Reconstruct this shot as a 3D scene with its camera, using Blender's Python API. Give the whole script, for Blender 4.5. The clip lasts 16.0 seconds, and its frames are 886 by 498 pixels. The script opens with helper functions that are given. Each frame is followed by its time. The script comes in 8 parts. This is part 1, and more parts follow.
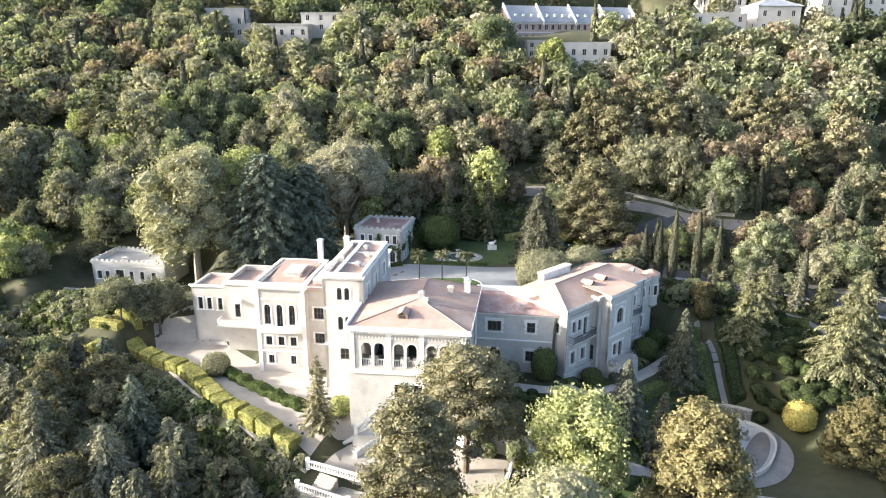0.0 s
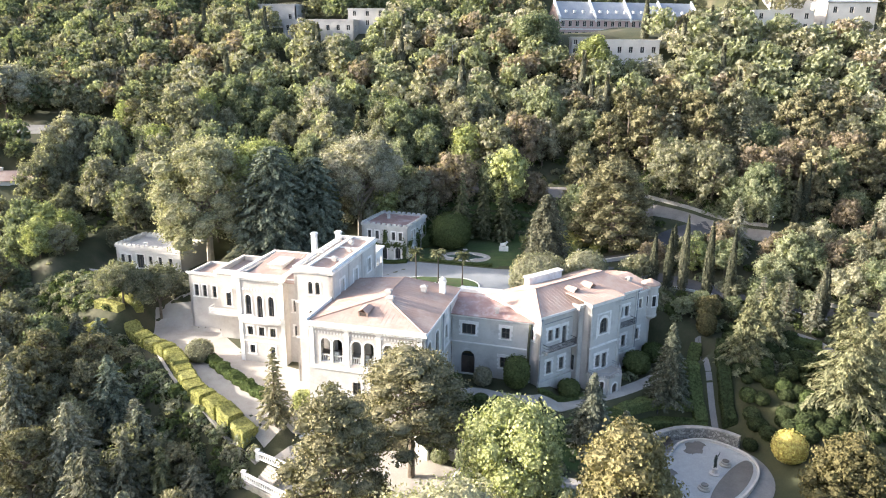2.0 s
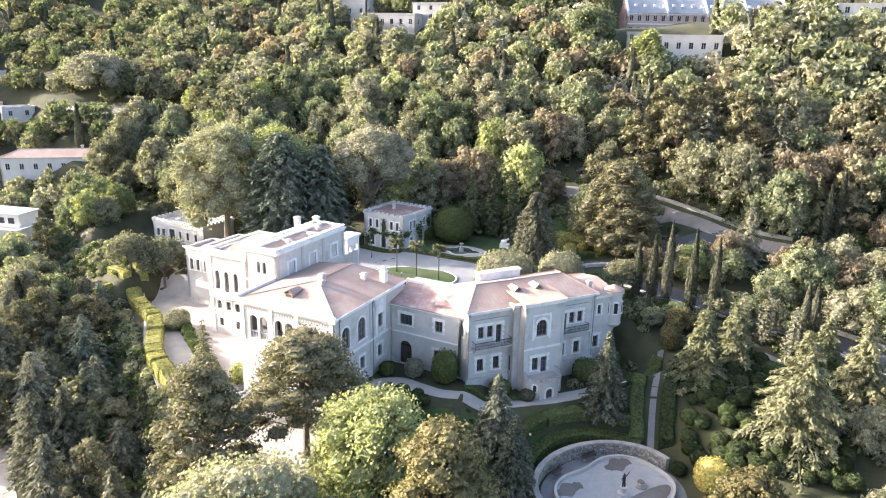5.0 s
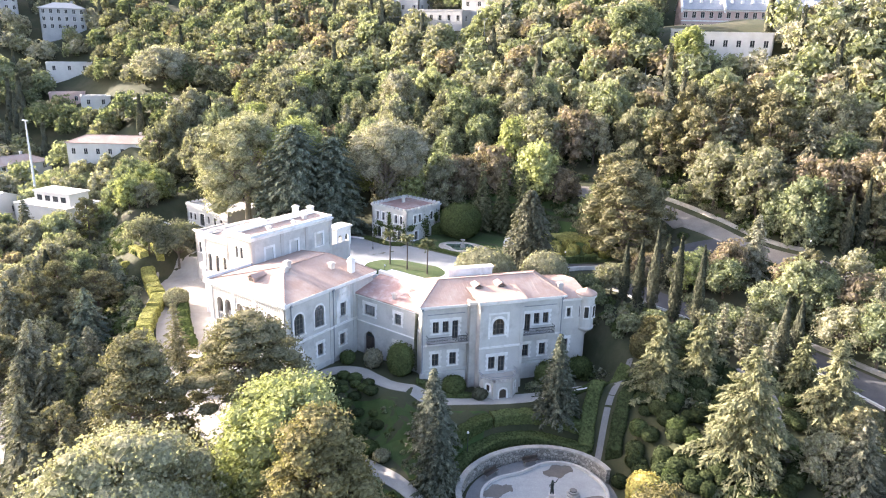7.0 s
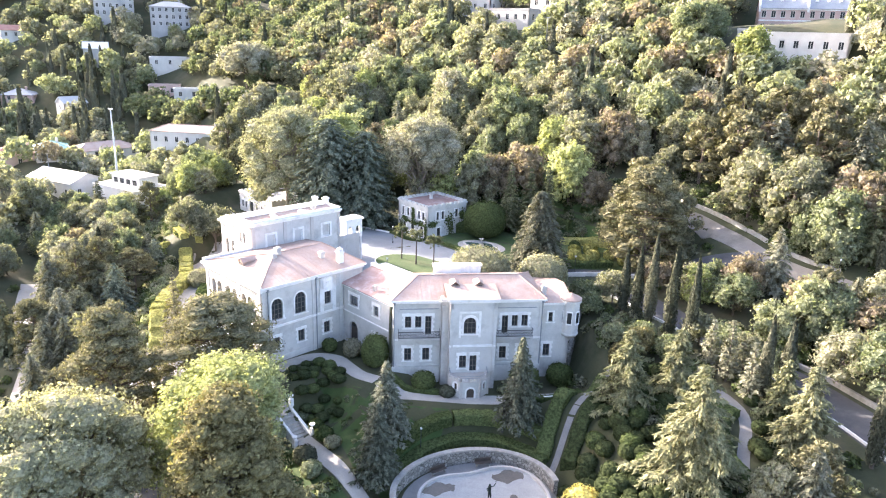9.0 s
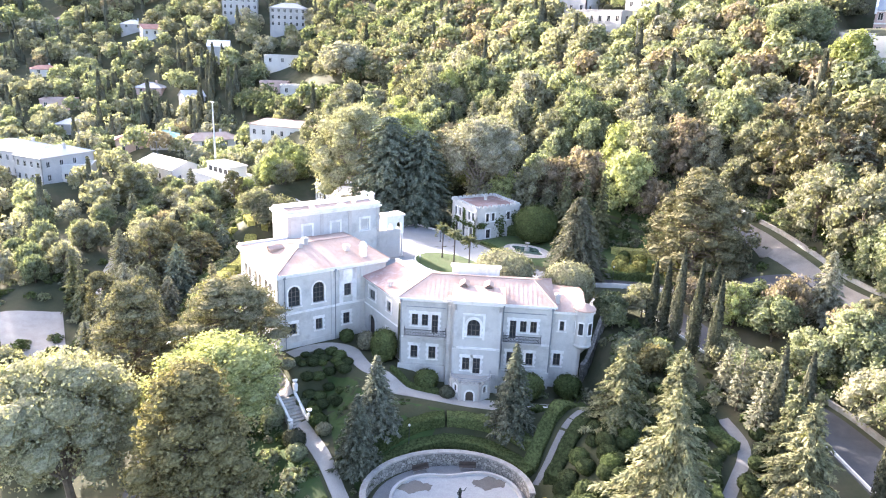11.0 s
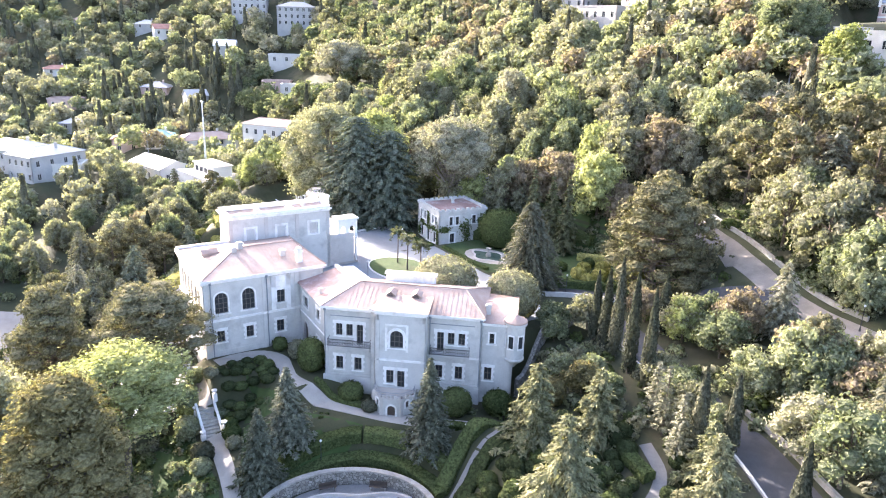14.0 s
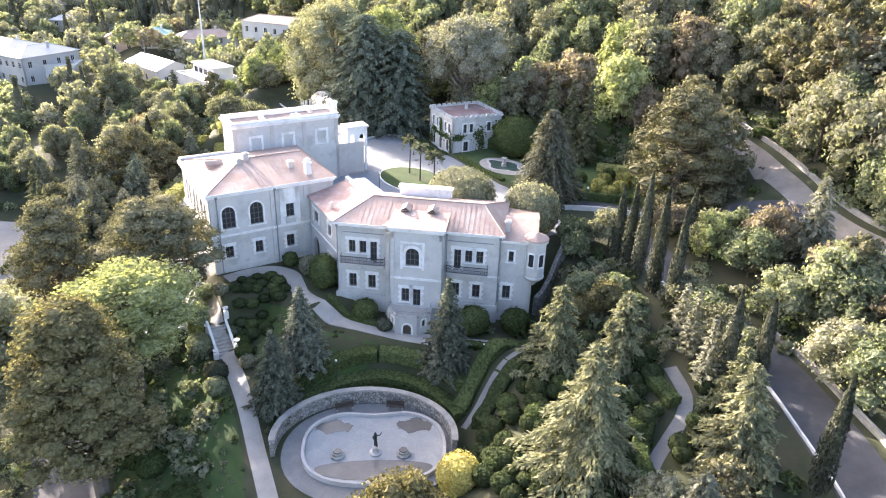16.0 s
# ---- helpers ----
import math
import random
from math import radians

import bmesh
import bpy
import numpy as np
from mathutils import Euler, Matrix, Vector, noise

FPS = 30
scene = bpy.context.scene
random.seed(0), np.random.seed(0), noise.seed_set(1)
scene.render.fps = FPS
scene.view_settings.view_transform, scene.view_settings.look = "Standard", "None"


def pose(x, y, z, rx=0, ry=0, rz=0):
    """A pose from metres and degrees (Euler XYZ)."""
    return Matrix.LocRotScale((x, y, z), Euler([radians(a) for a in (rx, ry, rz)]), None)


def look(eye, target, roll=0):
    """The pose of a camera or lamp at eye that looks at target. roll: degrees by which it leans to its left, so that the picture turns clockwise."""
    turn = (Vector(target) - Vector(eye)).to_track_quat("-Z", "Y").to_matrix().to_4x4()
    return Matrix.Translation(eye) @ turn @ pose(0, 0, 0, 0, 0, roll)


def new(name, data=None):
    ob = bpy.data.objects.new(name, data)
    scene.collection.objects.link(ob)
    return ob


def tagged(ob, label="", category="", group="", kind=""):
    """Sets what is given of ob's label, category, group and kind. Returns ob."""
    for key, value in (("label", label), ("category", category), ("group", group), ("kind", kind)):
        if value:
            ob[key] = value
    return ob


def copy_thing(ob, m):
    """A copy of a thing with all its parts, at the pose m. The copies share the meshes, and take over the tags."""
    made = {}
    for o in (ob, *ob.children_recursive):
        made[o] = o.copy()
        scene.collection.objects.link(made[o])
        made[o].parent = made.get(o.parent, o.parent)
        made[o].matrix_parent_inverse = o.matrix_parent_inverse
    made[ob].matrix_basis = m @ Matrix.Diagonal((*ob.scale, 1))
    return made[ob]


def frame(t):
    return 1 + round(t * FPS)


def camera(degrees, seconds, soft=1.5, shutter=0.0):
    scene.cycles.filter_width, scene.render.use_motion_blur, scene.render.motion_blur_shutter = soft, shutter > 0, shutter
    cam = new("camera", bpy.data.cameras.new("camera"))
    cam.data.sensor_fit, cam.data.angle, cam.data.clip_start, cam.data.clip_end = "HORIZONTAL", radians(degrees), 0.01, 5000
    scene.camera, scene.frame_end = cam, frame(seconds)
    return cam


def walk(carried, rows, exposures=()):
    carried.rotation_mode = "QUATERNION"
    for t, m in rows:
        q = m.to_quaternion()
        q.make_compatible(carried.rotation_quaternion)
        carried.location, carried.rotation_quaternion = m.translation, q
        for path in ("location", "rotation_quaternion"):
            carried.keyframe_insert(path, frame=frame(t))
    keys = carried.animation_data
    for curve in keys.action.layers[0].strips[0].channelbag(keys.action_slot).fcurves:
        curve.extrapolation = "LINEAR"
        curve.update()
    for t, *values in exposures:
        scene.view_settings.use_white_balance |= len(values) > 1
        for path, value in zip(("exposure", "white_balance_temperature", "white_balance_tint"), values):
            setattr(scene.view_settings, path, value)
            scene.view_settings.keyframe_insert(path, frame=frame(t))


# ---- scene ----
cam = camera(64.7, 16.0, 1.1)
METRES, EYE, TILT, LEAN, TURN = 115.0, 45.0, -16.0, 0.0, 0.0
ROWS = [
    (0.0, 0.0, 0.0, 0.0, 0.0, 0.0, -0.0),
    (0.5, 0.0311, 0.0083, 0.0014, 1.78, -0.04, -0.62),
    (1.0, 0.0635, 0.0152, 0.0022, 3.56, -0.08, -1.28),
    (1.5, 0.0981, 0.0212, 0.0032, 5.37, -0.19, -1.89),
    (2.0, 0.1338, 0.027, 0.0042, 7.18, -0.31, -2.51),
    (2.5, 0.1703, 0.0331, 0.0048, 8.99, -0.43, -3.1),
    (3.0, 0.2079, 0.0396, 0.0061, 10.8, -0.58, -3.72),
    (3.5, 0.2458, 0.0473, 0.0072, 12.66, -0.75, -4.33),
    (4.0, 0.2843, 0.0561, 0.0091, 14.56, -0.94, -4.94),
    (6.5, 0.4735, 0.1206, 0.0265, 24.48, -2.28, -8.02),
    (7.0, 0.5088, 0.1377, 0.0307, 26.6, -2.6, -8.65),
    (7.5, 0.5445, 0.1564, 0.0354, 28.96, -2.97, -9.33),
    (8.0, 0.5789, 0.1762, 0.0408, 31.32, -3.37, -10.01),
    (10.5, 0.7186, 0.2844, 0.0723, 44.2, -5.8, -13.47),
    (11.0, 0.7382, 0.3059, 0.0789, 47.06, -6.43, -14.13),
    (11.5, 0.755, 0.3275, 0.0855, 49.93, -7.09, -14.74),
    (12.0, 0.7697, 0.35, 0.0919, 52.03, -7.58, -15.08),
    (12.5, 0.7812, 0.3718, 0.0986, 52.28, -7.69, -14.97),
    (13.0, 0.7878, 0.3922, 0.1052, 51.83, -7.62, -14.72),
    (13.5, 0.7899, 0.4085, 0.1107, 51.03, -7.48, -14.52),
    (14.0, 0.7881, 0.4208, 0.1148, 50.25, -7.35, -14.32),
    (14.5, 0.7826, 0.4286, 0.1173, 49.63, -7.62, -14.17),
    (15.0, 0.7738, 0.4336, 0.1191, 49.93, -8.98, -14.24),
    (15.5, 0.7624, 0.4353, 0.1194, 50.26, -11.5, -14.31),
    (16.0, 0.7487, 0.4341, 0.1192, 50.66, -15.53, -14.36),
]
EXPOSURES = [(0.0, 1.85, 6150, 8), (4.0, 2.15, 6200, 13), (8.0, 2.65, 6300, 17), (10.5, 3.0, 6150, 18), (14.5, 2.85, 6150, 19), (16.0, 2.6, 6300, 17)]
walk(cam, [(t, pose(0, 0, EYE, TILT, LEAN, TURN) @ pose(METRES * x, METRES * y, METRES * z, 90 + pitch, roll, yaw)) for t, x, y, z, yaw, pitch, roll in ROWS], EXPOSURES)

# ---- light ----
SUN_TO = Vector((-0.99, -0.06, 0.0)).normalized()
SUN_ELEV = radians(16.5)
world = bpy.data.worlds.new("sky")
scene.world = world
world.use_nodes = True
wn = world.node_tree
wn.nodes.clear()
w_out = wn.nodes.new("ShaderNodeOutputWorld")
w_bg = wn.nodes.new("ShaderNodeBackground")
w_sky = wn.nodes.new("ShaderNodeTexSky")
w_sky.sky_type = "NISHITA"
w_sky.sun_disc = False
w_sky.sun_elevation = SUN_ELEV
w_sky.sun_rotation = math.atan2(SUN_TO.x, SUN_TO.y)
w_sky.air_density, w_sky.dust_density, w_sky.ozone_density, w_sky.altitude = 0.8, 4.5, 0.5, 50.0
w_bg.inputs["Strength"].default_value = 0.15
wn.links.new(w_sky.outputs["Color"], w_bg.inputs["Color"])
wn.links.new(w_bg.outputs["Background"], w_out.inputs["Surface"])
sun_data = bpy.data.lights.new("sun", "SUN")
sun_data.energy, sun_data.angle, sun_data.color = 4.3, radians(0.6), (1.0, 0.89, 0.76)
sun = new("sun", sun_data)
sun_dir = Vector((SUN_TO.x * math.cos(SUN_ELEV), SUN_TO.y * math.cos(SUN_ELEV), math.sin(SUN_ELEV)))
sun.matrix_basis = look(sun_dir * 300, (0, 0, 0))


# ---- materials ----
def material(name):
    mat = bpy.data.materials.new(name)
    mat.use_nodes = True
    nt = mat.node_tree
    nt.nodes.clear()
    return mat, nt, nt.nodes.new("ShaderNodeOutputMaterial")


def noise_node(nt, scale, detail=5.0, rough=0.6, coord="Object"):
    tc = nt.nodes.new("ShaderNodeTexCoord")
    n = nt.nodes.new("ShaderNodeTexNoise")
    n.inputs["Scale"].default_value = scale
    n.inputs["Detail"].default_value = detail
    n.inputs["Roughness"].default_value = rough
    nt.links.new(tc.outputs[coord], n.inputs["Vector"])
    return n.outputs["Fac"]


def ramp(nt, fac, stops):
    r = nt.nodes.new("ShaderNodeValToRGB")
    el = r.color_ramp.elements
    el[0].position, el[0].color = stops[0][0], (*stops[0][1], 1)
    el[1].position, el[1].color = stops[-1][0], (*stops[-1][1], 1)
    for p, c in stops[1:-1]:
        e = el.new(p)
        e.color = (*c, 1)
    nt.links.new(fac, r.inputs["Fac"])
    return r.outputs["Color"]


def mix_rgb(nt, fac, a, b, kind="MIX"):
    m = nt.nodes.new("ShaderNodeMix")
    m.data_type, m.blend_type = "RGBA", kind
    for sock, v in ((m.inputs[0], fac), (m.inputs[6], a), (m.inputs[7], b)):
        if isinstance(v, (int, float)):
            sock.default_value = v
        elif isinstance(v, tuple):
            sock.default_value = (*v, 1)
        else:
            nt.links.new(v, sock)
    return m.outputs[2]


def surface(name, a, b, scale=1.0, fine=12.0, rough=0.8, metal=0.0, bump=0.2, stain=None, stain_scale=0.3):
    """A weathered surface: two tones at a coarse scale, a fine grain, an optional stain colour, and relief."""
    mat, nt, out = material(name)
    p = nt.nodes.new("ShaderNodeBsdfPrincipled")
    coarse = noise_node(nt, scale, 6)
    grain = noise_node(nt, fine, 4)
    col = ramp(nt, coarse, [(0.3, a), (0.7, b)])
    col = mix_rgb(nt, 0.35, col, ramp(nt, grain, [(0.3, (0.35, 0.35, 0.35)), (0.7, (0.65, 0.65, 0.65))]), "OVERLAY")
    if stain:
        s = noise_node(nt, stain_scale, 8, 0.7)
        mask = ramp(nt, s, [(0.5, (0, 0, 0)), (0.72, (1, 1, 1))])
        col = mix_rgb(nt, mask, col, stain)
    nt.links.new(col, p.inputs["Base Color"])
    p.inputs["Roughness"].default_value = rough
    p.inputs["Metallic"].default_value = metal
    if bump:
        bn = nt.nodes.new("ShaderNodeBump")
        bn.inputs["Strength"].default_value = bump
        bn.inputs["Distance"].default_value = 0.05
        nt.links.new(grain, bn.inputs["Height"])
        nt.links.new(bn.outputs["Normal"], p.inputs["Normal"])
    nt.links.new(p.outputs["BSDF"], out.inputs["Surface"])
    return mat


def foliage(name, dark, mid, light, trans=0.42, size=3.0, gain=1.0):
    """Leaves: tone varies from plant to plant, from leaf to leaf and in patches."""
    dark, mid, light = [tuple(gain * (0.65 * v * w + 0.35 * sum(c) / 3) for v, w in zip(c, (1.04, 1.0, 1.2))) for c in (dark, mid, light)]
    mat, nt, out = material(name)
    oi = nt.nodes.new("ShaderNodeObjectInfo")
    ge = nt.nodes.new("ShaderNodeNewGeometry")
    patch = noise_node(nt, 1.0 / size, 3)
    plant = ramp(nt, oi.outputs["Random"], [(0.0, dark), (0.5, mid), (1.0, light)])
    leaf = ramp(nt, ge.outputs["Random Per Island"], [(0.0, dark), (0.45, mid), (1.0, light)])
    col = mix_rgb(nt, 0.42, plant, leaf)
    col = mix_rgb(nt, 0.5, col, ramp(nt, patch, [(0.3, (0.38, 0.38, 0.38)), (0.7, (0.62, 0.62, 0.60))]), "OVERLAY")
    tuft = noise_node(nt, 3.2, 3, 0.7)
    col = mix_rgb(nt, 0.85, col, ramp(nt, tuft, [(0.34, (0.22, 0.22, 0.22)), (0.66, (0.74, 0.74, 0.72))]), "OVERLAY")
    d = nt.nodes.new("ShaderNodeBsdfDiffuse")
    t = nt.nodes.new("ShaderNodeBsdfTranslucent")
    nt.links.new(col, d.inputs["Color"])
    warm = mix_rgb(nt, 1.0, col, (1.15, 1.2, 0.7), "MULTIPLY")
    nt.links.new(warm, t.inputs["Color"])
    m1 = nt.nodes.new("ShaderNodeMixShader")
    m1.inputs[0].default_value = trans
    nt.links.new(d.outputs[0], m1.inputs[1])
    nt.links.new(t.outputs[0], m1.inputs[2])
    nt.links.new(m1.outputs[0], out.inputs["Surface"])
    return mat


def glass(name):
    mat, nt, out = material(name)
    p = nt.nodes.new("ShaderNodeBsdfPrincipled")
    p.inputs["Base Color"].default_value = (0.05, 0.055, 0.06, 1)
    p.inputs["Roughness"].default_value = 0.1
    p.inputs["Transmission Weight"].default_value = 0.25
    p.inputs["IOR"].default_value = 1.45
    nt.links.new(p.outputs["BSDF"], out.inputs["Surface"])
    return mat


STUCCO = surface("grey_stucco", (0.50, 0.49, 0.465), (0.60, 0.585, 0.555), 0.5, 9.0, 0.9, 0, 0.25, (0.38, 0.37, 0.35), 0.45)
STUCCO_PALE = surface("pale_stucco", (0.46, 0.435, 0.405), (0.55, 0.52, 0.49), 0.6, 9.0, 0.9, 0, 0.25, (0.41, 0.375, 0.34), 0.5)
TRIM = surface("white_stone", (0.76, 0.745, 0.72), (0.85, 0.835, 0.81), 1.2, 14.0, 0.8, 0, 0.2, (0.56, 0.53, 0.49), 0.7)
ROOF = surface("pink_roof_metal", (0.33, 0.225, 0.18), (0.42, 0.315, 0.265), 0.35, 6.0, 0.6, 0.0, 0.1, (0.46, 0.38, 0.33), 0.3)
ROOF_OLD = surface("rust_roof_metal", (0.30, 0.17, 0.145), (0.42, 0.28, 0.245), 0.5, 6.0, 0.6, 0.0, 0.1, (0.56, 0.48, 0.44), 0.4)
SLATE = surface("grey_roof", (0.25, 0.27, 0.30), (0.36, 0.38, 0.41), 0.3, 5.0, 0.5, 0.1, 0.1)
PLASTER_PINK = surface("rose_plaster", (0.50, 0.36, 0.32), (0.60, 0.46, 0.41), 0.4, 6.0, 0.9)
PLASTER_WHITE = surface("house_white", (0.56, 0.54, 0.51), (0.68, 0.66, 0.63), 0.3, 6.0, 0.9, 0, 0.1, (0.55, 0.52, 0.48), 0.2)
PLASTER_GREY = surface("house_grey", (0.36, 0.36, 0.36), (0.48, 0.47, 0.46), 0.3, 6.0, 0.9)
ROOF_TILE = surface("clay_tile", (0.36, 0.16, 0.12), (0.48, 0.26, 0.20), 0.5, 8.0, 0.8)
ROOF_GREEN = surface("green_sheet", (0.25, 0.42, 0.38), (0.33, 0.50, 0.45), 0.5, 8.0, 0.6)
STONE = surface("rubble_stone", (0.30, 0.28, 0.25), (0.44, 0.42, 0.38), 1.6, 10.0, 0.9, 0, 0.5, (0.22, 0.21, 0.18), 0.5)
def rubble(name, a, b, joint, scale):
    """Rubble masonry: stones of uneven tone with recessed joints."""
    mat, nt, out = material(name)
    tc = nt.nodes.new("ShaderNodeTexCoord")
    cells, edge = nt.nodes.new("ShaderNodeTexVoronoi"), nt.nodes.new("ShaderNodeTexVoronoi")
    edge.feature = "DISTANCE_TO_EDGE"
    for v in (cells, edge):
        v.inputs["Scale"].default_value = scale
        nt.links.new(tc.outputs["Object"], v.inputs["Vector"])
    sep = nt.nodes.new("ShaderNodeSeparateColor")
    nt.links.new(cells.outputs["Color"], sep.inputs["Color"])
    col = ramp(nt, sep.outputs[0], [(0.0, a), (1.0, b)])
    col = mix_rgb(nt, 0.4, col, ramp(nt, noise_node(nt, 6.0, 5), [(0.3, (0.32, 0.32, 0.31)), (0.7, (0.66, 0.65, 0.63))]), "OVERLAY")
    gap = ramp(nt, edge.outputs["Distance"], [(0.02, (1, 1, 1)), (0.10, (0, 0, 0))])
    col = mix_rgb(nt, gap, col, joint)
    p = nt.nodes.new("ShaderNodeBsdfPrincipled")
    p.inputs["Roughness"].default_value = 0.92
    nt.links.new(col, p.inputs["Base Color"])
    bn = nt.nodes.new("ShaderNodeBump")
    bn.inputs["Strength"].default_value, bn.inputs["Distance"].default_value = 0.6, 0.06
    nt.links.new(ramp(nt, edge.outputs["Distance"], [(0.0, (0, 0, 0)), (0.16, (1, 1, 1))]), bn.inputs["Height"])
    nt.links.new(bn.outputs["Normal"], p.inputs["Normal"])
    nt.links.new(p.outputs["BSDF"], out.inputs["Surface"])
    return mat


RUBBLE = rubble("rubble_masonry", (0.20, 0.19, 0.175), (0.42, 0.40, 0.37), (0.12, 0.115, 0.10), 2.4)
PAVING = surface("courtyard_paving", (0.205, 0.22, 0.235), (0.265, 0.28, 0.295), 0.4, 8.0, 0.85, 0, 0.1, (0.24, 0.25, 0.255), 0.3)
APRON = surface("pool_apron", (0.19, 0.185, 0.18), (0.26, 0.25, 0.24), 0.5, 8.0, 0.9, 0, 0.15, (0.18, 0.18, 0.17), 0.4)
ROOF_LIGHT = surface("pale_roof_sheet", (0.40, 0.41, 0.42), (0.50, 0.51, 0.52), 0.3, 5.0, 0.6, 0.0, 0.1, (0.36, 0.36, 0.36), 0.3)
PATH = surface("pale_path", (0.33, 0.305, 0.275), (0.43, 0.40, 0.36), 0.5, 9.0, 0.95, 0, 0.2, (0.40, 0.36, 0.32), 0.35)
ASPHALT = surface("asphalt", (0.055, 0.055, 0.06), (0.085, 0.085, 0.09), 0.4, 14.0, 0.9, 0, 0.2, (0.11, 0.105, 0.10), 0.25)
DUSTY = surface("dusty_track", (0.20, 0.18, 0.16), (0.29, 0.26, 0.23), 0.35, 8.0, 0.95, 0, 0.25, (0.16, 0.145, 0.12), 0.3)
EARTH = surface("woodland_floor", (0.035, 0.043, 0.018), (0.065, 0.066, 0.032), 0.25, 5.0, 1.0, 0, 0.4, (0.09, 0.08, 0.05), 0.12)
LAWN = surface("lawn", (0.035, 0.065, 0.016), (0.062, 0.098, 0.026), 0.5, 16.0, 1.0, 0, 0.5, (0.08, 0.09, 0.04), 0.2)
IRON = surface("wrought_iron", (0.03, 0.032, 0.035), (0.06, 0.06, 0.065), 2.0, 20.0, 0.55, 0.3, 0.05)
RAIL_GREY = surface("painted_grey_rail", (0.20, 0.22, 0.24), (0.28, 0.30, 0.32), 2.0, 20.0, 0.6, 0.1, 0.05)
WOOD_DARK = surface("dark_wood", (0.045, 0.035, 0.03), (0.085, 0.065, 0.05), 2.0, 20.0, 0.6, 0, 0.2)
FRAME_MAT = surface("brown_sash", (0.10, 0.085, 0.075), (0.16, 0.14, 0.12), 2.0, 20.0, 0.6, 0, 0.1)
BARK = surface("bark", (0.09, 0.07, 0.05), (0.17, 0.14, 0.11), 1.5, 10.0, 0.95, 0, 0.6)
BARK_PALE = surface("pale_bark", (0.22, 0.19, 0.15), (0.34, 0.30, 0.25), 1.5, 10.0, 0.95, 0, 0.5)
BRONZE = surface("bronze", (0.03, 0.04, 0.035), (0.06, 0.075, 0.06), 3.0, 12.0, 0.5, 0.6, 0.1)
BASIN = surface("pool_floor", (0.31, 0.315, 0.31), (0.41, 0.41, 0.40), 0.4, 6.0, 0.8, 0, 0.1, (0.28, 0.29, 0.28), 0.35)
WATER = surface("pond_water", (0.06, 0.10, 0.08), (0.10, 0.14, 0.11), 0.4, 2.0, 0.05, 0, 0.02)
WET = surface("wet_silt", (0.13, 0.12, 0.105), (0.19, 0.17, 0.15), 0.4, 4.0, 0.25, 0, 0.05)
LAMP_WHITE = surface("lamp_globe", (0.75, 0.74, 0.70), (0.82, 0.81, 0.78), 2.0, 9.0, 0.4)
METAL_WHITE = surface("white_metal", (0.62, 0.63, 0.64), (0.72, 0.73, 0.74), 2.0, 9.0, 0.5, 0.2, 0.02)
GLASS = glass("window_glass")

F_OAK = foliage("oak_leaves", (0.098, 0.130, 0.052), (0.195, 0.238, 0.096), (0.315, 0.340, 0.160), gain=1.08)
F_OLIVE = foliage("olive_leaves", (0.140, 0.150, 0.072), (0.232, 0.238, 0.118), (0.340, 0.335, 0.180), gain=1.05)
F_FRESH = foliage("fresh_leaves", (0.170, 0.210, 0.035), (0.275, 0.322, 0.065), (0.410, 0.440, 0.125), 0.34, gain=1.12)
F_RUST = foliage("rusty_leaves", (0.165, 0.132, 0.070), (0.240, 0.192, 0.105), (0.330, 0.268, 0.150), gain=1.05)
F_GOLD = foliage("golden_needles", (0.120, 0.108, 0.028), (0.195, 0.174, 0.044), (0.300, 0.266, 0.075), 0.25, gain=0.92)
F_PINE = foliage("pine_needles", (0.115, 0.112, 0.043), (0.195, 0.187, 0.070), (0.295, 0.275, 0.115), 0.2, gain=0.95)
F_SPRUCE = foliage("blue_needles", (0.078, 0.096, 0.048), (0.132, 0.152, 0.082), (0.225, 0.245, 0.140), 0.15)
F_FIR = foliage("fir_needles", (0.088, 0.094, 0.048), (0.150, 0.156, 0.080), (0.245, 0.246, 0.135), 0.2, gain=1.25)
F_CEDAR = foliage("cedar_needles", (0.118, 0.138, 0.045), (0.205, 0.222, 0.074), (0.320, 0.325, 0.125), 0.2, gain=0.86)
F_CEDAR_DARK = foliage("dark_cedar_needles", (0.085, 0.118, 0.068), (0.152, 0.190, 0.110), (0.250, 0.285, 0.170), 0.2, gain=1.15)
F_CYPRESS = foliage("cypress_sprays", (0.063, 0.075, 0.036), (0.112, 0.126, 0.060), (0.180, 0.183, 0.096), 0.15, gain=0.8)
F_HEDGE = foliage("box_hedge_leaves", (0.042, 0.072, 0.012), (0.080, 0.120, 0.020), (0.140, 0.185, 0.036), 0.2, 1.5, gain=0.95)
# deep green box leaves, with the garden's shade put into the colour as well
F_BALL = foliage("shade_darkened_box_leaves", (0.036, 0.056, 0.014), (0.062, 0.092, 0.022), (0.105, 0.142, 0.036), 0.15, 1.5, gain=0.8)
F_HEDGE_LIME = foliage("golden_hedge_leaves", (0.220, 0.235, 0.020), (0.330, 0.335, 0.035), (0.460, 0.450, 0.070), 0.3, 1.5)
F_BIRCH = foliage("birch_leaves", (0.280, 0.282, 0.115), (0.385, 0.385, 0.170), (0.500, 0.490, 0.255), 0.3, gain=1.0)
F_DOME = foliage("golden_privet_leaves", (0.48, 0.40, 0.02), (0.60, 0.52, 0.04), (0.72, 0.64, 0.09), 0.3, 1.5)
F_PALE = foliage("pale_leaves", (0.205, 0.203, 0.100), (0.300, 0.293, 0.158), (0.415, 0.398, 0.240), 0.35)


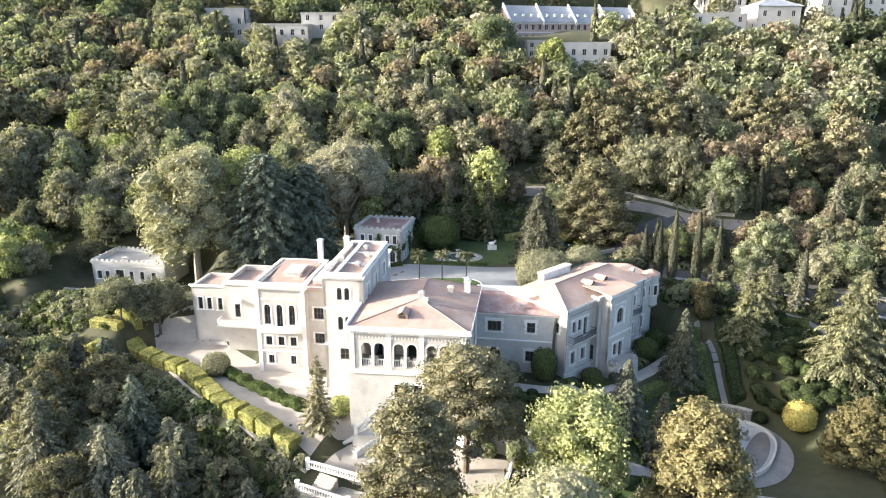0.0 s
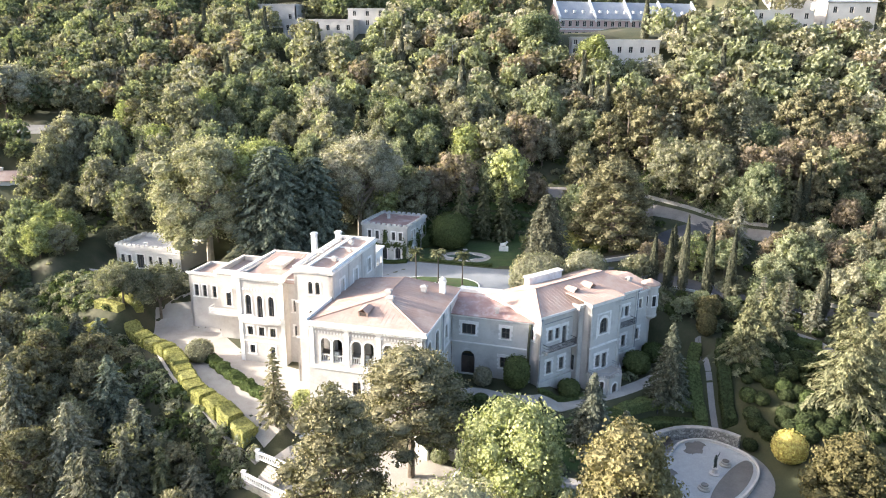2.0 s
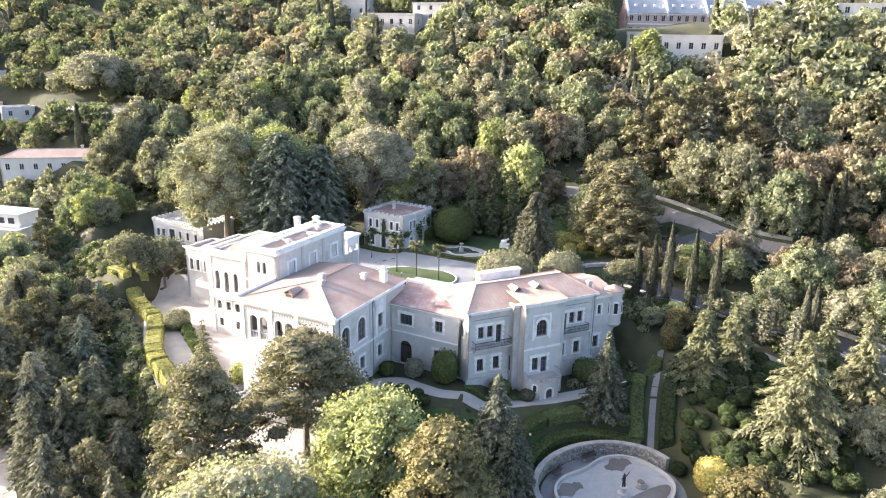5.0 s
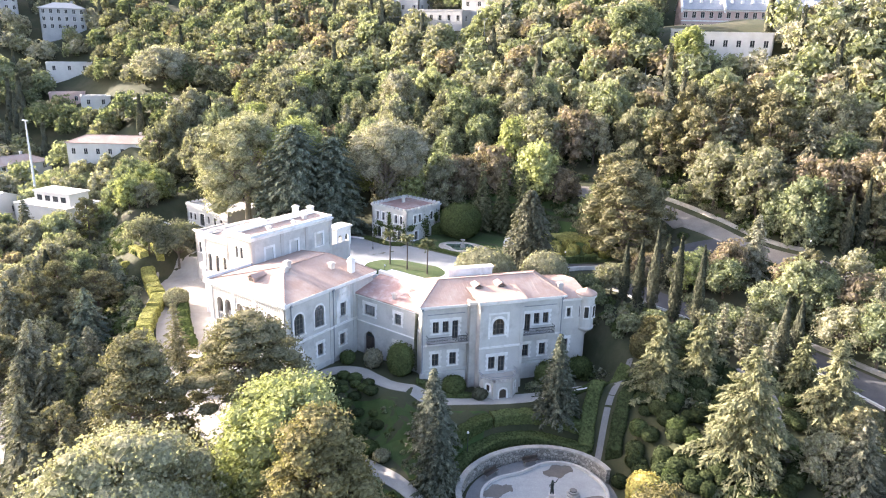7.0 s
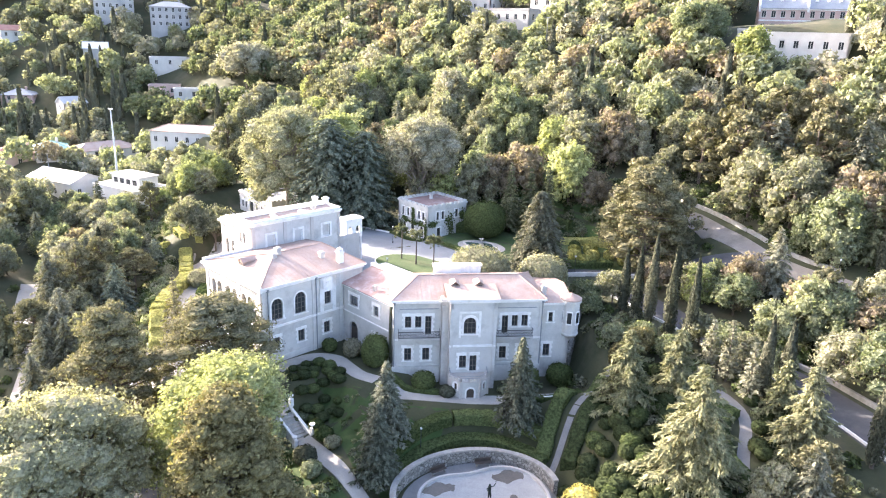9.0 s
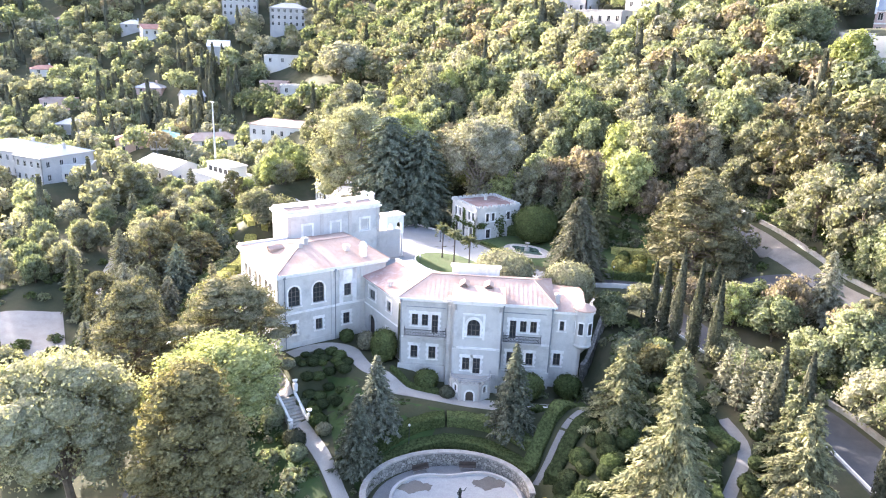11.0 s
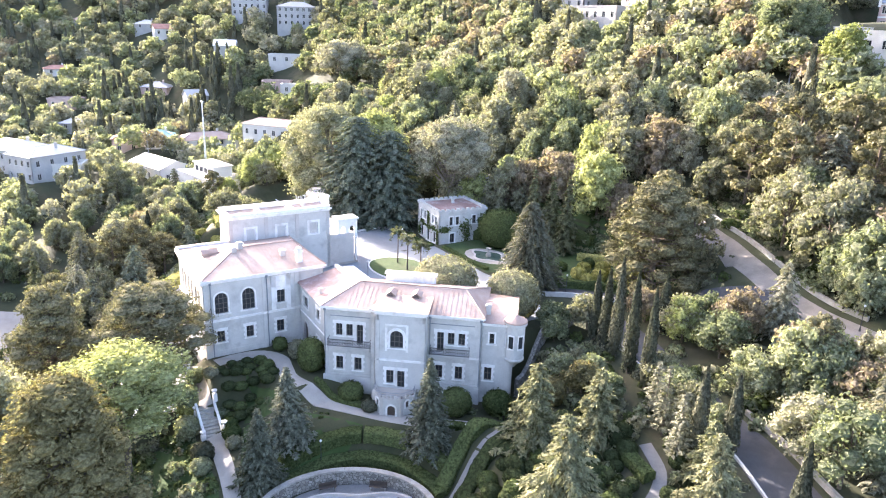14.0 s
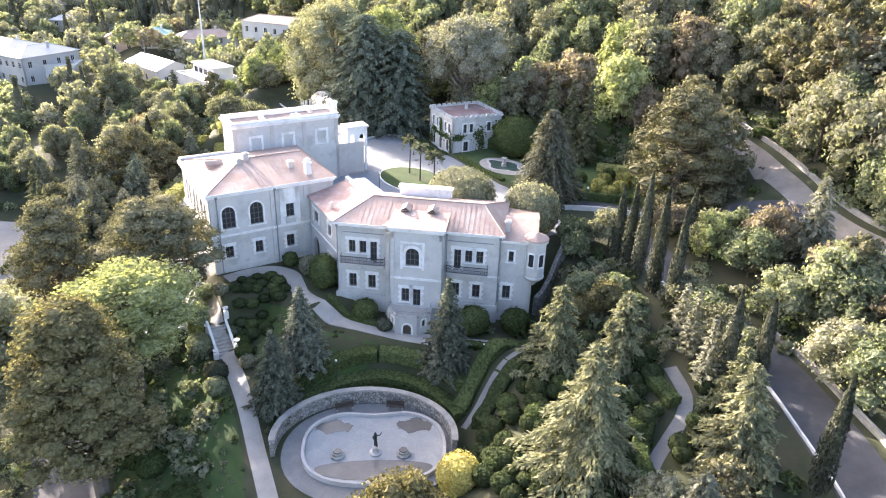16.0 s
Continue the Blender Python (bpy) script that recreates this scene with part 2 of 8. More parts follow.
# ---- mesh helpers ----
class Shape:
    """Collects the faces of one mesh."""

    def __init__(self):
        self.v, self.f = [], []

    def hexa(self, pts):
        b = len(self.v)
        self.v += [tuple(p) for p in pts]
        self.f += [(b, b + 3, b + 2, b + 1), (b + 4, b + 5, b + 6, b + 7), (b, b + 1, b + 5, b + 4),
                   (b + 1, b + 2, b + 6, b + 5), (b + 2, b + 3, b + 7, b + 6), (b + 3, b, b + 4, b + 7)]
        return self

    def box(self, x0, y0, z0, x1, y1, z1):
        return self.hexa([(x0, y0, z0), (x1, y0, z0), (x1, y1, z0), (x0, y1, z0), (x0, y0, z1), (x1, y0, z1), (x1, y1, z1), (x0, y1, z1)])

    def slab(self, poly, z0, z1):
        """A flat plate over a polygon given anticlockwise; z0 and z1 may be numbers or lists."""
        n, b = len(poly), len(self.v)
        lo = z0 if isinstance(z0, (list, tuple)) else [z0] * n
        hi = z1 if isinstance(z1, (list, tuple)) else [z1] * n
        self.v += [(p[0], p[1], z) for p, z in zip(poly, lo)] + [(p[0], p[1], z) for p, z in zip(poly, hi)]
        self.f += [tuple(b + i for i in reversed(range(n))), tuple(b + n + i for i in range(n))]
        self.f += [(b + i, b + (i + 1) % n, b + n + (i + 1) % n, b + n + i) for i in range(n)]
        return self

    def ring(self, outer, inner, z0, z1, closed=True):
        """A band between two outlines of equal length."""
        n, b = len(outer), len(self.v)
        for o, i in zip(outer, inner):
            self.v += [(*o, z0), (*o, z1), (*i, z1), (*i, z0)]
        for k in range(n if closed else n - 1):
            p, q = b + 4 * k, b + 4 * ((k + 1) % n)
            for e in range(4):
                self.f.append((p + e, q + e, q + (e + 1) % 4, p + (e + 1) % 4))
        if not closed:
            self.f += [(b, b + 1, b + 2, b + 3), (b + 4 * n - 1, b + 4 * n - 2, b + 4 * n - 3, b + 4 * n - 4)]
        return self

    def lathe(self, x, y, profile, n=12):
        """Turned about an upright axis: profile of (radius, z)."""
        b = len(self.v)
        for r, z in profile:
            self.v += [(x + r * math.cos(2 * math.pi * k / n), y + r * math.sin(2 * math.pi * k / n), z) for k in range(n)]
        for i in range(len(profile) - 1):
            for k in range(n):
                p, q = b + i * n + k, b + i * n + (k + 1) % n
                self.f.append((p, q, q + n, p + n))
        self.f += [tuple(b + k for k in reversed(range(n))), tuple(b + (len(profile) - 1) * n + k for k in range(n))]
        return self

    def tube(self, pts, radii, n=6):
        b, m = len(self.v), len(pts)
        pts = [Vector(p) for p in pts]
        for i, p in enumerate(pts):
            d = (pts[min(i + 1, m - 1)] - pts[max(i - 1, 0)]).normalized()
            s = d.orthogonal().normalized()
            t = d.cross(s)
            r = radii[i] if isinstance(radii, (list, tuple)) else radii
            self.v += [tuple(p + r * (math.cos(2 * math.pi * k / n) * s + math.sin(2 * math.pi * k / n) * t)) for k in range(n)]
        for i in range(m - 1):
            for k in range(n):
                p, q = b + i * n + k, b + i * n + (k + 1) % n
                self.f.append((p, q, q + n, p + n))
        self.f += [tuple(b + k for k in reversed(range(n))), tuple(b + (m - 1) * n + k for k in range(n))]
        return self

    def welded(self):
        """Joins corners that coincide."""
        seen, index, verts = {}, [], []
        for p in self.v:
            key = tuple(round(c, 4) for c in p)
            if key not in seen:
                seen[key] = len(verts)
                verts.append(p)
            index.append(seen[key])
        self.v, self.f = verts, [tuple(index[i] for i in q) for q in self.f]
        return self

    def ball(self, c, r, n=7, m=5):
        """A coarse rounded lump."""
        b = len(self.v)
        for j in range(m + 1):
            v = -math.pi / 2 + math.pi * j / m
            for i in range(n):
                u = 2 * math.pi * (i + .5 * (j % 2)) / n
                self.v.append((c[0] + r[0] * math.cos(v) * math.cos(u), c[1] + r[1] * math.cos(v) * math.sin(u), c[2] + r[2] * math.sin(v)))
        for j in range(m):
            for i in range(n):
                self.f.append((b + j * n + i, b + j * n + (i + 1) % n, b + (j + 1) * n + (i + 1) % n, b + (j + 1) * n + i))
        return self

    def moved(self, m):
        self.v = [tuple(m @ Vector(p)) for p in self.v]
        return self

    def add(self, other):
        b = len(self.v)
        self.v += other.v
        self.f += [tuple(i + b for i in q) for q in other.f]
        return self

    def mesh(self, name, *mats, smooth=False):
        me = bpy.data.meshes.new(name)
        me.from_pydata(self.v, [], self.f)
        for mat in mats:
            me.materials.append(mat)
        if smooth:
            me.polygons.foreach_set("use_smooth", [True] * len(me.polygons))
        me.update()
        return me


def world_of(ob):
    m = ob.matrix_basis.copy()
    while ob.parent:
        m = ob.parent.matrix_basis @ ob.matrix_parent_inverse @ m
        ob = ob.parent
    return m


def part(name, shape, mat, parent=None, label="", local=False, smooth=False):
    """One mesh object; shape is in world metres unless local."""
    if parent and not local:
        shape.moved(world_of(parent).inverted())
    ob = new(name, shape.mesh(name, mat, smooth=smooth))
    if parent:
        ob.parent = parent
    if label:
        ob["label"] = label
    return ob


def thing(name, x, y, z, label, category, group="", kind="", yaw=0):
    ob = new(name)
    ob.matrix_basis = pose(x, y, z, 0, 0, yaw)
    ob.empty_display_size = 0.5
    return tagged(ob, label, category, group, kind)


def hsmooth(a, b, x):
    t = np.clip((x - a) / (b - a), 0, 1)
    return t * t * (3 - 2 * t)


# ---- the lie of the land ----
PROFILE_Y = [-400, -60, 20, 60, 75, 88, 100, 112, 136, 150, 170, 186, 200, 212, 260, 320, 420, 700, 1500]
PROFILE_Z = [-60, -38, -20, -9, -4.2, -1.6, 1.5, 4.0, 5.2, 10.5, 20, 29, 38, 45.5, 63, 82, 115, 190, 330]
PATH_SPINE = [(5.0, 80.4), (4.9, 83.6), (5.9, 86.6), (8.6, 88.0), (11.6, 87.3), (14.8, 86.6), (19.1, 87.7), (22.0, 89.5), (26.9, 92.7), (31.3, 96.2), (35.4, 100.4), (39, 104)]
POOL = (38.0, 82.2)
POOL_YAW = 56.0
POOL_Z = -5.6


def terrace(z, x, y, cx, cy, hx, hy, yaw, level, soft):
    """Levels a rectangle of ground, with banks round it."""
    c, s = math.cos(radians(yaw)), math.sin(radians(yaw))
    u, v = (x - cx) * c + (y - cy) * s, -(x - cx) * s + (y - cy) * c
    d = np.maximum(np.abs(u) - hx, np.abs(v) - hy)
    w = 1 - hsmooth(0, soft, d)
    return z * (1 - w) + level * w


def land(x, y):
    x, y = np.asarray(x, float), np.asarray(y, float)
    z = np.interp(y, PROFILE_Y, PROFILE_Z)
    west = np.clip(-x - 170, 0, 420)
    z = z + 0.15 * west + 0.0003 * west ** 2
    z = z - 3.0 * hsmooth(60, 110, -x) * (1 - hsmooth(135, 165, y))
    z = z + 0.35 * np.sin(x * 0.11 + 1.3) * np.cos(y * 0.13) + 0.2 * np.sin(x * 0.31) * np.sin(y * 0.27 + 0.6)
    z = z + 3.2 * hsmooth(26, 48, x) * hsmooth(122, 141, y) * (1 - hsmooth(150, 178, y))
    z = terrace(z, x, y, -31, 93, 17, 11, -8, -1.4, 4)        # west forecourt
    z = terrace(z, x, y, 2, 118, 26, 16, 0, 5.0, 5)           # courtyard
    z = terrace(z, x, y, 24.5, 97.5, 15.5, 7.0, 44.2, -1.6, 2.6)  # along the east wing
    z = terrace(z, x, y, 5, 92, 13, 6.5, -7, 0.1, 2.5)        # before the connecting range
    z = terrace(z, x, y, 14, 134, 20, 10, 0, 5.6, 6)          # garden
    z = terrace(z, x, y, -60, 128, 11, 8, 4, 0.9, 6)        # annex
    z = terrace(z, x, y, 6.5, 84.5, 3.6, 6.0, -7, 0.0, 3.5)   # beside the hall
    z = terrace(z, x, y, 0.5, 72.5, 7, 4, -7, -3.6, 3.5)      # patio
    z = terrace(z, x, y, -147, 131, 9, 15, -10, 3.6, 10)      # village shelf
    z = terrace(z, x, y, -115, 150, 14, 5, 29, 12.6, 6)        # shelf of the long low house
    z = terrace(z, x, y, -149, 83, 19, 10, 24, -0.8, 8)        # hotel shelf
    z = terrace(z, x, y, 41, 242.6, 26, 9, 18, 46.6, 8)        # shelf of the long building
    drop = -((x + 15.6) * .62 + (y - 75.2) * .78)
    z = z - 5.0 * hsmooth(2.0, 9.0, drop) * (1 - hsmooth(-20, -12, x)) * hsmooth(45, 58, y) * (1 - hsmooth(28, 45, drop))
    pc, ps = math.cos(radians(POOL_YAW)), math.sin(radians(POOL_YAW))
    pu, pv = (x - POOL[0]) * pc + (y - POOL[1]) * ps, -(x - POOL[0]) * ps + (y - POOL[1]) * pc
    w = 1 - hsmooth(1.0, 1.75, np.hypot((pu + 1.0) / 9.7, pv / 8.3))
    z = z * (1 - w) + (POOL_Z - 0.35) * w
    return z


XS = np.unique(np.concatenate([np.arange(-1500, -460, 60), np.arange(-460, -90, 9), np.arange(-90, 95, 1.25), np.arange(95, 300, 9), np.arange(300, 1500, 60)]))
YS = np.unique(np.concatenate([np.arange(-700, 20, 40), np.arange(20, 55, 5), np.arange(55, 160, 1.25), np.arange(160, 330, 5), np.arange(330, 1500, 60)]))
GX, GY = np.meshgrid(XS, YS)
GZ = land(GX, GY)


def ground_z(x, y):
    """Height of the ground sheet itself."""
    i = int(np.clip(np.searchsorted(XS, x) - 1, 0, len(XS) - 2))
    j = int(np.clip(np.searchsorted(YS, y) - 1, 0, len(YS) - 2))
    a, b = (x - XS[i]) / (XS[i + 1] - XS[i]), (y - YS[j]) / (YS[j + 1] - YS[j])
    return float((GZ[j, i] * (1 - a) + GZ[j, i + 1] * a) * (1 - b) + (GZ[j + 1, i] * (1 - a) + GZ[j + 1, i + 1] * a) * b)


def spline(pts, step=1.0):
    """Smooth points along a line of given ones."""
    pts = [Vector((*p, 0)) if len(p) == 2 else Vector(p) for p in pts]
    full = [2 * pts[0] - pts[1]] + pts + [2 * pts[-1] - pts[-2]]
    out = []
    for i in range(1, len(full) - 2):
        p0, p1, p2, p3 = full[i - 1:i + 3]
        n = max(2, int((p2 - p1).length / step))
        for k in range(n):
            t = k / n
            out.append(0.5 * ((2 * p1) + (p2 - p0) * t + (2 * p0 - 5 * p1 + 4 * p2 - p3) * t * t + (3 * p1 - p0 - 3 * p2 + p3) * t ** 3))
    return out + [pts[-1]]


def ribbon(pts, width, lift=0.06, across=4, step=0.7, thick=0.12):
    """A road or path laid on the ground."""
    line = spline([p[:2] for p in pts], step)
    s = Shape()
    n = across + 1
    for i, p in enumerate(line):
        d = (line[min(i + 1, len(line) - 1)] - line[max(i - 1, 0)]).normalized()
        q = Vector((-d.y, d.x, 0))
        row = [p + q * width * (k / across - 0.5) for k in range(n)]
        for r in row:
            s.v.append((r.x, r.y, ground_z(r.x, r.y) + lift))
        for r in (row[0], row[-1]):
            s.v.append((r.x, r.y, ground_z(r.x, r.y) - thick))
    m = n + 2
    for i in range(len(line) - 1):
        a, b = i * m, (i + 1) * m
        for k in range(across):
            s.f.append((a + k + 1, a + k, b + k, b + k + 1))
        s.f.append((a, a + n, b + n, b))
        s.f.append((a + n - 1, b + n - 1, b + n + 1, a + n + 1))
    return s


def patch(poly, lift=0.05, step=1.2):
    """A piece of surface laid on the ground inside a polygon: a fine grid, cut to the outline."""
    bm = bmesh.new()
    vs = [bm.verts.new((p[0], p[1], 0)) for p in poly]
    bm.faces.new(vs)
    xs, ys = [p[0] for p in poly], [p[1] for p in poly]
    for lo, hi, ax in ((min(xs), max(xs), 0), (min(ys), max(ys), 1)):
        k = lo + step
        while k < hi:
            co, no = ((k, 0, 0), (1, 0, 0)) if ax == 0 else ((0, k, 0), (0, 1, 0))
            bmesh.ops.bisect_plane(bm, geom=bm.verts[:] + bm.edges[:] + bm.faces[:], plane_co=co, plane_no=no)
            k += step
    bm.verts.index_update()
    s = Shape()
    s.v = [(v.co.x, v.co.y, ground_z(v.co.x, v.co.y) + lift) for v in bm.verts]
    s.f = [tuple(v.index for v in f.verts) for f in bm.faces]
    bm.normal_update()
    s.f = [q if f.normal.z > 0 else tuple(reversed(q)) for q, f in zip(s.f, bm.faces)]
    bm.free()
    return s


def ellipse(cx, cy, a, b, yaw=0, n=40, p=2.0):
    out = []
    for k in range(n):
        t = 2 * math.pi * k / n
        c, s = math.cos(t), math.sin(t)
        u, v = a * math.copysign(abs(c) ** (2 / p), c), b * math.copysign(abs(s) ** (2 / p), s)
        out.append((cx + u * math.cos(radians(yaw)) - v * math.sin(radians(yaw)), cy + u * math.sin(radians(yaw)) + v * math.cos(radians(yaw))))
    return out


g_shape = Shape()
g_shape.v = [tuple(p) for p in np.stack([GX.ravel(), GY.ravel(), GZ.ravel()], 1).tolist()]
nx_ = len(XS)
g_shape.f = [(j * nx_ + i, j * nx_ + i + 1, (j + 1) * nx_ + i + 1, (j + 1) * nx_ + i) for j in range(len(YS) - 1) for i in range(nx_ - 1)]
ground = tagged(part("ground", g_shape, EARTH, smooth=True), "sloping woodland floor of dark earth and dry litter", "ground", kind="structure")


def laid(name, shape, mat, label, category, kind="structure"):
    return tagged(part(name, shape, mat), label, category, kind=kind)


# roads, paths and paved places
UPPER_ROAD = [(0, 158), (12, 156.5), (25.7, 156.8), (34, 153), (40.4, 149), (48.5, 143.5), (55, 141), (62, 139.5), (74, 137.2), (92, 138), (120, 142)]
COURT_ROAD = [(19, 125), (25, 131), (33, 136), (41, 139.5), (50, 142)]
LOWER_ROAD = [(29, 127), (34, 126), (40, 124.5), (46, 122), (55, 118.5), (65, 113.2), (78, 104), (95, 90.5)]
HILL_PATH = [(-42, 145), (-30, 150), (-18, 154.6), (-9, 157), (0, 158)]
STAIR_WALK = [(3.6, 77.9), (11, 76.5), (15.4, 75.8), (21, 74.7), (26.8, 73.4), (32, 72), (37.8, 70.4), (44, 68.6)]
WEST_PATH = [(-45, 104), (-37, 97), (-30, 89.3), (-23, 83.2), (-15.5, 77.4)]
LOW_DRIVE = [(-4, 68), (-.3, 65.4), (5, 61.4), (12, 57.2), (17, 56), (22.5, 55.4), (30, 53), (42, 47), (62, 38), (95, 29), (140, 24)]
VILLAGE_ROAD = [(-150, 171), (-138, 173.5), (-126, 174.6), (-112, 174.9), (-101, 174.8), (-92, 178)]
SIDE_PATH = [(41.2, 106), (41.0, 103.5), (41.1, 100), (41.0, 95.8), (41.4, 91.4)]
LEFT_TRACK = [(-75, 82), (-62, 75), (-50, 71.5), (-42, 67), (-30, 58), (-24, 50)]
laid("road_upper", ribbon(UPPER_ROAD, 3.3), DUSTY, "dusty pale drive curving up the hillside", "road")
laid("road_court", ribbon(COURT_ROAD, 3.6), ASPHALT, "narrow grey drive between garden and courtyard", "road")
laid("road_lower", ribbon(LOWER_ROAD, 5.2), ASPHALT, "dark asphalt road beside a stone retaining wall", "road")
laid("path_hill", ribbon(HILL_PATH, 1.8), APRON, "dusty footpath below the wooded slope", "path")
laid("path_wing", ribbon(PATH_SPINE, 2.1), PATH, "pale paved path along the east wing", "path")
laid("path_west", ribbon(WEST_PATH, 3.0), PATH, "pale paved path between clipped hedges", "path")
laid("road_village", ribbon(VILLAGE_ROAD, 3.4), APRON, "grey road above the village gardens", "road")
laid("path_left", ribbon(LEFT_TRACK, 3.2), PATH, "sunlit pale garden track", "path")
laid("road_low", ribbon(LOW_DRIVE, 5.6), ASPHALT, "shaded asphalt drive below the garden", "road")
laid("terrace_left", patch([(-62, 55.5), (-58, 66), (-36, 61), (-32, 56), (-38, 52.5)], .07), PATH, "sunlit pale stone terrace among trees", "paving")
laid("lawn_low", patch([(13, 74.0), (24, 72.8), (31, 70.8), (37, 68.5), (36, 62), (27, 59), (19, 61), (11, 66)], .05), LAWN, "shaded rough grass beside the garden walk", "lawn")
laid("path_pool", ribbon([(62.2, 93.5), (60.8, 97.0), (60.0, 100.2), (59.2, 103.2), (57.8, 105.4), (54.4, 107.6)], 1.3), APRON, "narrow paved path among clipped shrubs", "path")
laid("path_side", ribbon(SIDE_PATH, .8), APRON, "narrow stepped side path between hedges", "path")
laid("courtyard", patch([(-26, 104), (-12, 104), (6, 99), (13, 103), (26, 113), (27.5, 121), (19, 125), (9.1, 124.8), (-7, 127), (-14, 128.4), (-24, 127)]), PAVING, "blue-grey paved courtyard behind the palace", "courtyard")
laid("forecourt", patch([(-48, 108), (-44, 99), (-34, 95), (-22, 82.5), (-13.5, 78.5), (-10.5, 80), (-11, 90), (-16, 93), (-27, 97), (-36, 106), (-42, 110)]), PATH, "sunlit pale forecourt of the palace", "forecourt")
laid("patio", patch([(-15, 74.6), (-5, 70), (6.5, 68.2), (8.5, 75.0), (1, 77.5), (-12, 78.4)]), PATH, "pale stone patio below the loggia", "patio")
laid("lawn_garden", patch([(10, 126.5), (20, 129), (29, 137), (34, 146), (24, 152.5), (6, 153), (-12, 151), (-8, 137), (8, 136.5)]), LAWN, "shaded green garden lawn", "lawn")
laid("lawn_slope", patch([(19, 78), (24, 75.5), (29.5, 75), (29, 84), (27, 90), (21, 85.5), (15, 83.6), (10, 82.5)]), LAWN, "grassy bank below the palace path", "lawn")
laid("lawn_bed", patch([(-6.5, 127.6), (2, 126.0), (9.4, 125.4), (11, 130), (8.4, 136), (-7, 136.6)], 0.055), LAWN, "lawn round the garden fountain", "lawn")
lawn_oval = ellipse(-0.6, 115.6, 7.4, 4.9, 6, 44)
laid("lawn_oval", Shape().slab(lawn_oval, 4.9, 5.2), LAWN, "dark green oval lawn in the courtyard", "lawn")


# ---- buildings ----
def arch_top(op, x):
    """Upper edge of an opening (centre, width, foot, top, arched) over x."""
    xc, w, zb, zt, arched = op
    if not arched:
        return zt
    r = w / 2
    return zt - r + math.sqrt(max(0.0, r * r - (x - xc) ** 2))


def wall_shape(length, z0, z1, ops=(), th=0.45):
    """A wall along x from 0, its outer face at y = 0, with real openings."""
    cuts = {0.0, length}
    for op in ops:
        xc, w, zb, zt, arched = op
        n = 10 if arched else 1
        for k in range(n + 1):
            cuts.add(round(min(max(xc - w / 2 + w * k / n, 0), length), 4))
    cuts = sorted(cuts)
    s = Shape()
    for a, b in zip(cuts, cuts[1:]):
        if b - a < 1e-3:
            continue
        mid = (a + b) / 2
        lo_a = lo_b = z0
        for op in sorted((o for o in ops if abs(mid - o[0]) < o[1] / 2), key=lambda o: o[2]):
            if op[2] > lo_a + 1e-3:
                s.hexa([(a, 0, lo_a), (b, 0, lo_b), (b, th, lo_b), (a, th, lo_a), (a, 0, op[2]), (b, 0, op[2]), (b, th, op[2]), (a, th, op[2])])
            lo_a, lo_b = arch_top(op, a), arch_top(op, b)
        s.hexa([(a, 0, lo_a), (b, 0, lo_b), (b, th, lo_b), (a, th, lo_a), (a, 0, z1), (b, 0, z1), (b, th, z1), (a, th, z1)])
    return s.welded()


def arch_outline(op, grow, n=12):
    """Outline of an opening, grown, from its left foot over the top to its right foot."""
    xc, w, zb, zt, arched = op
    r = w / 2 + grow
    if not arched:
        return [(xc - r, zb), (xc - r, zt + grow), (xc + r, zt + grow), (xc + r, zb)]
    zs = zt - w / 2
    return [(xc - r, zb)] + [(xc - r * math.cos(math.pi * k / n), zs + r * math.sin(math.pi * k / n)) for k in range(n + 1)] + [(xc + r, zb)]


def band(outer, inner, y0, y1):
    """A raised border on a wall, between two outlines in x and z."""
    s = Shape()
    for i in range(len(outer) - 1):
        (ox0, oz0), (ox1, oz1), (ix0, iz0), (ix1, iz1) = outer[i], outer[i + 1], inner[i], inner[i + 1]
        s.hexa([(ox0, y0, oz0), (ox1, y0, oz1), (ix1, y0, iz1), (ix0, y0, iz0), (ox0, y1, oz0), (ox1, y1, oz1), (ix1, y1, iz1), (ix0, y1, iz0)])
    return s


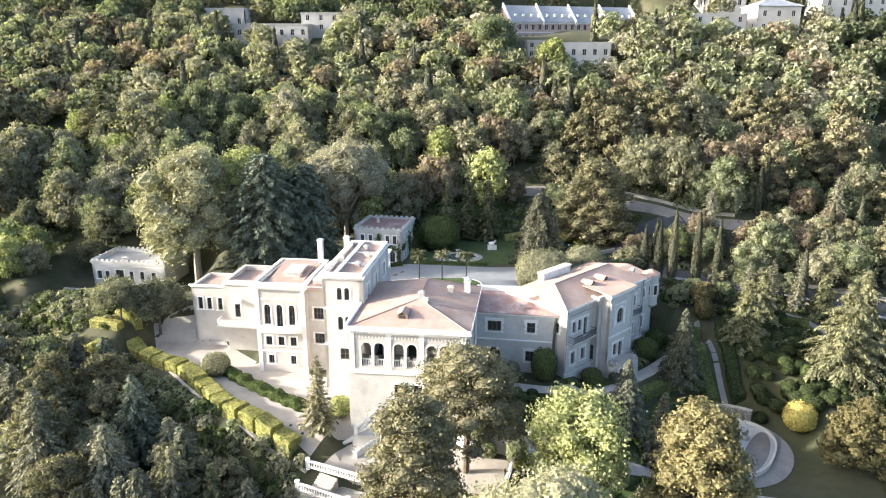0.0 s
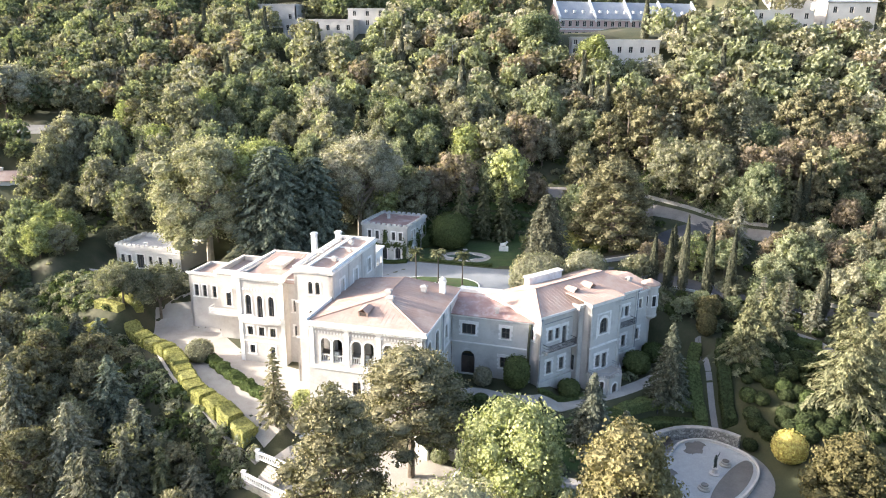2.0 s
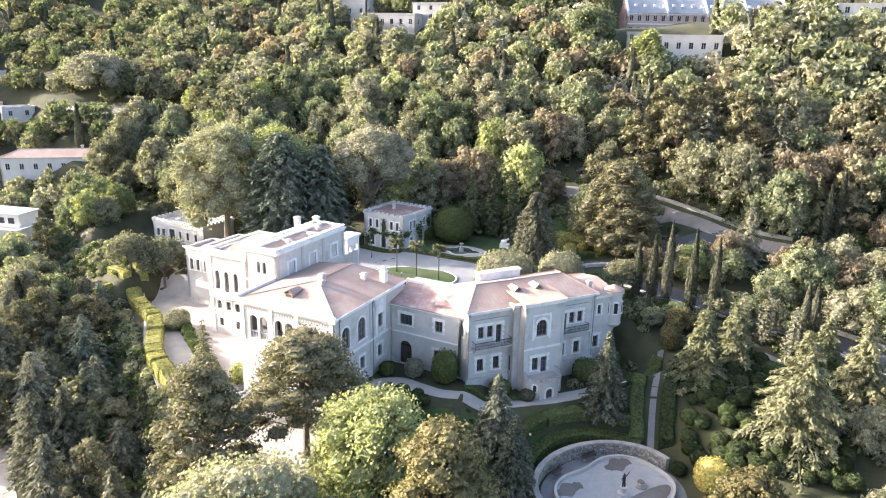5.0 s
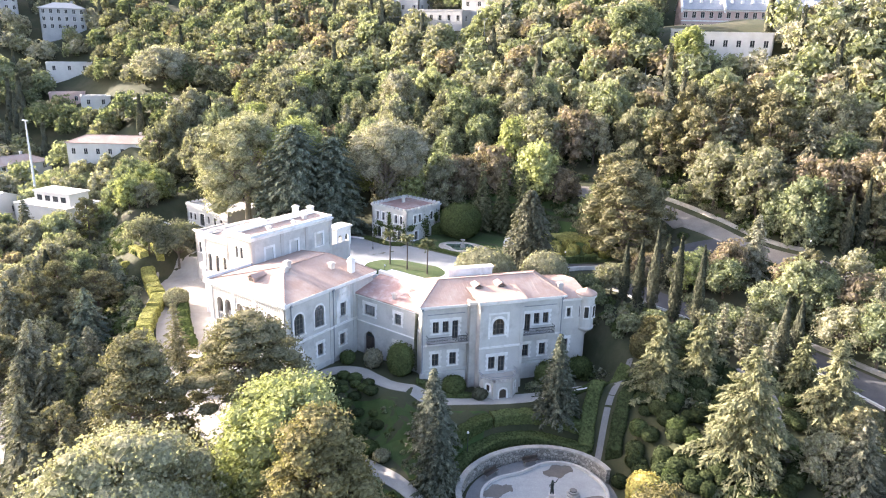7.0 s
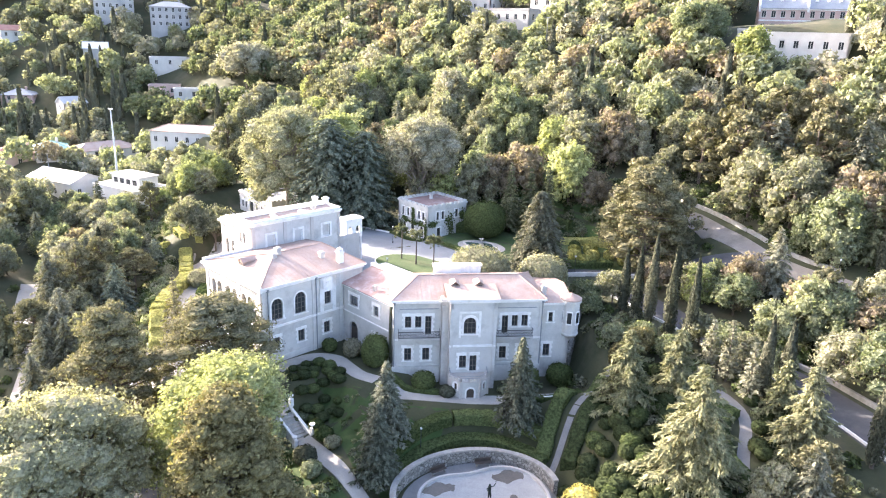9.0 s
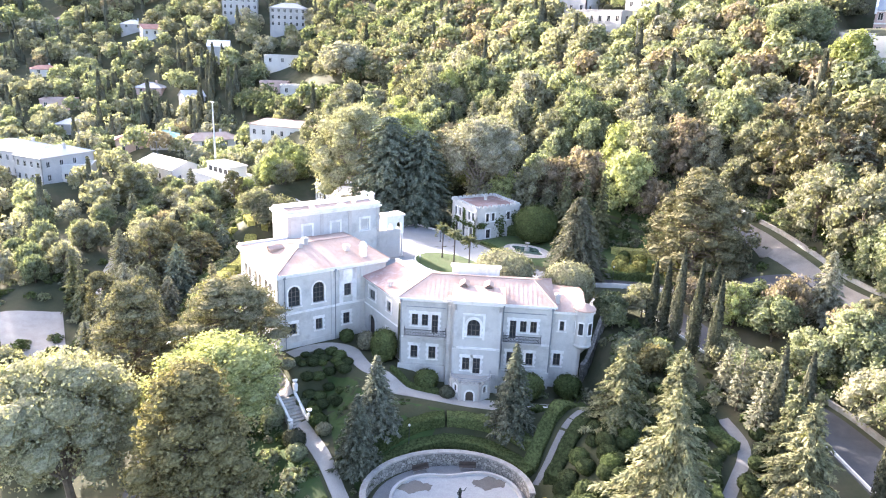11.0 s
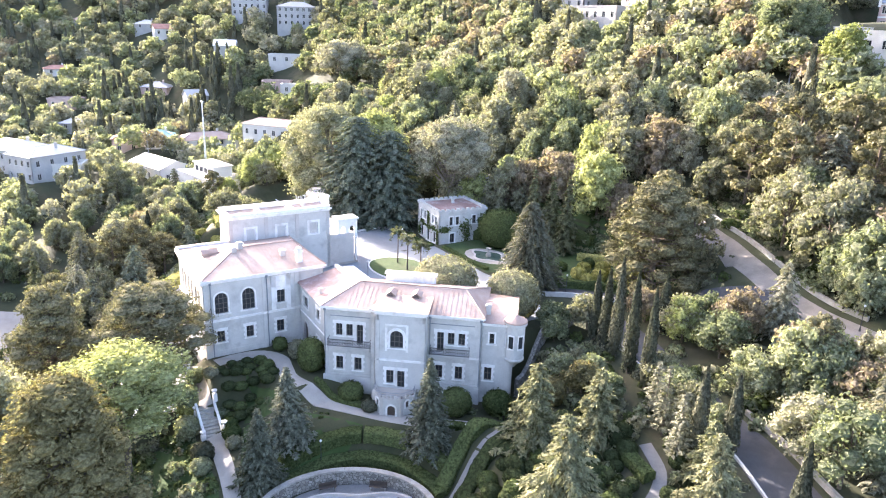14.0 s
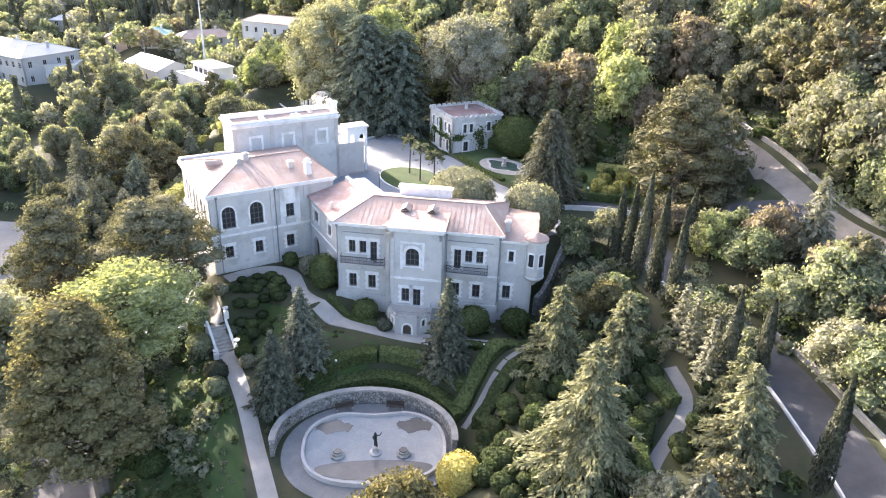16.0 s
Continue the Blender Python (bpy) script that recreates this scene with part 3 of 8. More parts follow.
def window(m, op, parent, style="quoin", bars=(2, 3), name="window", blind=False):
    """Sash, panes, sill and surround for one opening of a wall whose frame is m."""
    xc, w, zb, zt, arched = op
    s = Shape()
    d0, d1, t = 0.2, 0.28, 0.08
    s.add(band(arch_outline(op, 0.0), arch_outline((xc, w - 2 * t, zb, zt - t, arched), 0.0), d0, d1))
    s.box(xc - w / 2, d0, zb, xc + w / 2, d1, zb + t)
    zs = zt - w / 2 if arched else zt - t
    for k in range(1, bars[0]):
        x = xc - w / 2 + w * k / bars[0]
        s.box(x - 0.035, d0 + 0.01, zb + t, x + 0.035, d1 - 0.01, arch_top(op, x) - t * 0.5)
    for k in range(1, bars[1]):
        z = zb + (zs - zb) * k / bars[1] if not arched else zb + (zs - zb) * k / (bars[1] - 1)
        s.box(xc - w / 2 + t, d0 + 0.012, z - 0.03, xc + w / 2 - t, d1 - 0.012, z + 0.03)
    win = part(name, s.moved(m), FRAME_MAT if not blind else TRIM, parent)
    pane = Shape()
    o = arch_outline((xc, w - 0.06, zb + 0.03, zt - 0.03, arched), 0.0)
    b = len(pane.v)
    n = len(o)
    pane.v += [(x, 0.23, z) for x, z in o] + [(x, 0.245, z) for x, z in o]
    pane.f += [tuple(range(n)), tuple(reversed(range(n, 2 * n)))]
    pane.f += [(i, i + n, (i + 1) % n + n, (i + 1) % n) for i in range(n)]
    p = part("pane" if not blind else "blind_panel", pane.moved(m), GLASS if not blind else STUCCO, win)
    p.visible_shadow = blind
    if style:
        out = 0.07
        if style == "quoin":
            rows = max(3, int((zs - zb) / 0.32))
            hgt = (zs - zb) / rows
            for k in range(rows):
                e = 0.40 if k % 2 else 0.25
                for sgn in (-1, 1):
                    a, c = xc + sgn * w / 2, xc + sgn * (w / 2 + e)
                    part("quoin", Shape().box(min(a, c), -out, zb + k * hgt + .006, max(a, c), 0.1, zb + (k + 1) * hgt - .006).moved(m), TRIM, win)
            if arched:
                part("arch_ring", band(arch_outline((xc, w, zs, zt, True), 0.36)[1:-1], arch_outline((xc, w, zs, zt, True), 0)[1:-1], -out, 0.1).welded().moved(m), TRIM, win)
            else:
                part("lintel", Shape().box(xc - w / 2 - 0.40, -out, zs, xc + w / 2 + 0.40, 0.1, zt + 0.34).moved(m), TRIM, win)
                part("keystone", Shape().box(xc - 0.14, -out - 0.04, zs, xc + 0.14, -out - .003, zt + 0.42).moved(m), TRIM, win)
        else:
            part("surround", band(arch_outline(op, 0.36 if blind else 0.22), arch_outline(op, 0.0), -0.05, 0.1).welded().moved(m), TRIM, win)
        part("sill", Shape().box(xc - w / 2 - 0.36, -out - 0.07, zb - 0.16, xc + w / 2 + 0.36, 0.12, zb).moved(m), TRIM, win)
    return win


def roof_plane(name, pts, parent, mat=ROOF, seam=0.62, thick=0.12, label=""):
    """One sloping sheet-metal plane (three or four corners, eave first, in world metres) with standing seams running up it."""
    p = [Vector(q) for q in pts]
    nrm = (p[1] - p[0]).cross(p[2] - p[0]).normalized()
    if nrm.z < 0:
        nrm = -nrm
    s = Shape()
    n = len(p)
    s.v = [tuple(q - nrm * thick) for q in p] + [tuple(q) for q in p]
    s.f = [tuple(range(n)), tuple(range(n, 2 * n))] + [(i, (i + 1) % n, (i + 1) % n + n, i + n) for i in range(n)]
    ob = part(name, s, mat, parent, label)
    if not seam:
        return ob
    e = (p[1] - p[0]).normalized()
    up = nrm.cross(e).normalized()
    if up.z < 0:
        up = -up
    flat = [((q - p[0]).dot(e), (q - p[0]).dot(up)) for q in p]
    lo, hi = min(f[0] for f in flat), max(f[0] for f in flat)
    x = lo + seam / 2
    while x < hi:
        ys = []
        for i in range(n):
            (x0, y0), (x1, y1) = flat[i], flat[(i + 1) % n]
            if (x0 - x) * (x1 - x) < 0:
                ys.append(y0 + (y1 - y0) * (x - x0) / (x1 - x0))
        if len(ys) == 2 and abs(ys[0] - ys[1]) > 0.3:
            a, b = p[0] + e * x + up * min(ys), p[0] + e * x + up * max(ys)
            w, h = e * 0.018, nrm * 0.02
            part("seam", Shape().hexa([a - w, a + w, b + w, b - w, a - w + h, a + w + h, b + w + h, b - w + h]), mat, ob)
        x += seam
    return ob


def hip_roof(name, m, x0, x1, y0, y1, z, rise, ridge, parent, mat=ROOF, over=0.35, seam=0.62):
    """Hipped roof on a rectangle of the frame m; ridge is (xa, ya, xb, yb)."""
    xa, ya, xb, yb = ridge
    a, b, c, d = [m @ Vector(q) for q in ((x0 - over, y0 - over, z), (x1 + over, y0 - over, z), (x1 + over, y1 + over, z), (x0 - over, y1 + over, z))]
    r0, r1 = m @ Vector((xa, ya, z + rise)), m @ Vector((xb, yb, z + rise))
    if abs(xb - xa) >= abs(yb - ya):
        planes = [(a, b, r1, r0), (b, c, r1), (c, d, r0, r1), (d, a, r0)]
    else:
        planes = [(a, b, r0), (b, c, r1, r0), (c, d, r1), (d, a, r0, r1)]
    for q in planes:
        roof_plane(name, q, parent, mat, seam)
    cap = Shape()
    for q in (a, b, c, d):
        r = r0 if (q - r0).length < (q - r1).length else r1
        cap.tube([q + Vector((0, 0, 0.03)), r + Vector((0, 0, 0.03))], 0.07, 5)
    cap.tube([r0 + Vector((0, 0, 0.03)), r1 + Vector((0, 0, 0.03))], 0.08, 5)
    part("ridge_cap", cap, mat, parent)


def cornice(m, length, z, parent, deep=0.4, tall=0.45, x0=0.0, teeth=False):
    s = Shape()
    s.box(x0 - deep * 0.4, -deep * 0.45, z - tall, x0 + length + deep * 0.4, 0.02, z - tall * 0.5)
    s.box(x0 - deep, -deep, z - tall * 0.5, x0 + length + deep, 0.02, z)
    if teeth:
        x = x0 + 0.2
        while x < x0 + length - 0.1:
            s.box(x, -deep * 0.8, z - tall * 0.95, x + 0.16, -deep * 0.4, z - tall * 0.5)
            x += 0.42
    return part("cornice", s.moved(m), TRIM, parent)


def course(m, length, z, parent, x0=0.0, deep=0.09, tall=0.26, mat=None):
    return part("string_course", Shape().box(x0, -deep, z, x0 + length, 0.02, z + tall).moved(m), mat or TRIM, parent)


def downpipe(m, x, z0, z1, parent):
    s = Shape().tube([(x, -0.12, z0), (x, -0.12, z1)], 0.07, 6)
    s.box(x - 0.16, -0.26, z1 - 0.1, x + 0.16, 0.0, z1 + 0.25)
    return part("downpipe", s.moved(m), RAIL_GREY, parent)


def iron_balcony(m, x0, x1, z, out, parent, mat=IRON, y=0.0):
    """A stone slab on brackets with a lattice iron rail."""
    s = Shape().box(x0, y - out, z - 0.2, x1, y, z)
    x = x0 + 0.3
    while x < x1:
        s.hexa([(x - .1, y - out * .8, z - .35), (x + .1, y - out * .8, z - .35), (x + .1, y, z - .8), (x - .1, y, z - .8),
                (x - .1, y - out * .8, z - .2), (x + .1, y - out * .8, z - .2), (x + .1, y, z - .2), (x - .1, y, z - .2)])
        x += (x1 - x0 - 0.6) / 3 - 1e-4
    bal = part("balcony", s.moved(m), STUCCO, parent)
    r = Shape()
    for za, zb in ((0.08, 0.13), (0.92, 1.0), (0.52, 0.55)):
        r.box(x0 + .04, y - out + .04, z + za, x1 - .04, y - out + .09, z + zb)
        r.box(x0 + .04, y - out + .09, z + za, x0 + .09, y, z + zb)
        r.box(x1 - .09, y - out + .09, z + za, x1 - .04, y, z + zb)
    k = 0
    x = x0 + 0.06
    while x < x1 - 0.05:
        r.box(x - .015, y - out + .05, z, x + .015, y - out + .08, z + 0.95)
        if k % 2 == 0 and x + 0.45 < x1:
            for za, zb in ((0.13, 0.52), (0.52, 0.13), (0.55, 0.92), (0.92, 0.55)):
                r.tube([(x, y - out + .065, z + za), (x + 0.44, y - out + .065, z + zb)], 0.016, 4)
        x += 0.22
        k += 1
    part("railing", r.moved(m), mat, bal, "grey lattice railing")
    return bal


def balustrade(pts, parent, name="balustrade", h=0.95, mat=TRIM, posts=True, group=""):
    """A stone balustrade along 3D points: plinth, turned balusters, handrail and end posts."""
    s = Shape()
    for a, b in zip(pts, pts[1:]):
        a, b = Vector(a), Vector(b)
        d = b - a
        flat = Vector((d.x, d.y, 0)).normalized()
        q = Vector((-flat.y, flat.x, 0)) * 0.14
        up = Vector((0, 0, 1))
        for z0, z1, k in ((0.0, 0.16, 1.0), (h - 0.16, h, 1.15)):
            s.hexa([a - q * k + up * z0, b - q * k + up * z0, b + q * k + up * z0, a + q * k + up * z0, a - q * k + up * z1, b - q * k + up * z1, b + q * k + up * z1, a + q * k + up * z1])
        n = max(1, int(d.length / 0.36))
        for i in range(n):
            p = a + d * ((i + 0.5) / n)
            s.lathe(p.x, p.y, [(0.06, p.z + .16), (0.095, p.z + .36), (0.05, p.z + .6), (0.075, p.z + h - .16)], 6)
    if posts:
        for p in (pts[0], pts[-1]):
            s.box(p[0] - .22, p[1] - .22, p[2] - .3, p[0] + .22, p[1] + .22, p[2] + h + .14)
            s.box(p[0] - .28, p[1] - .28, p[2] + h + .14, p[0] + .28, p[1] + .28, p[2] + h + .24)
    return part(name, s, mat, parent)


def chimney(m, x, y, z0, z1, parent, w=0.8, d=0.8, mat=None):
    s = Shape().box(x - w / 2, y - d / 2, z0, x + w / 2, y + d / 2, z1 - 0.3)
    s.box(x - w / 2 - .1, y - d / 2 - .1, z1 - 0.3, x + w / 2 + .1, y + d / 2 + .1, z1 - .12)
    s.box(x - w / 2 + .06, y - d / 2 + .06, z1 - 0.12, x + w / 2 - .06, y + d / 2 - .06, z1)
    return part("chimney", s.moved(m), mat or TRIM, parent)


def dormer(m, x, y, z, parent, w=0.9, d=1.5, h=0.75):
    """A little wedge-shaped roof light facing -y of the frame."""
    s = Shape().hexa([(x - w / 2, y, z), (x + w / 2, y, z), (x + w / 2, y + d, z + h * .6), (x - w / 2, y + d, z + h * .6),
                      (x - w / 2, y, z + h * .55), (x + w / 2, y, z + h * .55), (x + w / 2, y + d, z + h * .7), (x - w / 2, y + d, z + h * .7)])
    s.hexa([(x - w / 2 - .08, y - .12, z + h * .5), (x, y - .12, z + h), (x, y + d, z + h * .95), (x - w / 2 - .08, y + d, z + h * .6),
            (x - w / 2 - .08, y - .12, z + h * .58), (x, y - .12, z + h * 1.08), (x, y + d, z + h), (x - w / 2 - .08, y + d, z + h * .68)])
    s.hexa([(x, y - .12, z + h), (x + w / 2 + .08, y - .12, z + h * .5), (x + w / 2 + .08, y + d, z + h * .6), (x, y + d, z + h * .95),
            (x, y - .12, z + h * 1.08), (x + w / 2 + .08, y - .12, z + h * .58), (x + w / 2 + .08, y + d, z + h * .68), (x, y + d, z + h)])
    ob = part("dormer", s.moved(m), ROOF, parent)
    part("vent", Shape().box(x - w * .32, y - .02, z + h * .1, x + w * .32, y + .03, z + h * .5).moved(m), WOOD_DARK, ob, "dark vent opening")
    return ob


def parapet(m, x0, x1, y0, y1, z0, z1, parent, th=0.45, mat=None, notch=0.0):
    """Low wall round a flat roof, with a coping, optionally with merlons."""
    for a in ((x0, y0, x1, y0 + th), (x0, y1 - th, x1, y1), (x0, y0 + th, x0 + th, y1 - th), (x1 - th, y0 + th, x1, y1 - th)):
        side = part("parapet", Shape().box(a[0], a[1], z0, a[2], a[3], z1).moved(m), mat or TRIM, parent)
        e = .07 if a[2] - a[0] > a[3] - a[1] else 0
        part("coping", Shape().box(a[0] - .07, a[1] - (.07 if e else -.07), z1, a[2] + .07, a[3] + (.07 if e else -.07), z1 + .12).moved(m), mat or TRIM, side)
        if notch:
            L = max(a[2] - a[0], a[3] - a[1])
            n = max(2, int(L / notch))
            for k in range(n):
                t0, t1 = (k + .15) / n, (k + .7) / n
                if e:
                    s = Shape().box(a[0] + (a[2] - a[0]) * t0, a[1], z1 + .12, a[0] + (a[2] - a[0]) * t1, a[3], z1 + .42)
                else:
                    s = Shape().box(a[0], a[1] + (a[3] - a[1]) * t0, z1 + .12, a[2], a[1] + (a[3] - a[1]) * t1, z1 + .42)
                part("merlon", s.moved(m), mat or TRIM, side)


def facade(m, length, z0, z1, wins, parent, mat=STUCCO, x0=0.0, th=0.45):
    """A wall with openings and the windows in them. wins: (centre, width, foot, top, arched, style, bars[, blind])."""
    mm = m @ pose(x0, 0, 0)
    ops = [tuple(w[:5]) for w in wins]
    part("wall", wall_shape(length, z0, z1, ops, th).moved(mm), mat, parent)
    for w in wins:
        window(mm, tuple(w[:5]), parent, w[5], w[6], blind=len(w) > 7)
    return mm


palace = thing("palace", 0, 95, 0, "pale stone palace with pink metal roofs and round-arched windows", "palace")

# -- the loggia hall: frame with x along the front, y inward --
HALL = pose(3.1, 79.95, 0, 0, 0, -7.3)
HX, HY, HZ = -15.2, 17.0, 11.2
hall_front = HALL @ pose(HX, 0, 0)
arches = [(2.3, 1.3, 6.1, 9.35), (3.95, 1.3, 6.1, 9.35), (6.45, 1.3, 6.1, 9.35), (8.1, 1.3, 6.1, 9.35), (10.65, 1.3, 6.1, 9.35), (12.3, 1.3, 6.1, 9.35)]
part("loggia_wall", wall_shape(15.2, 5.3, HZ, [(*a, True) for a in arches], 0.5).moved(hall_front), STUCCO_PALE, palace, "pale arcaded loggia wall")
part("wall", wall_shape(15.4, -5.0, 5.3, [(6.5, 1.1, 2.0, 3.9, False), (9.0, 1.1, 2.0, 3.9, False)], 0.5).moved(hall_front @ pose(-0.1, -0.12, 0)), STUCCO, palace)
for xc in (6.6, 9.1):
    window(hall_front @ pose(-0.1, -0.12, 0), (xc - 0.1, 1.1, 2.0, 3.9, False), palace)
course(hall_front, 15.6, 5.2, palace, -0.2, 0.28, 0.4)
for a in arches:
    s = band(arch_outline((*a, True), 0.2), arch_outline((*a, True), 0), -0.05, 0.1)
    s.box(a[0] - 0.85, -0.06, a[3] - 0.78, a[0] - 0.65, 0.05, a[3] - 0.62)
    part("arch_moulding", s.moved(hall_front), TRIM, palace)
    r = Shape().box(a[0] - .62, 0.15, a[2] + .82, a[0] + .62, 0.4, a[2] + .95).box(a[0] - .62, 0.15, a[2], a[0] + .62, 0.4, a[2] + .1)
    for k in range(4):
        r.lathe(a[0] - .45 + .3 * k, 0.27, [(.05, a[2] + .1), (.08, a[2] + .3), (.05, a[2] + .6), (.06, a[2] + .82)], 6)
    part("balustrade", r.moved(hall_front), TRIM, palace)
for k in range(4):
    x = (0.45, 5.2, 9.4, 14.7)[k]
    part("pilaster", Shape().box(x - .3, -.1, 5.6, x + .3, .02, HZ - .4).box(x - .36, -.14, HZ - .75, x + .36, .02, HZ - .4).moved(hall_front), TRIM, palace)
for k in range(34):
    part("frieze_block", Shape().box(0.5 + k * 0.42, -.05, 9.95, 0.68 + k * 0.42, .02, 10.25).moved(hall_front), TRIM, palace)
part("loggia_floor", Shape().box(HX + .3, .4, 5.9, -.3, 3.6, 6.1).moved(HALL), PATH, palace)
part("wall", wall_shape(14.4, 6.1, HZ - .2, [(2.6, 1.2, 6.1, 9.0, True), (7.2, 1.2, 6.1, 9.0, True), (11.4, 1.2, 6.1, 9.0, True)], 0.3).moved(HALL @ pose(HX + .4, 3.6, 0)), STUCCO_PALE, palace)
for k in range(4):
    bx = (2.9, 7.0, 8.6, 11.4)[k]
    sofa = Shape().box(bx - .6, .9, 6.1, bx + .6, 1.5, 6.55).box(bx - .6, 1.35, 6.55, bx + .6, 1.5, 6.95)
    part("bench", sofa.moved(hall_front), TRIM, palace, "white loggia bench")
east = HALL @ pose(0, 0, 0, 0, 0, 90)
hall_wins = [(2.3, 1.75, 6.3, 9.3, True, "plain", (3, 4)), (6.0, 1.75, 6.3, 9.4, True, "plain", (3, 4)), (10.6, 1.15, 6.5, 8.5, False, "quoin", (2, 2)),
             (2.0, 1.05, 2.1, 3.85, False, "quoin", (2, 2)), (6.0, 1.05, 2.1, 3.9, False, "quoin", (2, 2)), (10.4, 1.1, 2.1, 3.95, False, "quoin", (2, 2))]
facade(east, 13.6, -3.0, HZ, hall_wins, palace)
bayp = Shape().box(9.2, -.12, 5.4, 9.85, .02, 10.6).box(11.35, -.12, 5.4, 12.0, .02, 10.6).box(9.2, -.12, 8.9, 12.0, .02, 10.6)
for k in range(4):
    bayp.box(9.95 + k * .38, -.18, 9.5, 10.1 + k * .38, -.1, 9.95)
part("window_panel", bayp.moved(east), TRIM, palace, "white panel round the upper window")
course(east, 13.4, 5.2, palace, 0, 0.14, 0.3)
course(east, 13.4, 0.6, palace, 0, 0.10, 0.25, STUCCO)
for x in (0.9, 8.6):
    downpipe(east, x, -1, HZ - .5, palace)
for x in (0.25, 8.2, 12.9):
    part("pilaster", Shape().box(x - .25, -.09, -1.5, x + .25, .02, HZ - .4).moved(east), STUCCO, palace)
west_hall = HALL @ pose(HX, 8.0, 0, 0, 0, -90)
facade(west_hall, 8.0, -4.0, HZ, [(4.0, 1.3, 6.3, 9.3, True, "plain", (2, 3)), (4.0, 1.05, 2.0, 3.8, False, "quoin", (2, 2))], palace, STUCCO_PALE)
part("wall", wall_shape(15.2, 4.0, HZ, [], .4).moved(HALL @ pose(0, HY, 0, 0, 0, 180)), STUCCO, palace)
part("wall", wall_shape(3.6, 4.0, HZ, [], .4).moved(east @ pose(13.4, 0, 0)), STUCCO_PALE, palace)
cornice(hall_front, 15.2, HZ + .15, palace, 0.5, 0.7, teeth=True)
cornice(east, 17.0, HZ + .15, palace, 0.4, 0.6)
cornice(west_hall, 8.0, HZ + .15, palace, 0.4, 0.6)
hip_roof("roof", HALL, HX, 0, 0, HY, HZ + .15, 1.75, (-7.2, 6.6, -7.2, 15.0), palace)
part("gutter_parapet", Shape().box(HX - .35, -.3, HZ + .1, HX, 8.2, HZ + .62).box(HX, -.42, HZ + .1, .35, -.1, HZ + .36).moved(HALL), TRIM, palace)
dormer(HALL, -8.6, 2.0, HZ + .7, palace, 1.3, 2.2, 1.0)
for x, y, h in ((-6.9, 7.0, 1.0), (-6.2, 5.9, 0.7), (-3.6, 12.2, 0.9)):
    zb = HZ + .15 + 1.75 * (1 - abs(x + 7.2) / 7.6)
    chimney(HALL, x, y, zb - .4, zb + h, palace, 0.7, 0.7, STUCCO_PALE)
chimney(HALL, -1.4, 13.9, HZ, HZ + 2.3, palace, 0.8, 0.8)
part("vent_cowl", Shape().lathe(-1.4, 13.9, [(.45, HZ + 2.3), (.5, HZ + 2.5), (.12, HZ + 2.8)], 8).moved(HALL), TRIM, palace)

# -- the tower block --
TZ = 15.3
tower_front = HALL @ pose(-20.7, 7.6, 0)
facade(tower_front, 5.6, -3.0, TZ, [(2.35, .72, 12.0, 13.8, True, "plain", (1, 2)), (3.4, .72, 12.0, 13.8, True, "plain", (1, 2)), (2.35, .75, 7.6, 9.6, True, "plain", (1, 2)),
                                   (3.35, .75, 7.6, 9.6, True, "plain", (1, 2)), (2.8, 1.3, 3.2, 4.9, False, "plain", (2, 2))], palace, STUCCO_PALE)
tower_east = HALL @ pose(-15.1, 7.6, 0, 0, 0, 90)
facade(tower_east, 16.6, -2.0, TZ, [(3.4, 1.45, 11.3, 13.3, False, "plain", (1, 1), 1), (8.4, 1.45, 11.3, 13.3, False, "plain", (1, 1), 1), (13.8, 1.45, 11.3, 13.3, False, "plain", (1, 1), 1)], palace, STUCCO)
part("wall", wall_shape(16.6, -2, TZ, [], .45).moved(HALL @ pose(-20.7, 24.2, 0, 0, 0, -90)), STUCCO_PALE, palace)
part("wall", wall_shape(5.6, 4, TZ, [], .45).moved(HALL @ pose(-15.1, 24.2, 0, 0, 0, 180)), STUCCO_PALE, palace)
for x in (0.3, 5.9, 11.0, 16.3):
    part("pilaster", Shape().box(x - .28, -.12, 11, x + .28, .02, TZ - .2).moved(tower_east), STUCCO_PALE, palace)
for z in (10.6, 5.3):
    course(tower_front, 5.6, z, palace, 0, .1, .3)
cornice(tower_front, 5.6, TZ + .2, palace, .35, .55)
cornice(tower_east, 16.6, TZ + .2, palace, .3, .5)
part("roof", Shape().box(-20.4, 7.9, TZ - .9, -15.4, 23.9, TZ - .7).moved(HALL), ROOF, palace, "pink flat roof behind a parapet")
parapet(HALL, -20.75, -15.05, 7.55, 24.25, TZ + .1, TZ + .45, palace, .32)
part("roof_divider", Shape().box(-18.95, 8.0, TZ - .7, -18.6, 23.9, TZ + .55).box(-19.02, 8.0, TZ + .55, -18.53, 23.9, TZ + .65).moved(HALL), TRIM, palace, "white dividing wall along the tower roof")
roof_plane("roof", [HALL @ Vector(p) for p in ((-15.42, 8.0, TZ - .1), (-15.42, 23.8, TZ - .1), (-18.58, 23.8, TZ + .35), (-18.58, 8.0, TZ + .35))], palace)
roof_plane("roof", [HALL @ Vector(p) for p in ((-20.4, 23.8, TZ - .1), (-20.4, 8.0, TZ - .1), (-18.97, 8.0, TZ + .2), (-18.97, 23.8, TZ + .2))], palace)
for x, y, h in ((-16.9, 12.6, .8), (-16.7, 17.6, .7), (-17.6, 20.6, .95), (-19.8, 14.8, .8)):
    chimney(HALL, x, y, TZ - .7, TZ + h, palace, .55, .6, STUCCO_PALE)
for y in (12.9, 18.4):
    part("cross_wall", Shape().box(-18.6, y, TZ - .7, -15.4, y + .22, TZ + .42).moved(HALL), TRIM, palace)

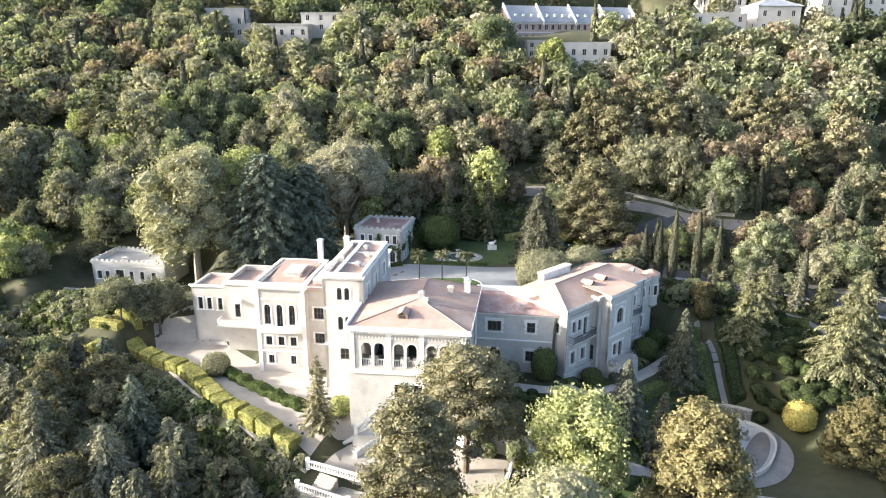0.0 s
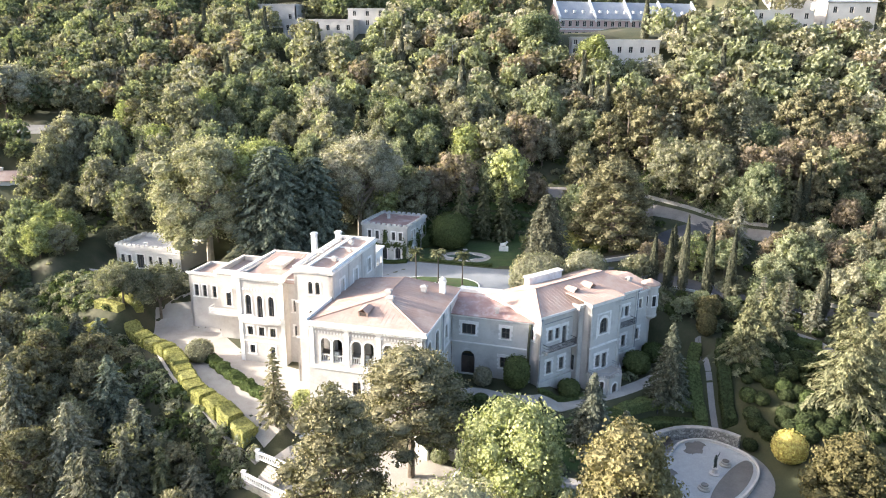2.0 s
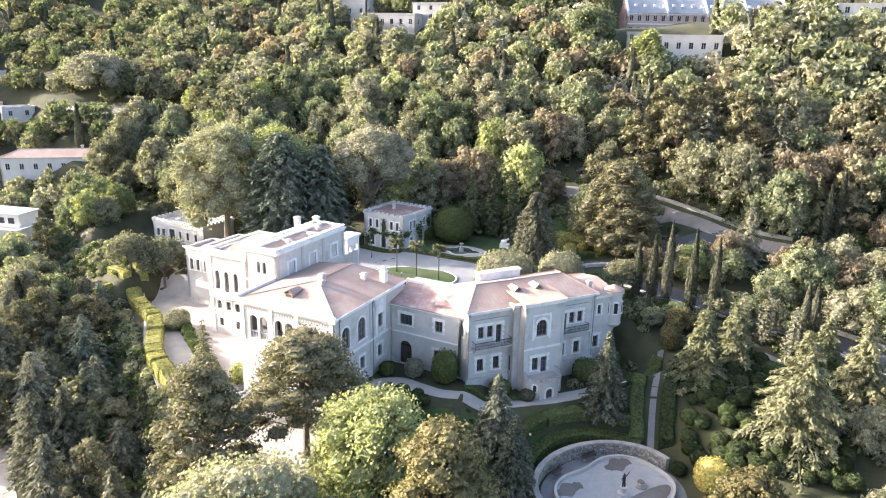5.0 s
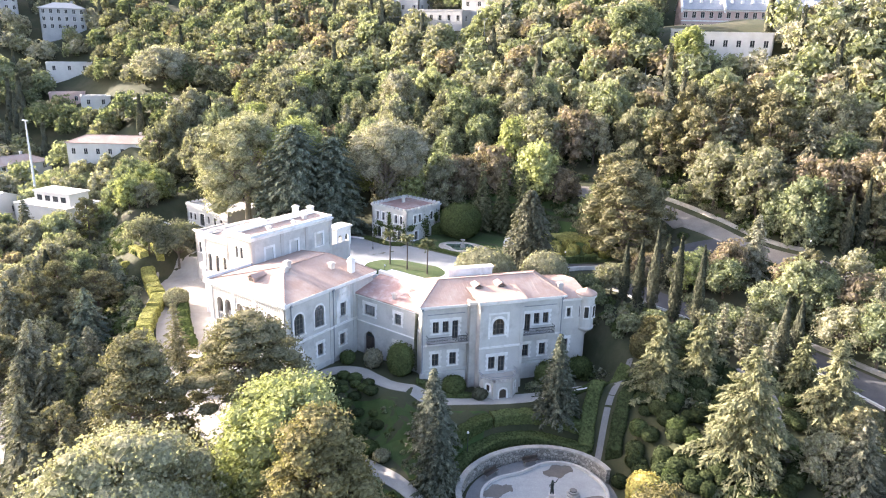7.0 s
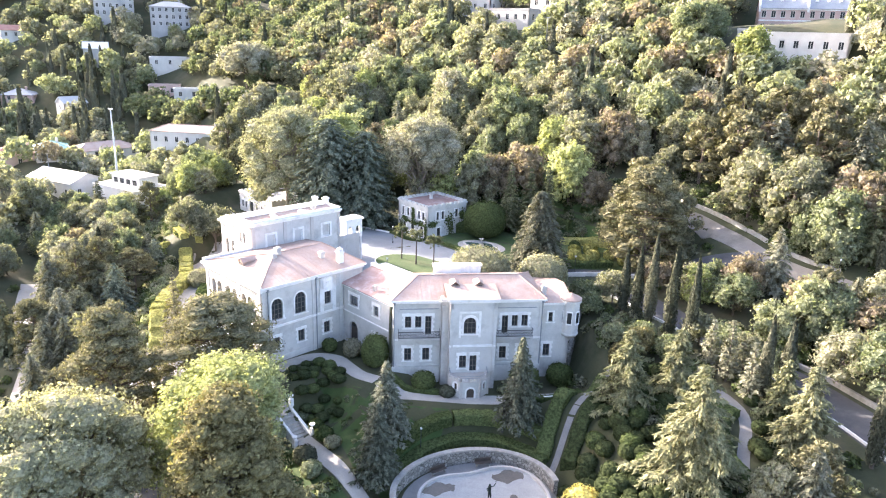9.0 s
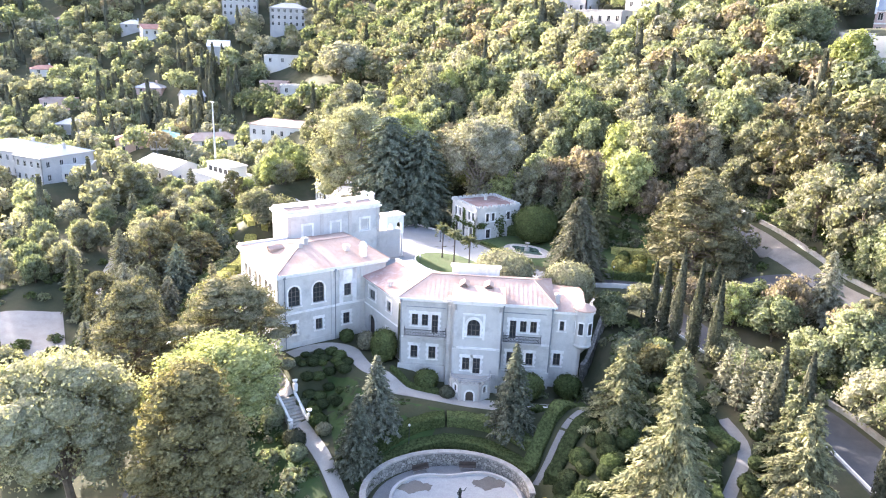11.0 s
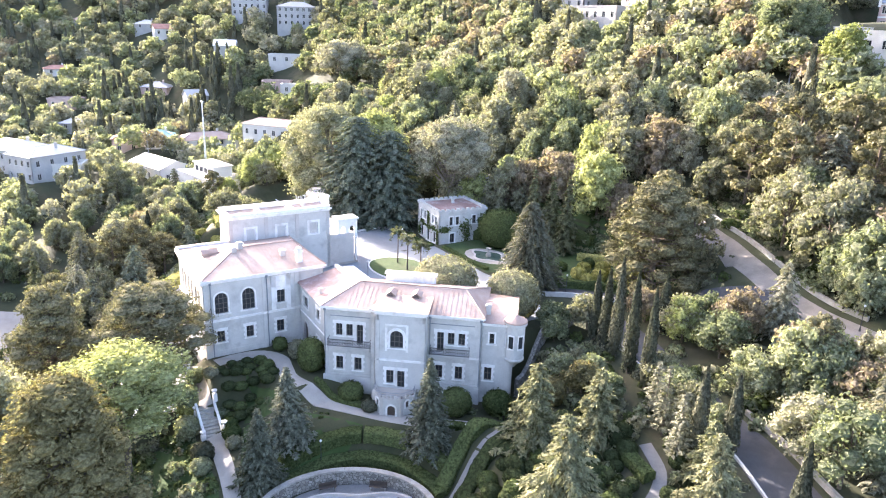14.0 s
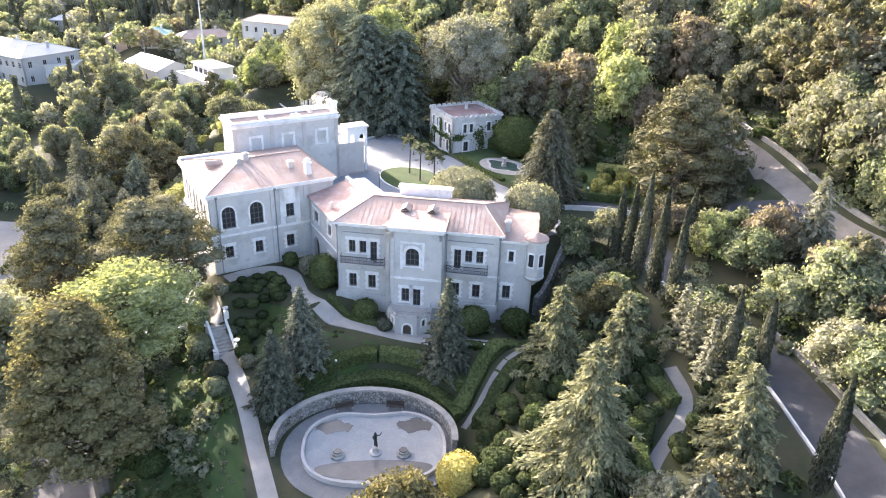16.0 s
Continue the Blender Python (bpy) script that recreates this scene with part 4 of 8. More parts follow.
# -- the west range: bay, recess and low block --
BZ = 12.0
bay = HALL @ pose(-32.2, 11.7, 0)
bay_wins = [(1.75, .95, 6.2, 9.3, True, "plain", (2, 3)), (3.6, .95, 5.7, 9.3, True, "plain", (2, 3)), (5.45, .95, 6.2, 9.3, True, "plain", (2, 3)),
            (1.75, .95, 2.9, 4.3, False, "plain", (2, 1)), (3.6, .95, 2.9, 4.3, False, "plain", (2, 1)), (5.45, .95, 2.9, 4.3, False, "plain", (2, 1)),
            (1.95, .85, .0, 1.35, False, "plain", (2, 1)), (5.3, .85, .0, 1.35, False, "plain", (2, 1))]
facade(bay, 7.5, -3.0, BZ, bay_wins, palace, STUCCO_PALE)
for x, L in ((0, 2.4), (7.5, 1.6)):
    part("wall", wall_shape(L, -3, BZ, [], .45).moved(bay @ pose(x, L if x == 0 else 0, 0, 0, 0, -90 if x == 0 else 90)), STUCCO_PALE, palace)
s = Shape()
n_b = 14
outer = [(3.6 - 3.3 * math.cos(math.pi * k / n_b), -.9 * math.sin(math.pi * k / n_b) ** .6 - .25) for k in range(n_b + 1)]
s.slab([(.3, 0)] + outer + [(6.9, 0)], 5.3, 5.6)
s.ring(outer, [(3.6 + (x - 3.6) * .95, y + .16) for x, y in outer], 5.6, 6.35, False)
bal = part("balcony", s.moved(bay), TRIM, palace, "curved white stone balcony")
for k in range(12):
    part("frieze_block", Shape().box(.9 + k * .46, -.05, 10.0, 1.15 + k * .46, .02, 10.3).moved(bay), TRIM, palace)
for z in (4.9, 1.9):
    course(bay, 7.5, z, palace, 0, .1, .25)
for x in (.3, 7.2):
    part("pilaster", Shape().box(x - .3, -.1, -2, x + .3, .02, BZ - .4).moved(bay), TRIM, palace)
cornice(bay, 7.5, BZ + .3, palace, .45, .7, teeth=True)
rec = HALL @ pose(-24.7, 13.2, 0)
facade(rec, 4.2, -3.0, BZ - .4, [(1.5, 1.5, 6.7, 8.5, False, "plain", (3, 2)), (1.5, 1.5, 2.9, 4.5, False, "plain", (3, 2))], palace, STUCCO_PALE)
cornice(rec, 4.2, BZ - .2, palace, .3, .5)
part("roof", Shape().box(-32.0, 12.0, BZ - .5, -20.7, 24.0, BZ - .3).moved(HALL), ROOF, palace, "pink flat roof with parapets")
parapet(HALL, -32.3, -24.6, 11.6, 23.8, BZ + .1, BZ + .5, palace, .32)
parapet(HALL, -24.3, -20.8, 14.5, 23.8, BZ - .4, BZ + .3, palace, .25)
roof_plane("roof", [HALL @ Vector(p) for p in ((-30.9, 13.0, BZ), (-25.6, 13.0, BZ), (-25.6, 22, BZ + 1.0), (-30.9, 22, BZ + 1.0))], palace)
part("roof_light", Shape().box(-28.9, 15.6, BZ - .2, -26.7, 19.4, BZ + .9).box(-29.1, 15.4, BZ + .9, -26.5, 19.6, BZ + 1.05).moved(HALL), STUCCO_PALE, palace)
part("wall", wall_shape(12.2, -2, BZ, [], .45).moved(HALL @ pose(-32.2, 24, 0, 0, 0, -90)), STUCCO_PALE, palace)
part("wall", wall_shape(17, 2, BZ, [], .45).moved(HALL @ pose(-15.4, 24, 0, 0, 0, 180)), STUCCO_PALE, palace)
chimney(HALL, -22.2, 26.5, 4.0, 15.9, palace, .8, .8)
chimney(HALL, -27.0, 27.6, 4.0, 15.0, palace, .8, .8, METAL_WHITE)
part("wall", wall_shape(17, 2, 10.5, [], 4.6).moved(HALL @ pose(-15.6, 28.8, 0, 0, 0, 180)), STUCCO_PALE, palace)
low = HALL @ pose(-40.0, 18.6, 0)
facade(low, 7.9, -2.5, 9.8, [(6.2, 1.5, 5.2, 7.4, False, "plain", (2, 3)), (1.9, .95, 4.2, 6.7, False, "plain", (1, 2)), (6.4, 1.1, 1.4, 2.3, False, "plain", (2, 1))], palace, STUCCO_PALE)
facade(HALL @ pose(-46.4, 20.4, 0), 6.5, -2.5, 8.6, [(1.3, .75, 4.6, 6.6, False, "plain", (1, 2)), (2.8, .75, 4.6, 6.6, False, "plain", (1, 2)), (4.6, .75, 4.6, 6.6, False, "plain", (1, 2))], palace, STUCCO_PALE)
cornice(low, 7.9, 10.0, palace, .3, .5)
cornice(HALL @ pose(-46.4, 20.4, 0), 6.4, 8.8, palace, .3, .5)
part("roof", Shape().box(-39.8, 18.8, 9.2, -32.2, 27, 9.4).moved(HALL), ROOF, palace)
part("roof", Shape().box(-46.2, 20.6, 8.0, -40.0, 27, 8.2).moved(HALL), ROOF, palace)
parapet(HALL, -40.0, -32.1, 18.6, 27, 9.4, 10.1, palace, .4, STUCCO_PALE)
for x, z in ((-40.0, 9.8), (-46.4, 8.6)):
    part("wall", wall_shape(8.4 if x > -45 else 6.6, -2, z, [], .4).moved(HALL @ pose(x, 27, 0, 0, 0, -90)), STUCCO_PALE, palace)
part("wall", wall_shape(14.2, -2, 8.6, [], .4).moved(HALL @ pose(-32.2, 27, 0, 0, 0, 180)), STUCCO_PALE, palace)
iron_balcony(low, -.9, 6.9, 3.3, 1.7, palace, TRIM)
part("door_hood", Shape().hexa([(1.2, -.9, 6.75), (2.6, -.9, 6.75), (2.6, .05, 6.95), (1.2, .05, 6.95), (1.2, -.9, 6.85), (2.6, -.9, 6.85), (2.6, .05, 7.35), (1.2, .05, 7.35)]).moved(low), TRIM, palace)

# -- rear porch of the tower --
porch = HALL @ pose(-18.0, 26.2, 0, 0, 0, 0) @ Matrix.Diagonal((.8, .6, 1, 1))
for y in (0.0, 2.6, 5.2):
    part("column", Shape().lathe(2.6, y, [(.34, 4.6), (.34, 5.1), (.26, 5.3), (.22, 9.6), (.36, 9.9), (.36, 10.1)], 10).moved(porch), TRIM, palace)
part("wall", wall_shape(5.8, 9.6, 12.8, [(1.5, 1.6, 9.6, 11.7, True), (4.2, 1.6, 9.6, 11.7, True)], .45).moved(porch @ pose(2.85, -.3, 0, 0, 0, 90)), TRIM, palace)
part("wall", wall_shape(2.9, 9.6, 12.8, [(1.4, 1.5, 9.6, 11.7, True)], .4).moved(porch @ pose(0, -.3, 0)), TRIM, palace)
part("roof", Shape().box(-.1, -.6, 12.8, 3.2, 5.8, 13.1).moved(porch), TRIM, palace)
part("porch_floor", Shape().box(-.1, -.3, 4.2, 3.1, 5.6, 5.4).moved(porch), PATH, palace)
part("wall", wall_shape(5.2, 4, 9.8, [(2.6, 1.3, 5.2, 8.2, True)], .4).moved(porch @ pose(.2, 0, 0, 0, 0, 90)), STUCCO, palace)

# -- the connecting range --
CON = pose(4.9, 93.25, 0, 0, 0, math.degrees(math.atan2(-1.75, 10.7)))
con_wins = [(2.45, 1.95, 6.2, 7.85, False, "quoin", (3, 1)), (7.65, 1.15, 6.2, 7.85, False, "quoin", (2, 2)), (7.55, 1.15, 1.8, 3.5, False, "quoin", (2, 2))]
ops = [tuple(w[:5]) for w in con_wins] + [(2.4, 2.0, 0.2, 3.75, True)]
part("wall", wall_shape(11.2, -3, 9.0, ops, .5).moved(CON), STUCCO, palace)
for w in con_wins:
    window(CON, w[:5], palace, w[5], w[6])
door = Shape().add(band(arch_outline((2.4, 2.0, .2, 3.75, True), 0), arch_outline((2.4, 1.8, .2, 3.65, True), 0), .3, .42))
door.box(1.5, .34, .2, 2.38, .40, 2.75).box(2.42, .34, .2, 3.3, .40, 2.75)
for x in (1.94, 2.86):
    for z in (.5, 1.6):
        door.box(x - .28, .31, z, x + .28, .345, z + .85)
ob = part("door", door.moved(CON), WOOD_DARK, palace, "dark arched double door")
part("fanlight", Shape().slab([(1.5, .37), (3.3, .37), (3.3, .39), (1.5, .39)], 2.78, 3.1).moved(CON), GLASS, ob)
part("arch_moulding", band(arch_outline((2.4, 2.0, .2, 3.75, True), .3), arch_outline((2.4, 2.0, .2, 3.75, True), 0), -.08, .1).moved(CON), STUCCO, palace)
course(CON, 11, 4.6, palace, 0, .1, .3, STUCCO)
course(CON, 11, 4.95, palace, 0, .16, .14, TRIM)
cornice(CON, 11.2, 9.15, palace, .35, .4)
roof_plane("roof", [CON @ Vector(p) for p in ((-.2, -.4, 9.15), (11.6, -.4, 9.15), (10.6, 5.6, 10.3), (-.6, 5.6, 10.3))], palace, ROOF_OLD)
part("parapet", Shape().box(-1.0, 5.6, 8, 11.5, 6.1, 10.75).moved(CON), TRIM, palace)
part("wall", wall_shape(13, 3, 10.0, [], .5).moved(CON @ pose(12, 8.4, 0, 0, 0, 180)), STUCCO_PALE, palace)
part("roof", Shape().slab([(-1, 6.1), (11.5, 6.1), (11.5, 8.6), (-1, 8.6)], 10.0, 10.15).moved(CON), TRIM, palace, "white flat roof strip")
chimney(CON, 6.2, .9, 9.2, 10.3, palace, .4, .4, STUCCO_PALE)
ivy = Shape().tube([(11.0, -.12, .5), (10.9, -.15, 5), (11.05, -.12, 8.8)], .2, 6)
part("creeper", ivy.moved(CON), F_CYPRESS, palace, "dark creeper climbing the corner")

# -- the east wing: frame with x along the front, y inward --
WING = Matrix.Translation((18.18 - 1.55 * .717, 91.46 - 1.55 * .697, 0)) @ pose(0, 0, 0, 0, 0, 44.2)
WZ = 10.2
left_wins = [(1.95, .85, 6.35, 8.1, False, "quoin", (2, 2)), (3.3, .85, 6.35, 8.1, False, "quoin", (2, 2)), (4.65, .85, 5.35, 8.1, False, "quoin", (2, 3)),
             (1.95, .95, 1.6, 3.5, False, "quoin", (2, 2)), (4.4, .95, 1.6, 3.5, False, "quoin", (2, 2))]
facade(WING, 6.3, -3, WZ, left_wins, palace)
bay_l = WING @ pose(6.3, -1.0, 0)
part("wall", wall_shape(1.0, -3, WZ + .6, [], .4).moved(bay_l), STUCCO, palace)
facade(WING @ pose(6.3, 0.3, 0, 0, 0, -90), 1.3, -3, WZ + .6, [(.65, .85, 0.9, 3.3, False, None, (1, 3))], palace, STUCCO_PALE, th=.35)
part("wall", wall_shape(1.4, -3, WZ + 1.0, [], .4).moved(WING @ pose(7.25, -1.0, 0, 0, 0, -90)), STUCCO_PALE, palace)
bay_f = WING @ pose(7.25, -2.4, 0)
bay_front = [(2.65, 1.65, 6.4, 8.72, True, "quoin", (3, 3)), (1.85, .95, 1.5, 3.4, False, "quoin", (2, 2)), (3.25, .95, .9, 3.4, False, "quoin", (2, 3))]
facade(bay_f, 6.2, -3, WZ + 1.0, bay_front, palace)
part("window_panel", band([(1.2, 5.9), (1.2, 9.55), (4.1, 9.55), (4.1, 5.9)], [(1.5, 5.9), (1.5, 9.3), (3.8, 9.3), (3.8, 5.9)], -.05, .05).moved(bay_f), TRIM, palace, "white panel round the arched window")
part("wall", wall_shape(2.4, -3, WZ + 1.0, [], .4).moved(WING @ pose(13.45, -2.4, 0, 0, 0, 90)), STUCCO, palace)
right_wins = [(1.6, .85, 5.35, 8.05, False, "quoin", (2, 3)), (2.95, .85, 6.35, 8.05, False, "quoin", (2, 2)), (4.3, .85, 6.35, 8.05, False, "quoin", (2, 2)),
              (1.5, .95, 1.6, 3.5, False, "quoin", (2, 2)), (4.05, .95, 1.6, 3.5, False, "quoin", (2, 2))]
facade(WING @ pose(13.45, 0, 0), 6.8, -3, WZ, right_wins, palace)
END_X = 20.25
facade(WING @ pose(END_X, .5, 0), 4.0, -4, WZ - .8, [(1.25, .6, 6.7, 8.1, False, "plain", (1, 2)), (.95, .95, 1.6, 3.5, False, "quoin", (2, 2))], palace)
part("wall", wall_shape(.6, -3, WZ, [], .4).moved(WING @ pose(END_X, 0, 0, 0, 0, 90)), STUCCO, palace)
facade(WING @ pose(0, 10.5, 0, 0, 0, -90), 10.5, -3, WZ, [(8.9, .9, 6.5, 8.1, False, "quoin", (2, 2))], palace, STUCCO_PALE)
part("wall", wall_shape(20.3, 3, WZ, [(k * 2.8 + 2, 1.1, 6.2, 8.2, False) for k in range(6)], .45).moved(WING @ pose(END_X, 10.5, 0, 0, 0, 180)), STUCCO_PALE, palace)
for k in range(6):
    window(WING @ pose(END_X, 10.5, 0, 0, 0, 180), (k * 2.8 + 2, 1.1, 6.2, 8.2, False), palace)
part("wall", wall_shape(9.8, -4, WZ - .8, [], .4).moved(WING @ pose(END_X + 4.0, .5, 0, 0, 0, 90)), STUCCO, palace)
part("wall", wall_shape(4.0, 3, WZ - .8, [], .4).moved(WING @ pose(END_X + 4.0, 10.3, 0, 0, 0, 180)), STUCCO_PALE, palace)
part("wall", wall_shape(10.5, 3, WZ, [], .4).moved(WING @ pose(END_X, 0, 0, 0, 0, 90)), STUCCO, palace)
cornice(WING, 6.3, WZ + .15, palace, .4, .5)
cornice(bay_f, 6.2, WZ + 1.1, palace, .3, .55)
cornice(bay_l, .95, WZ + .7, palace, .25, .5)
cornice(WING @ pose(13.45, 0, 0), 6.8, WZ + .15, palace, .4, .5)
cornice(WING @ pose(0, 10.5, 0, 0, 0, -90), 10.5, WZ + .15, palace, .35, .5)
cornice(WING @ pose(END_X, .5, 0), 4.0, WZ - .65, palace, .3, .4)
part("panel_line", Shape().box(.8, -.06, 9.0, 6.0, .02, 9.1).moved(WING), RAIL_GREY, palace)
part("panel_line", Shape().box(.3, -.06, 9.0, 5.9, .02, 9.1).moved(WING @ pose(13.45, 0, 0)), RAIL_GREY, palace)
for mm, L in ((WING, 6.3), (WING @ pose(13.45, 0, 0), 6.8), (bay_f, 6.2)):
    course(mm, L, 4.55, palace, 0, .1, .28)
    course(mm, L, .9, palace, 0, .12, .2, STUCCO)
for mm, xs in ((bay_f, (.25, 5.95)), (WING, (.25,)), (bay_l, (.3,)), (WING @ pose(13.45, 0, 0), (6.5,))):
    for x in xs:
        part("pilaster", Shape().box(x - .22, -.1, -2, x + .22, .02, WZ - .3).box(x - .26, -.15, 4.0, x + .26, .02, 4.5).moved(mm), STUCCO, palace)
iron_balcony(WING, .6, 6.2, 5.2, 1.05, palace)
iron_balcony(WING @ pose(13.45, 0, 0), .35, 5.4, 5.2, 1.05, palace, IRON)
for x, mm in ((.1, WING), (6.65, WING @ pose(13.45, 0, 0)), (.25, WING @ pose(13.45, 0, 0))):
    downpipe(mm, x, -1, WZ - .4, palace)
hip_roof("roof", WING, 0, END_X, 0, 10.5, WZ + .15, 1.75, (3.6, 4.9, 17.6, 4.9), palace)
bay_roof = [WING @ Vector(p) for p in ((6.9, -2.7, WZ + 1.12), (13.8, -2.7, WZ + 1.12), (13.8, 2.2, WZ + 1.5), (6.9, 2.2, WZ + 1.5))]
roof_plane("roof", bay_roof, palace)
for x in (8.3, 11.6):
    dormer(WING, x, 1.5, WZ + 1.1, palace, 1.15, 1.7, .95)
part("rear_parapet", Shape().box(6.2, 8.9, WZ, 13.0, 9.9, WZ + 1.75).box(6.0, 8.8, WZ + 1.75, 13.2, 10.0, WZ + 1.95).moved(WING), TRIM, palace, "long white chimney wall")
roof_plane("roof", [WING @ Vector(p) for p in ((END_X, .2, WZ - .62), (END_X + 4.3, .2, WZ - .62), (END_X + 4.3, 5.4, WZ + .35), (END_X, 5.4, WZ + .35))], palace)
roof_plane("roof", [WING @ Vector(p) for p in ((END_X + 4.3, 10.6, WZ - .62), (END_X, 10.6, WZ - .62), (END_X, 5.4, WZ + .35), (END_X + 4.3, 5.4, WZ + .35))], palace)
chimney(WING, END_X + .55, 2.4, WZ - .5, WZ + 1.1, palace, .6, .6, STUCCO_PALE)
# corner turret on corbels
tx, ty = END_X + 4.1, 1.0
tur = Shape().lathe(tx, ty, [(.15, 3.6), (.6, 4.2), (1.15, 4.6), (1.3, 4.8), (1.3, 5.0), (1.22, 5.05), (1.22, WZ - .75), (1.45, WZ - .7), (1.45, WZ - .35)], 16)
turret = part("turret", tur.moved(WING), STUCCO, palace)
part("turret_roof", Shape().lathe(tx, ty, [(1.5, WZ - .36), (1.45, WZ - .2), (.05, WZ + .5)], 16).moved(WING), ROOF, turret)
for a in (-75, -20, 35):
    tm = WING @ pose(tx, ty, 0, 0, 0, a) @ pose(-.3, -1.27, 0)
    part("pane", Shape().box(0, -.02, 6.6, .6, .06, 8.2).moved(tm), GLASS, turret)
    part("frame", Shape().box(-.1, -.05, 6.45, 0, .06, 8.35).box(.6, -.05, 6.45, .7, .06, 8.35).box(0, -.05, 8.2, .6, .06, 8.35).box(-.12, -.1, 6.4, .72, .06, 6.55).moved(tm), TRIM, turret)
# garden pavilion with its terrace, before the bay
pv = [(7.35, -2.4), (7.35, -3.8), (8.6, -5.1), (11.1, -5.1), (12.35, -3.8), (12.35, -2.4)]
pv_walls = [(pv[0], pv[1], ()), (pv[1], pv[2], [(.9, .5, -.6, .4, True)]), (pv[2], pv[3], [(1.25, 1.0, -2.6, -.15, True)]), (pv[3], pv[4], [(.9, .5, -.6, .4, True)]), (pv[4], pv[5], ())]
for a, b, op in pv_walls:
    L = math.hypot(b[0] - a[0], b[1] - a[1])
    mm = WING @ pose(a[0], a[1], 0, 0, 0, math.degrees(math.atan2(b[1] - a[1], b[0] - a[0])))
    part("wall", wall_shape(L, -3.4, .9, op, .3).moved(mm), STUCCO, palace)
    c = Shape().box(-.1, -.15, .75, L + .1, .3, .95)
    for k in range(int(L / .5)):
        c.box(k * .5 + .12, -.1, .95, k * .5 + .42, .15, 1.25)
    part("crenellation", c.moved(mm), STUCCO_PALE, palace)
    part("pilaster", Shape().box(-.2, -.12, -3.4, .2, .1, .8).moved(mm), STUCCO_PALE, palace)
    for o in op:
        part("arch_moulding", band(arch_outline(o, .22), arch_outline(o, 0), -.08, .05).moved(mm), TRIM, palace)
        part("door" if o[1] > .8 else "pane", Shape().box(o[0] - o[1] / 2, .15, o[2], o[0] + o[1] / 2, .2, o[3]).moved(mm), WOOD_DARK, palace)
part("terrace_floor", Shape().slab(pv, .75, .88).moved(WING), PATH, palace)
part("railing", Shape().tube([(*p, 1.6) for p in pv], .04, 5).add(Shape().tube([(*p, 1.3) for p in pv], .03, 5)).moved(WING), RAIL_GREY, palace)
# plinth wall along the wing
for x0, x1 in ((-.2, 6.2), (13.5, 20.2)):
    part("plinth", Shape().box(x0, -.35, -3, x1, .0, .75).moved(WING), STUCCO, palace)


# ---- plants: builders ----
RNG = np.random.default_rng(7)


class Leaves:
    """Collects many small leaf faces as arrays."""

    def __init__(self, seed, tri=False):
        self.rng = np.random.default_rng(seed)
        self.quads, self.tri = [], tri

    def quad(self, pos, nrm, size, stretch=1.0, axis=None, fold=0.25):
        """Leaf faces at pos, facing nrm; axis: the way their long side runs."""
        n = len(pos)
        rng = self.rng
        nrm = nrm / np.maximum(np.linalg.norm(nrm, axis=1, keepdims=True), 1e-6)
        a = rng.normal(size=(n, 3)) if axis is None else axis + 0.15 * rng.normal(size=(n, 3))
        t = a - nrm * np.sum(a * nrm, 1, keepdims=True)
        t /= np.maximum(np.linalg.norm(t, axis=1, keepdims=True), 1e-6)
        b = np.cross(nrm, t)
        s = (size * rng.uniform(0.6, 1.35, (n, 1))) / 2
        ls, ws = s * stretch, s / math.sqrt(stretch)
        j = lambda: rng.uniform(0.7, 1.2, (n, 1))
        if self.tri:
            q = np.stack([pos - t * ls * 1.2 * j(), pos + t * ls * .8 + b * ws * 1.15 * j() + nrm * s * fold, pos + t * ls * .8 - b * ws * 1.15 * j()], 1)
        else:
            q = np.stack([pos - t * ls * j(), pos + b * ws * j() + nrm * s * fold, pos + t * ls * j(), pos - b * ws * j() + nrm * s * fold * 0.3], 1)
        self.quads.append(q)
        return self

    def blob(self, c, r, n, size, up=0.25, jitter=0.55, shell=(0.72, 1.05)):
        rng = self.rng
        d = rng.normal(size=(n, 3))
        d[:, 2] += up
        d /= np.linalg.norm(d, axis=1, keepdims=True)
        r = np.asarray(r) * np.ones(3)
        pos = np.asarray(c) + d * r * rng.uniform(shell[0], shell[1], (n, 1))
        nrm = d / r
        nrm /= np.linalg.norm(nrm, axis=1, keepdims=True)
        return self.quad(pos, nrm + jitter * rng.normal(size=(n, 3)), size)

    def array(self):
        return np.concatenate(self.quads, 0)

    def mesh(self, name, mat, core=None):
        q = self.array()
        me = bpy.data.meshes.new(name)
        k = q.shape[1]
        nv = len(q) * k
        verts, faces = q.reshape(-1, 3), len(q)
        extra_v, extra_f = (core.v, core.f) if core else ([], [])
        if core:
            me.from_pydata([tuple(v) for v in verts.tolist()] + extra_v, [], [tuple(range(k * i, k * i + k)) for i in range(faces)] + [tuple(e + nv for e in f) for f in extra_f])
        else:
            me.vertices.add(nv)
            me.vertices.foreach_set("co", verts.ravel())
            me.loops.add(nv)
            me.loops.foreach_set("vertex_index", np.arange(nv, dtype=np.int32))
            me.polygons.add(faces)
            me.polygons.foreach_set("loop_start", np.arange(0, nv, k, dtype=np.int32))
            me.polygons.foreach_set("loop_total", np.full(faces, k, dtype=np.int32))
        me.materials.append(mat)
        me.update(calc_edges=True)
        return me


def plant(name, x, y, z, label, category, trunk, crown, group="", parts=("trunk", "crown")):
    """An Empty at the foot with its trunk and crown meshes."""
    ob = thing(name, x, y, z, label, category, group)
    for pname, me in zip(parts, (trunk, crown)):
        if me:
            new(pname, me).parent = ob
    return ob


